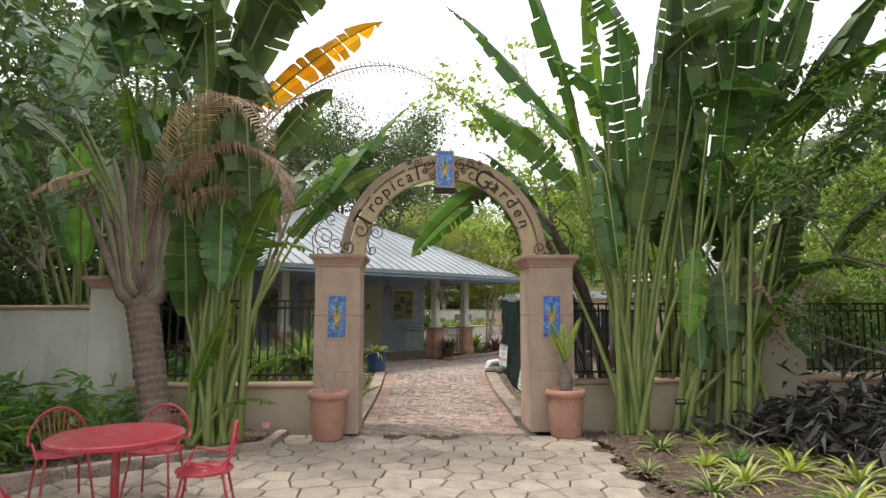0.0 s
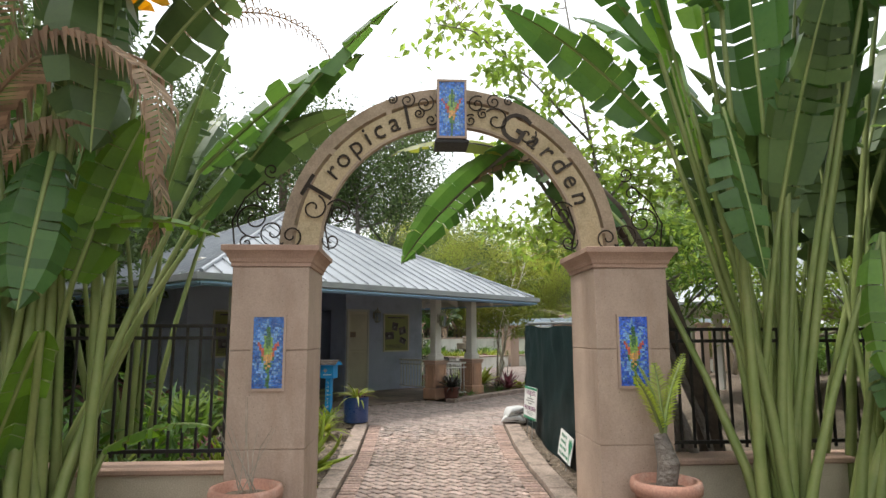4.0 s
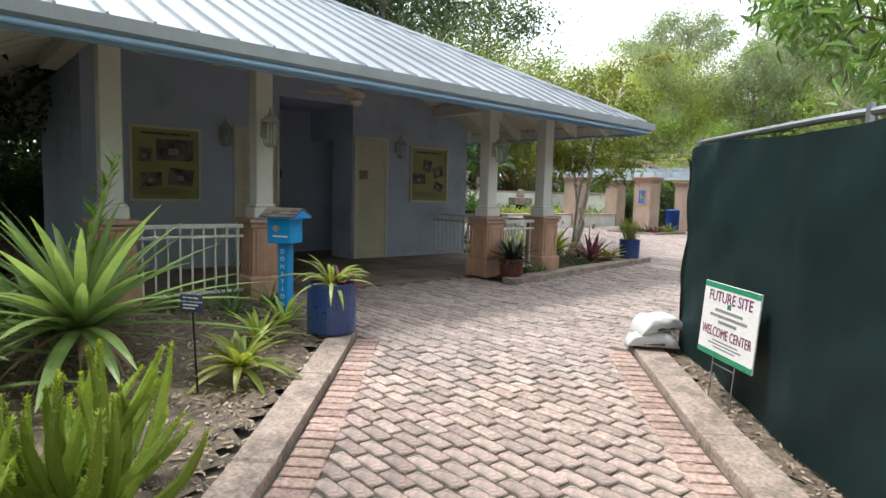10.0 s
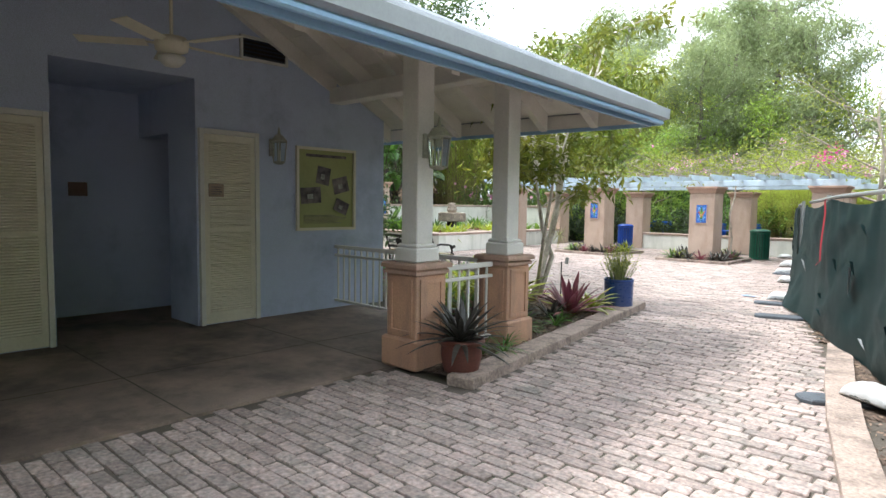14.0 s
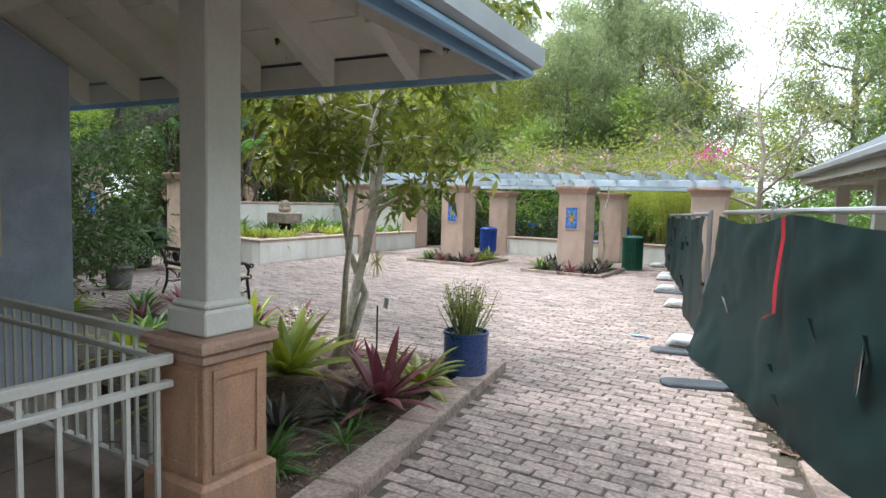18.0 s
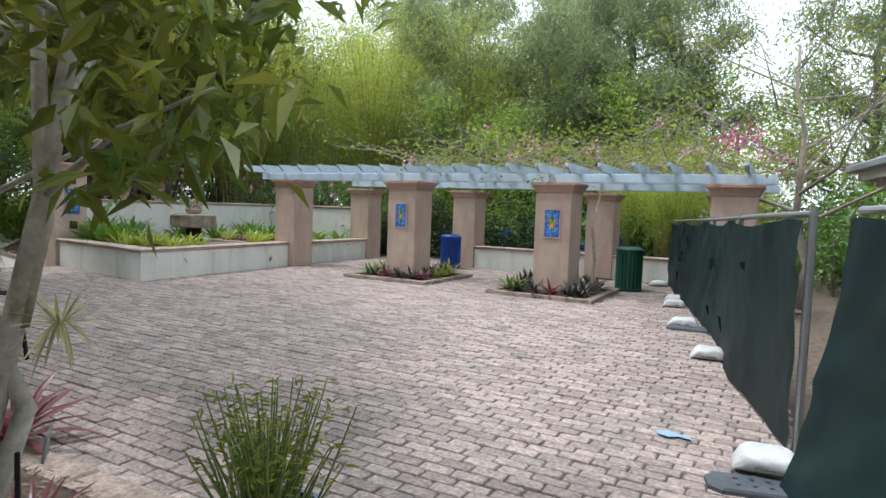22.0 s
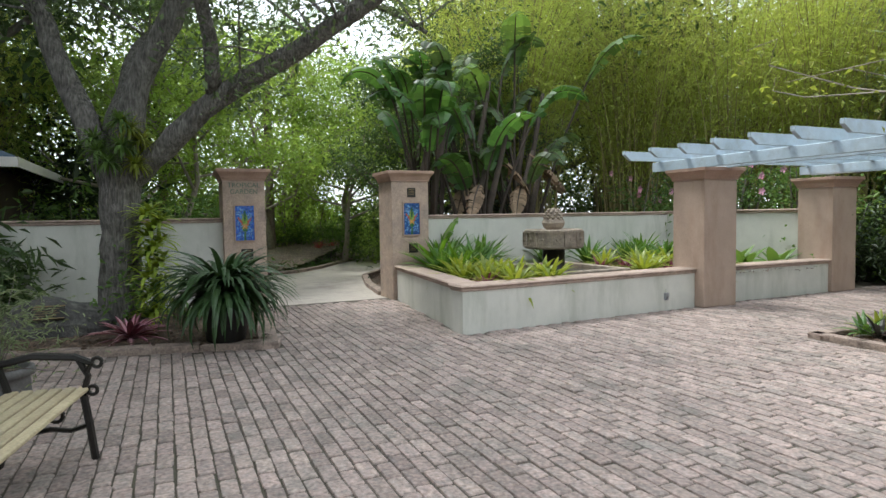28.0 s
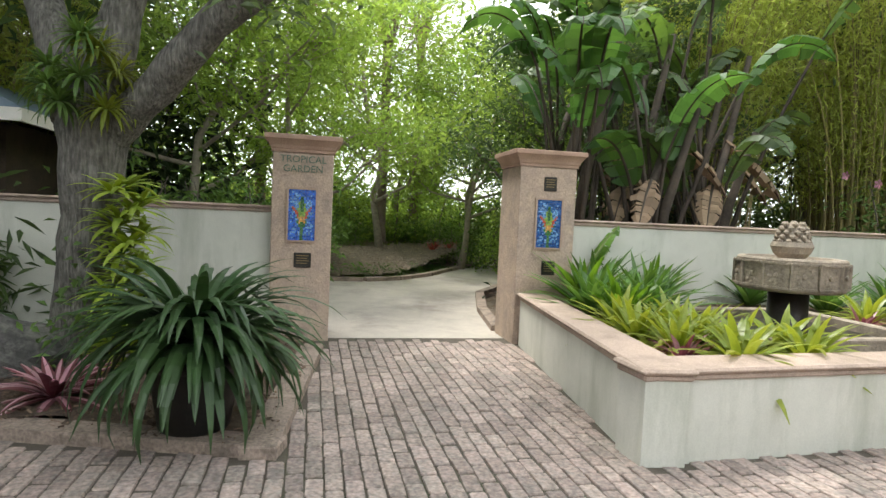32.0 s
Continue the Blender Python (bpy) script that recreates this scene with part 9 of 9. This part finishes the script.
REDCLOTH = mat("red_ribbon", (0.46, 0.018, 0.035), (0.38, 0.014, 0.028), rough=.5, leaf=.15)
rib = thing("red_ribbon", CLOTH_2(6.0, .99, .03), "red plastic ribbon tied to the fence", "ribbon")
top_ = Vector(CLOTH_2(6.0, .99, .03))
pr = [Vector(CLOTH_2(6.0 + ds, t, .05)) - top_ for ds, t in ((-.10, 1.0), (0, .99), (.01, .90), (.03, .78), (.04, .67), (.03, .58), (.05, .545), (.13, .53), (.21, .505))]
part("strip", Geo().add([p for q in pr for p in ((q[0] + .012, q[1] - .024, q[2] + .006), (q[0] - .012, q[1] + .024, q[2] - .006))], [(2 * i, 2 * i + 1, 2 * i + 3, 2 * i + 2) for i in range(len(pr) - 1)]), REDCLOTH, rib)
TEAR = mat("pale_torn_edge", (0.45, 0.47, 0.47), (0.25, 0.27, 0.27), rough=.6)
rr_ = random.Random(77)
for cloth_, total_, places in ((CLOTH_2, LONG_2, [(7.4, .45, .10, 1), (5.55, .55, .07, 0), (4.97, .58, .07, 0), (4.7, .83, .06, 0), (5.0, .5, .15, 2), (4.63, .13, .06, 2), (6.1, .28, .03, 0), (5.85, .17, .05, 0)] + [(rr_.uniform(.8, 4.3), rr_.uniform(.25, .8), rr_.uniform(.02, .07), 0) for k in range(14)]), (CLOTH_3, LONG_3, [(rr_.uniform(.4, 7.2), rr_.uniform(.2, .8), rr_.uniform(.03, .10), 0) for k in range(11)])):
    for k, (s, t, hgt, pale) in enumerate(places):
        p, q = Vector(cloth_(s, t, .012)), Vector(cloth_(s + .1, t, .012))
        wd = hgt * rr_.uniform(.3, .5)
        fl = thing("cloth_tear", pose(p.x, p.y, p.z, 0, rr_.uniform(-25, 35), math.degrees(math.atan2(q.y - p.y, q.x - p.x))), "curled flap torn in the windscreen", "tear", "windscreen tears")
        part("flap", Geo().add([(-wd, .01, -hgt), (wd * .6, .012, hgt * .9), (-wd * .3, .05, hgt), (-wd * 1.4, .035, -hgt * .3)], [(0, 1, 2, 3)]), TEAR if pale else FABRIC, fl)
        part("slit", Geo().add([(-wd * .6, .014, -hgt), (wd * .8, .014, -hgt * .2), (wd * .5, .014, hgt), (-wd * .4, .014, hgt * .3)], [(0, 1, 2, 3)]), IRON, fl)

# long pavilion beyond the fence
pv = thing("second_pavilion", pose(-9.2, 25.0, 0, 0, 0, -81.5), "long grey-roofed pavilion with white trim beyond the fence", "building")
PL, PW, E2, A2 = 9.6, 5.2, 2.24, 3.7          # length, depth, eave, ridge
ends = [(0, 0), (PL, 0), (PL, PW), (0, PW)]
for i in range(4):
    (x0, y0), (x1, y1) = ends[i], ends[(i + 1) % 4]
    L = abs(x1 - x0) + abs(y1 - y0)
    dx, dy = (x1 - x0) / L, (y1 - y0) / L
    ix, iy, D2 = -dy, dx, PW / 2
    top = [(x0, y0, E2), (x1, y1, E2), (x1 + (ix - dx) * D2, y1 + (iy - dy) * D2, A2)]
    if L > PW + .01:
        top.append((x0 + (ix + dx) * D2, y0 + (iy + dy) * D2, A2))
    k = len(top)
    part("roof_slope", Geo().add(top + [(x, y, z - .04) for x, y, z in top], [tuple(range(k)), tuple(range(2 * k - 1, k - 1, -1))] + [(j, j + k, (j + 1) % k + k, (j + 1) % k) for j in range(k)]), ROOF, pv)
    for q in range(1, int(L / .42)):
        t = q * .42
        d = min(t, L - t, D2) * .98
        b0, b1 = Vector((x0 + dx * t, y0 + dy * t, E2 + .012)), Vector((x0 + dx * t + ix * d, y0 + dy * t + iy * d, E2 + .012 + d * (A2 - E2) / D2))
        part("roof_seam", Geo().tube([b0, b1], .018, 4), ROOF, pv)
    cx, cy, rz = (x0 + x1) / 2, (y0 + y1) / 2, math.atan2(dy, dx)
    part("gutter", Geo().box((cx - ix * .06, cy - iy * .06, E2 - .05), (L + .2, .12, .11), rz, .02), GUTTER, pv, "grey box gutter")
    part("fascia", Geo().box((cx + ix * .03, cy + iy * .03, E2 - .14), (L - .1, .04, .16), rz), SOFFIT, pv, "white fascia board")
    part("inner_fascia", Geo().box((cx + ix * .22, cy + iy * .22, E2 - .24), (L - .5, .05, .14), rz), SOFFIT, pv)
    for q in range(int(L / .62)):
        t = .4 + q * .62
        part("rafter_tail", Geo().box((x0 + dx * t + ix * .12, y0 + dy * t + iy * .12, E2 - .2), (.08, .16, .10), rz), SOFFIT, pv)
part("ceiling", Geo().box((PL / 2, PW / 2, E2 - .2), (PL - .5, PW - .5, .04)), SOFFIT, pv)
for x in (.7, 3.4, 6.2, 8.9):
    for y in (.6, PW - .6):
        part("post", Geo().box((x, y, (E2 - .2) / 2), (.2, .2, E2 - .2)), WHITE, pv)

# outlet on the raised bed's wall, chalk mark, blue chairs and flowering shrubs beyond
ol = thing("wall_outlet", pose(-19.715, 23.79, .21, 0, 0, 90), "small grey weatherproof outlet on the raised bed wall", "outlet")
part("back_box", Geo().box((0, -.012, -.02), (.06, .03, .10), 0, .006), GUTTER, ol)
part("cover", Geo().box((0, -.035, .0), (.05, .03, .075), 0, .012), STEEL, ol, "bubble cover")
part("stem_pipe", Geo().tube([(0, -.012, .03), (0, -.012, .09)], .008, 6), WHITE, ol)
CHALK = mat("blue_chalk", (0.27, 0.42, 0.66), (0.24, 0.34, 0.52), rough=.95, fine=90, bump=.2)
ck = thing("chalk_mark", (-10.58, 18.27, .016), "pale blue sprayed arrow mark on the bricks", "mark")
part("mark", Geo().prism([(-.10, -.03), (-.02, -.06), (.03, -.02), (.11, -.035), (.09, .02), (.02, .03), (-.04, .055), (-.11, .02)], 0, .003), CHALK, ck)
BLUECHAIR = mat("blue_plastic", (0.012, 0.10, 0.48), (0.012, 0.085, 0.42), rough=.4, bump=.05)
for x, y, a in ((-17.6, 30.1, 20), (-16.7, 29.9, 160), (-14.6, 29.6, 80), (-13.9, 29.8, 200)):
    c = thing("blue_chair", pose(x, y, 0, 0, 0, a), "blue plastic garden chair behind the pergola", "chair", "blue chairs")
    part("seat", Geo().box((0, 0, .42), (.46, .46, .04), 0, .012), BLUECHAIR, c)
    part("backrest", Geo().box((0, .22, .66), (.44, .04, .42), 0, .015), BLUECHAIR, c)
    for sx in (-.19, .19):
        part("armrest", Geo().box((sx * 1.15, 0, .62), (.04, .44, .03), 0, .01), BLUECHAIR, c)
        for sy in (-.19, .19):
            part("leg", Geo().box((sx, sy, .21), (.05, .05, .42), 0, .008), BLUECHAIR, c)
for k, (x, y, s) in enumerate(((-23.6, 27.9, 1.0), (-21.6, 28.6, 1.1))):
    hb = thicket(90 + k, 2.2 * s, 1.4 * s, 3.1 * s, 3600, .11, .055, LEAF_MID, "leafy hibiscus shrub with pink flowers behind the wall", "hibiscus_shrub")
    hb.matrix_basis = Matrix.Translation((x, y, 0))
    rh = np.random.default_rng(95 + k)
    for q in range(9):
        fc = Geo()
        c = Vector((rh.uniform(-1.1, 1.1) * s, rh.uniform(-.95, -.5) * s, rh.uniform(1.4, 2.3) * s))
        for j in range(5):
            b = 2 * math.pi * j / 5
            d1, d2 = Vector((math.cos(b - .5), -.35, math.sin(b - .5))) * .06, Vector((math.cos(b + .5), -.35, math.sin(b + .5))) * .06
            fc.add([c, c + d1, c + (d1 + d2) * .75, c + d2], [(0, 1, 2, 3)])
        part("flower", fc, PINKF, hb, "open pink hibiscus flower")

# bamboo screen behind the eastern bay of the pergola
for k, (x, y, a) in enumerate(((-12.4, 29.6, 20), (-11.0, 29.4, 140), (-13.4, 30.2, 250))):
    m = Matrix.Translation((x, y, -.05)) @ Matrix.Rotation(radians(a), 4, "Z")
    o = copy_thing(bam, m)
    o.matrix_basis = m @ Matrix.Diagonal((.5, .35, .42, 1))

# ---- the oak and the garden entrance ----
OAKBARK = mat("furrowed_oak_bark", (0.22, 0.205, 0.185), (0.125, 0.115, 0.10), rough=.95, scale=9, fine=48, bump=1.0, depth=.06, stain=(0.28, 0.27, 0.235), stain_scale=5, speck=2.8, stretch=.2)
LEAF_OAK = leafmat("live_oak_leaf", (0.10, 0.15, 0.065), (0.15, 0.20, 0.085), leaf=.3)
oak = thing("live_oak", (-21.68, 17.12, 0), "old live oak with furrowed grey trunk and long low limb", "tree")


def limb(pts, rs):
    """A bough with an uneven skin."""
    out, rad = [], []
    for i in range(len(pts) - 1):
        for j in range(4):
            t = j / 4
            a, b = Vector(pts[i]), Vector(pts[i + 1])
            p0 = Vector(pts[max(i - 1, 0)])
            p3 = Vector(pts[min(i + 2, len(pts) - 1)])
            out.append(.5 * ((2 * a) + (b - p0) * t + (2 * p0 - 5 * a + 4 * b - p3) * t * t + (3 * a - p0 - 3 * b + p3) * t ** 3))
            rad.append(arc(rs[i], rs[i + 1], t))
    out.append(Vector(pts[-1])), rad.append(rs[-1])
    g = Geo().tube(out, rad, 18)
    g.v = [tuple(Vector(p) + Vector((noise.noise(Vector(p) * 3.1), noise.noise(Vector(p) * 3.1 + Vector((9, 0, 0))), 0)) * .05) for p in g.v]
    return g


part("trunk", limb([(0, 0, -.1), (-.03, 0, .5), (0, .02, 1.2), (.03, .05, 1.85), (.05, .1, 2.3)], [.31, .235, .215, .24, .21]), OAKBARK, oak, "furrowed grey trunk", smooth=True)
boughs = [([(.03, .1, 1.8), (.25, .55, 2.2), (.65, 1.15, 2.75), (1.3, 2.0, 3.25), (2.2, 3.0, 3.9), (3.0, 4.2, 4.6)], [.17, .14, .12, .105, .08, .045]),
          ([(.0, -.05, 1.95), (-.35, -.45, 2.9), (-.6, -.8, 4.0), (-.9, -1.0, 5.4), (-1.6, -1.2, 7.0), (-1.8, -.8, 8.6)], [.18, .14, .12, .09, .06, .03]),
          ([(.05, .1, 2.2), (.05, .3, 3.0), (.35, .75, 3.9), (.5, 1.0, 5.2), (.6, 1.6, 6.5), (.3, 2.2, 8.0), (.1, 2.4, 9.2)], [.18, .15, .12, .09, .07, .05, .03]),
          ([(.5, 1.0, 5.2), (-.6, .6, 6.6), (-1.8, .9, 7.8)], [.07, .05, .03]),
          ([(-.9, -1.0, 5.4), (.2, -1.8, 6.4), (1.2, -2.2, 7.0)], [.07, .05, .03]),
          ([(-.1, 0, 2.4), (-.9, .3, 3.6), (-2.2, .9, 4.6), (-3.4, 1.2, 5.2)], [.12, .1, .07, .04]),
          ([(.65, 1.1, 2.8), (1.6, .9, 3.9), (2.6, .7, 4.6), (3.6, .2, 5.0)], [.09, .07, .05, .03]),
          # This high bough is added so that its leaves shade the plaza.
          ([(.2, -1.8, 6.4), (1.6, -2.0, 7.3), (3.2, -2.4, 7.9), (4.6, -2.2, 8.1)], [.07, .055, .04, .03]),
          ([(.4, .9, 4.1), (-.4, 2.2, 4.5), (-1.0, 3.4, 4.7), (-1.3, 4.6, 4.4)], [.08, .06, .045, .03])]
ro2 = np.random.default_rng(51)
tips = []
tw = Geo()
for pts, rs in boughs:
    part("bough", limb(pts, rs), OAKBARK, oak, "heavy grey bough", smooth=True)
    high = pts[-1][2] > 6
    for k in range(60 if high else 22):
        t = ro2.uniform(.35, 1.0) * (len(pts) - 1)
        i = min(int(t), len(pts) - 2)
        p = Vector(pts[i]).lerp(Vector(pts[i + 1]), t - i)
        e = p + Vector((ro2.normal(), ro2.normal(), 0)) * (1.15 if high and p.z > 4.6 else .7) + Vector((0, 0, ro2.uniform(-.25, .9)))
        tw.tube([p, p.lerp(e, .5) + Vector((0, 0, .08)), e], [.02, .012, .004], 4, False)
        tips += [p.lerp(e, .6), e]
part("twig", tw, OAKBARK, oak)["kind"] = "stuff"
part("crown", leaf_cloud(Geo(), crown_points(tips, ro2, 42, .5), ro2, .10, .045), LEAF_OAK, oak)
fern = thing("staghorn_fern", (-21.46, 17.17, 2.08), "clump of yellow-green ferns growing in the fork of the oak", "fern")
for a, z in ((0.2, .1), (1.3, .18), (-1.0, .05), (2.3, .12), (.6, .3), (-.4, -.08), (.9, -.1), (-1.6, .2), (1.9, .0), (.2, .38)):
    part("frond_tuft", rosette(Geo(), (.24 * math.cos(a), .24 * math.sin(a), z), 54, .25, .034, random.Random(int(z * 100)), -.5, 1.3, 1.3), LEAF_YELLOW if a > .5 else LEAF_MID, fern)
epi = thing("climbing_fern", (-21.52, 17.42, .1), "bright green fern climbing the oak trunk", "fern")
for k in range(22):
    part("frond_tuft", rosette(Geo(), (.12 + .06 * (k % 3), .05 * (k % 4), .10 + k * .06), 18, .30, .06, random.Random(600 + k), .0, .9, 1.0), LEAF_LIME if k % 2 else LEAF_FERN, epi)
ivy = thing("climbing_vine", (-21.4, 17.0, .1), "leafy vine at the foot of the oak", "vine")
part("leaves", leaf_cloud(Geo(), np.random.default_rng(8).normal(size=(260, 3)) * np.array([.14, .2, .3]) + np.array([0, .3, .35]), np.random.default_rng(9), .10, .05), LEAF_MID, ivy)

clay_pot("black_pot", (-20.2, 18.18, .06), .24, .42, IRON, "dark round pot under the strap-leaved plant")
cl = thing("strap_leaf_plant", (-20.2, 18.18, .5), "big dark green clump of arching strap leaves in a pot", "plant")
rc = random.Random(9)
STRAPD = leafmat('deep_green_strap_leaf', (0.030, 0.062, 0.022), (0.045, 0.085, 0.028), leaf=.15, rough=.4)
for k in range(290):
    t = k / 289
    az = 2.39996 * k + rc.uniform(-.2, .2)
    gl = Geo()
    blade(gl, (.14 * math.cos(az) * rc.random(), .14 * math.sin(az) * rc.random(), rc.uniform(-.02, .10)), az, rc.uniform(.58, .86), rc.uniform(.062, .085), arc(.1, 1.42, t) + rc.uniform(-.15, .15), rc.uniform(1.3, 2.6), 7)
    part("leaf", gl, STRAPD, cl)
rk = Geo()
nu, nv = 26, 14
for j in range(nv + 1):
    for i in range(nu):
        a, b = 2 * math.pi * i / nu, math.pi * j / nv
        d = Vector((math.cos(a) * math.sin(b), math.sin(a) * math.sin(b), math.cos(b)))
        s = 1 + .22 * noise.noise(d * 1.5) + .1 * noise.noise(d * 4)
        rk.v.append((d.x * .42 * s, d.y * .62 * s, max(d.z * .34 * s, -.12)))
rk.f = [(j * nu + i, (j + 1) * nu + i, (j + 1) * nu + (i + 1) % nu, j * nu + (i + 1) % nu) for j in range(nv) for i in range(nu)]
solid("boulder", rk, mat("grey_boulder", (0.11, 0.106, 0.10), (0.06, 0.058, 0.055), rough=.95, scale=4, fine=30, bump=1.0, depth=.03, stain=(0.28, 0.27, 0.24), stain_scale=3), "grey limestone boulder beside the oak", "boulder", m=Matrix.Translation((-21.6, 16.45, .12)))
pq = thing("memorial_plaque", pose(-21.27, 16.42, .34, 0, 0, 90) @ Matrix.Rotation(radians(-38), 4, "X"), "dark bronze plaque set on the boulder", "plaque")
part("plate", Geo().box((0, 0, 0), (.34, .02, .17), 0, .005), BLACKP, pq)
part("rim", Geo().box((0, -.012, .078), (.34, .008, .012)).box((0, -.012, -.078), (.34, .008, .012)), GOLDL, pq)
for k in range(4):
    part("text_line", box_of(-.13, .12 - .03 * (k % 2), -.0125, -.0105, .045 - k * .03, .052 - k * .03), GOLDL, pq)
bromeliad("pink_bromeliad", (-20.75, 17.25, .08), 36, .50, .075, LEAF_WINE, "pink and cream striped bromeliad in the oak bed", 501, .1, 1.2, .9, leafmat("pink_stripe", (.55, .26, .34), (.5, .36, .36)))
for k, (x, y, L, m) in enumerate(((-21.1, 15.4, .5, LEAF_LIME), (-21.6, 15.2, .6, LEAF_BLADE), (-21.3, 14.8, .6, LEAF_BLADE), (-22.2, 15.6, .6, LEAF_BLADE), (-22.6, 15.0, .7, LEAF_MID), (-21.9, 17.9, .4, LEAF_BLADE))):
    bromeliad("oak_bed_plant", (x, y, .06), 26, L, .06, m, "green strap-leaved plant in the oak bed", 510 + k, .2, 1.35, 1.0)
weep = thicket(71, 1.7, 1.6, 2.2, 6400, .30, .05, LEAF_DARK, "weeping dark green shrub beside the oak", "weeping_shrub")
weep.matrix_basis = Matrix.Translation((-22.6, 14.9, 0))
weep2 = thicket(72, 1.9, 1.7, 2.5, 4200, .13, .045, LEAF_DARK, "dark leafy shrub behind the bench", "leafy_shrub")
weep2.matrix_basis = Matrix.Translation((-18.3, 15.0, 0))
ds = tree("dark_shrub", 73, 2.6, .9, 8, 40, .4, .14, .05, LEAF_DARK, BARK, "thin dark shrub beside the building", .05, .2, sub=2, category="shrub")
ds.matrix_basis = Matrix.Translation((-16.6, 15.0, 0))

# banana grove behind the wall
STEMDARK = mat("dark_banana_stem", (0.085, 0.065, 0.05), (0.05, 0.04, 0.032), rough=.9, scale=5, fine=25, bump=.6)
for k, (x, y, n, H, sd) in enumerate(((-24.2, 22.2, 8, 3.9, 81), (-24.9, 23.4, 8, 4.3, 82), (-25.2, 24.9, 7, 4.2, 83), (-25.7, 22.6, 7, 4.0, 84), (-24.2, 24.3, 7, 2.8, 85), (-26.6, 24.2, 8, 4.0, 86), (-23.9, 23.2, 7, 3.0, 88))):
    st = strelitzia("banana_plant", (x, y, 0), n, H, .7 * k, sd, "banana-like plant with torn leaves behind the wall", leaf_len=1.35, leaf_w=.58, group="banana plants", spread=1.6, out=(.08, .34), low=.6, droop=(1.6, 3.6), mt=(LEAF_PADDLE, LEAF_DARK, LEAF_MID)[k % 3], stalk=STEMDARK, extra=[((.3, -.2, 1.9), (.5, -.4, -.3), 1.0, .35, .8, LEAF_ORANGE if k == 0 else LEAF_DEAD, .2), ((-.2, .3, 2.6), (.3, .6, -.5), 1.2, .4, .8, LEAF_DEAD, .2)])
    for q in range(2):
        part("stem", Geo().tube([(.2 * q, -.3 * q, -.1), (.15, .1 - .3 * q, H * .5), (.3 - .5 * q, .4, H * .95)], [.085, .07, .04], 9), STEMDARK, st, "dark fibrous stem", smooth=True)
strelitzia("young_banana", (-22.95, 21.75, .42), 3, .45, 1.2, 87, "young banana leaf beside the entrance pillar", leaf_len=.6, leaf_w=.3, mt=LEAF_BRIGHT)
# shrubs beyond the entrance
for k, (x, y, s) in enumerate(((-33.2, 19.6, .5), (-34.0, 21.2, .5), (-35.4, 22.6, .55), (-32.6, 17.6, .55), (-27.6, 24.6, .45))):
    o = copy_thing(hedge, Matrix.Translation((x, y, 0)) @ Matrix.Rotation(k * 1.3, 4, "Z"))
    o.matrix_basis = Matrix.Translation((x, y, 0)) @ Matrix.Rotation(k * 1.3, 4, "Z") @ Matrix.Diagonal((s * .7, s * .8, s, 1))
for k, (x, y, H) in enumerate(((-33.0, 20.6, 6.0), (-34.5, 18.4, 6.5), (-31.2, 17.6, 6.0), (-36.0, 22.0, 7.0))):
    palm("tall_palm", (x, y, 0), H, .14, 12, 1.9, 700 + k, "tall slim palm beyond the garden entrance", 4)
# neighbouring thatch-dark pavilion behind the left wall
pv2 = thing("rear_pavilion", pose(-26.3, 13.3, -.04, 0, 0, 0), "dark timber pavilion with a blue-grey metal roof behind the wall", "building")
part("timber_wall", box_of(-1.9, 1.5, -3.0, 1.9, -.1, 2.25), mat("dark_timber", (0.055, 0.04, 0.03), (0.08, 0.058, 0.042), rough=.85, scale=5, fine=40, bump=.5), pv2)
H3, SLATE = 2.45, mat("slate_blue_metal", (0.13, 0.19, 0.26), (0.10, 0.15, 0.21), rough=.5, metal=.3, bump=.1)
for i, (a, b) in enumerate((((-1, -1.3), (1, -1.3)), ((1, -1.3), (1, 1)), ((1, 1), (-1, 1)), ((-1, 1), (-1, -1.3)))):
    top = [(a[0] * H3, a[1] * H3, 2.32), (b[0] * H3, b[1] * H3, 2.32), (0, -.3, 3.55)]
    part("roof_slope", Geo().add(top + [(x, y, z - .04) for x, y, z in top], [(0, 1, 2), (5, 4, 3), (0, 3, 4, 1), (1, 4, 5, 2), (2, 5, 3, 0)]), SLATE, pv2)
    cx, cy = (a[0] + b[0]) / 2 * H3, (a[1] + b[1]) / 2 * H3
    part("fascia", Geo().box((cx, cy, 2.24), (math.hypot(b[0] - a[0], b[1] - a[1]) * H3 + .02, .04, .14), math.atan2(b[1] - a[1], b[0] - a[0])), SOFFIT, pv2)
# low edging plants and red tufts on the mulched bank
o = [(-29.0, 19.0, .4), (-29.05, 19.8, .4), (-29.35, 20.5, .4), (-30.1, 21.1, .35), (-31.0, 21.7, .35)]
scatter(lowg, [(x, y, 70 * i, s) for i, (x, y, s) in enumerate(o)])
for k, (x, y) in enumerate(((-32.6, 22.4), (-32.9, 22.1), (-33.2, 22.7), (-32.2, 21.9))):
    bromeliad("red_tuft", (x, y, .38), 18, .34, .04, leafmat("coral_red_leaf", (.36, .10, .08), (.42, .16, .12)) if k == 0 else bpy.data.materials["coral_red_leaf"], "coral red tufted plant on the mulched bank", 540 + k, .5, 1.4, .6, None, "red tufts")

# ---- single bricks and their like, last ----
for m, k in near_bricks:
    part("brick", brick_meshes[k], BRICK_EACH, brick_root, m=m)
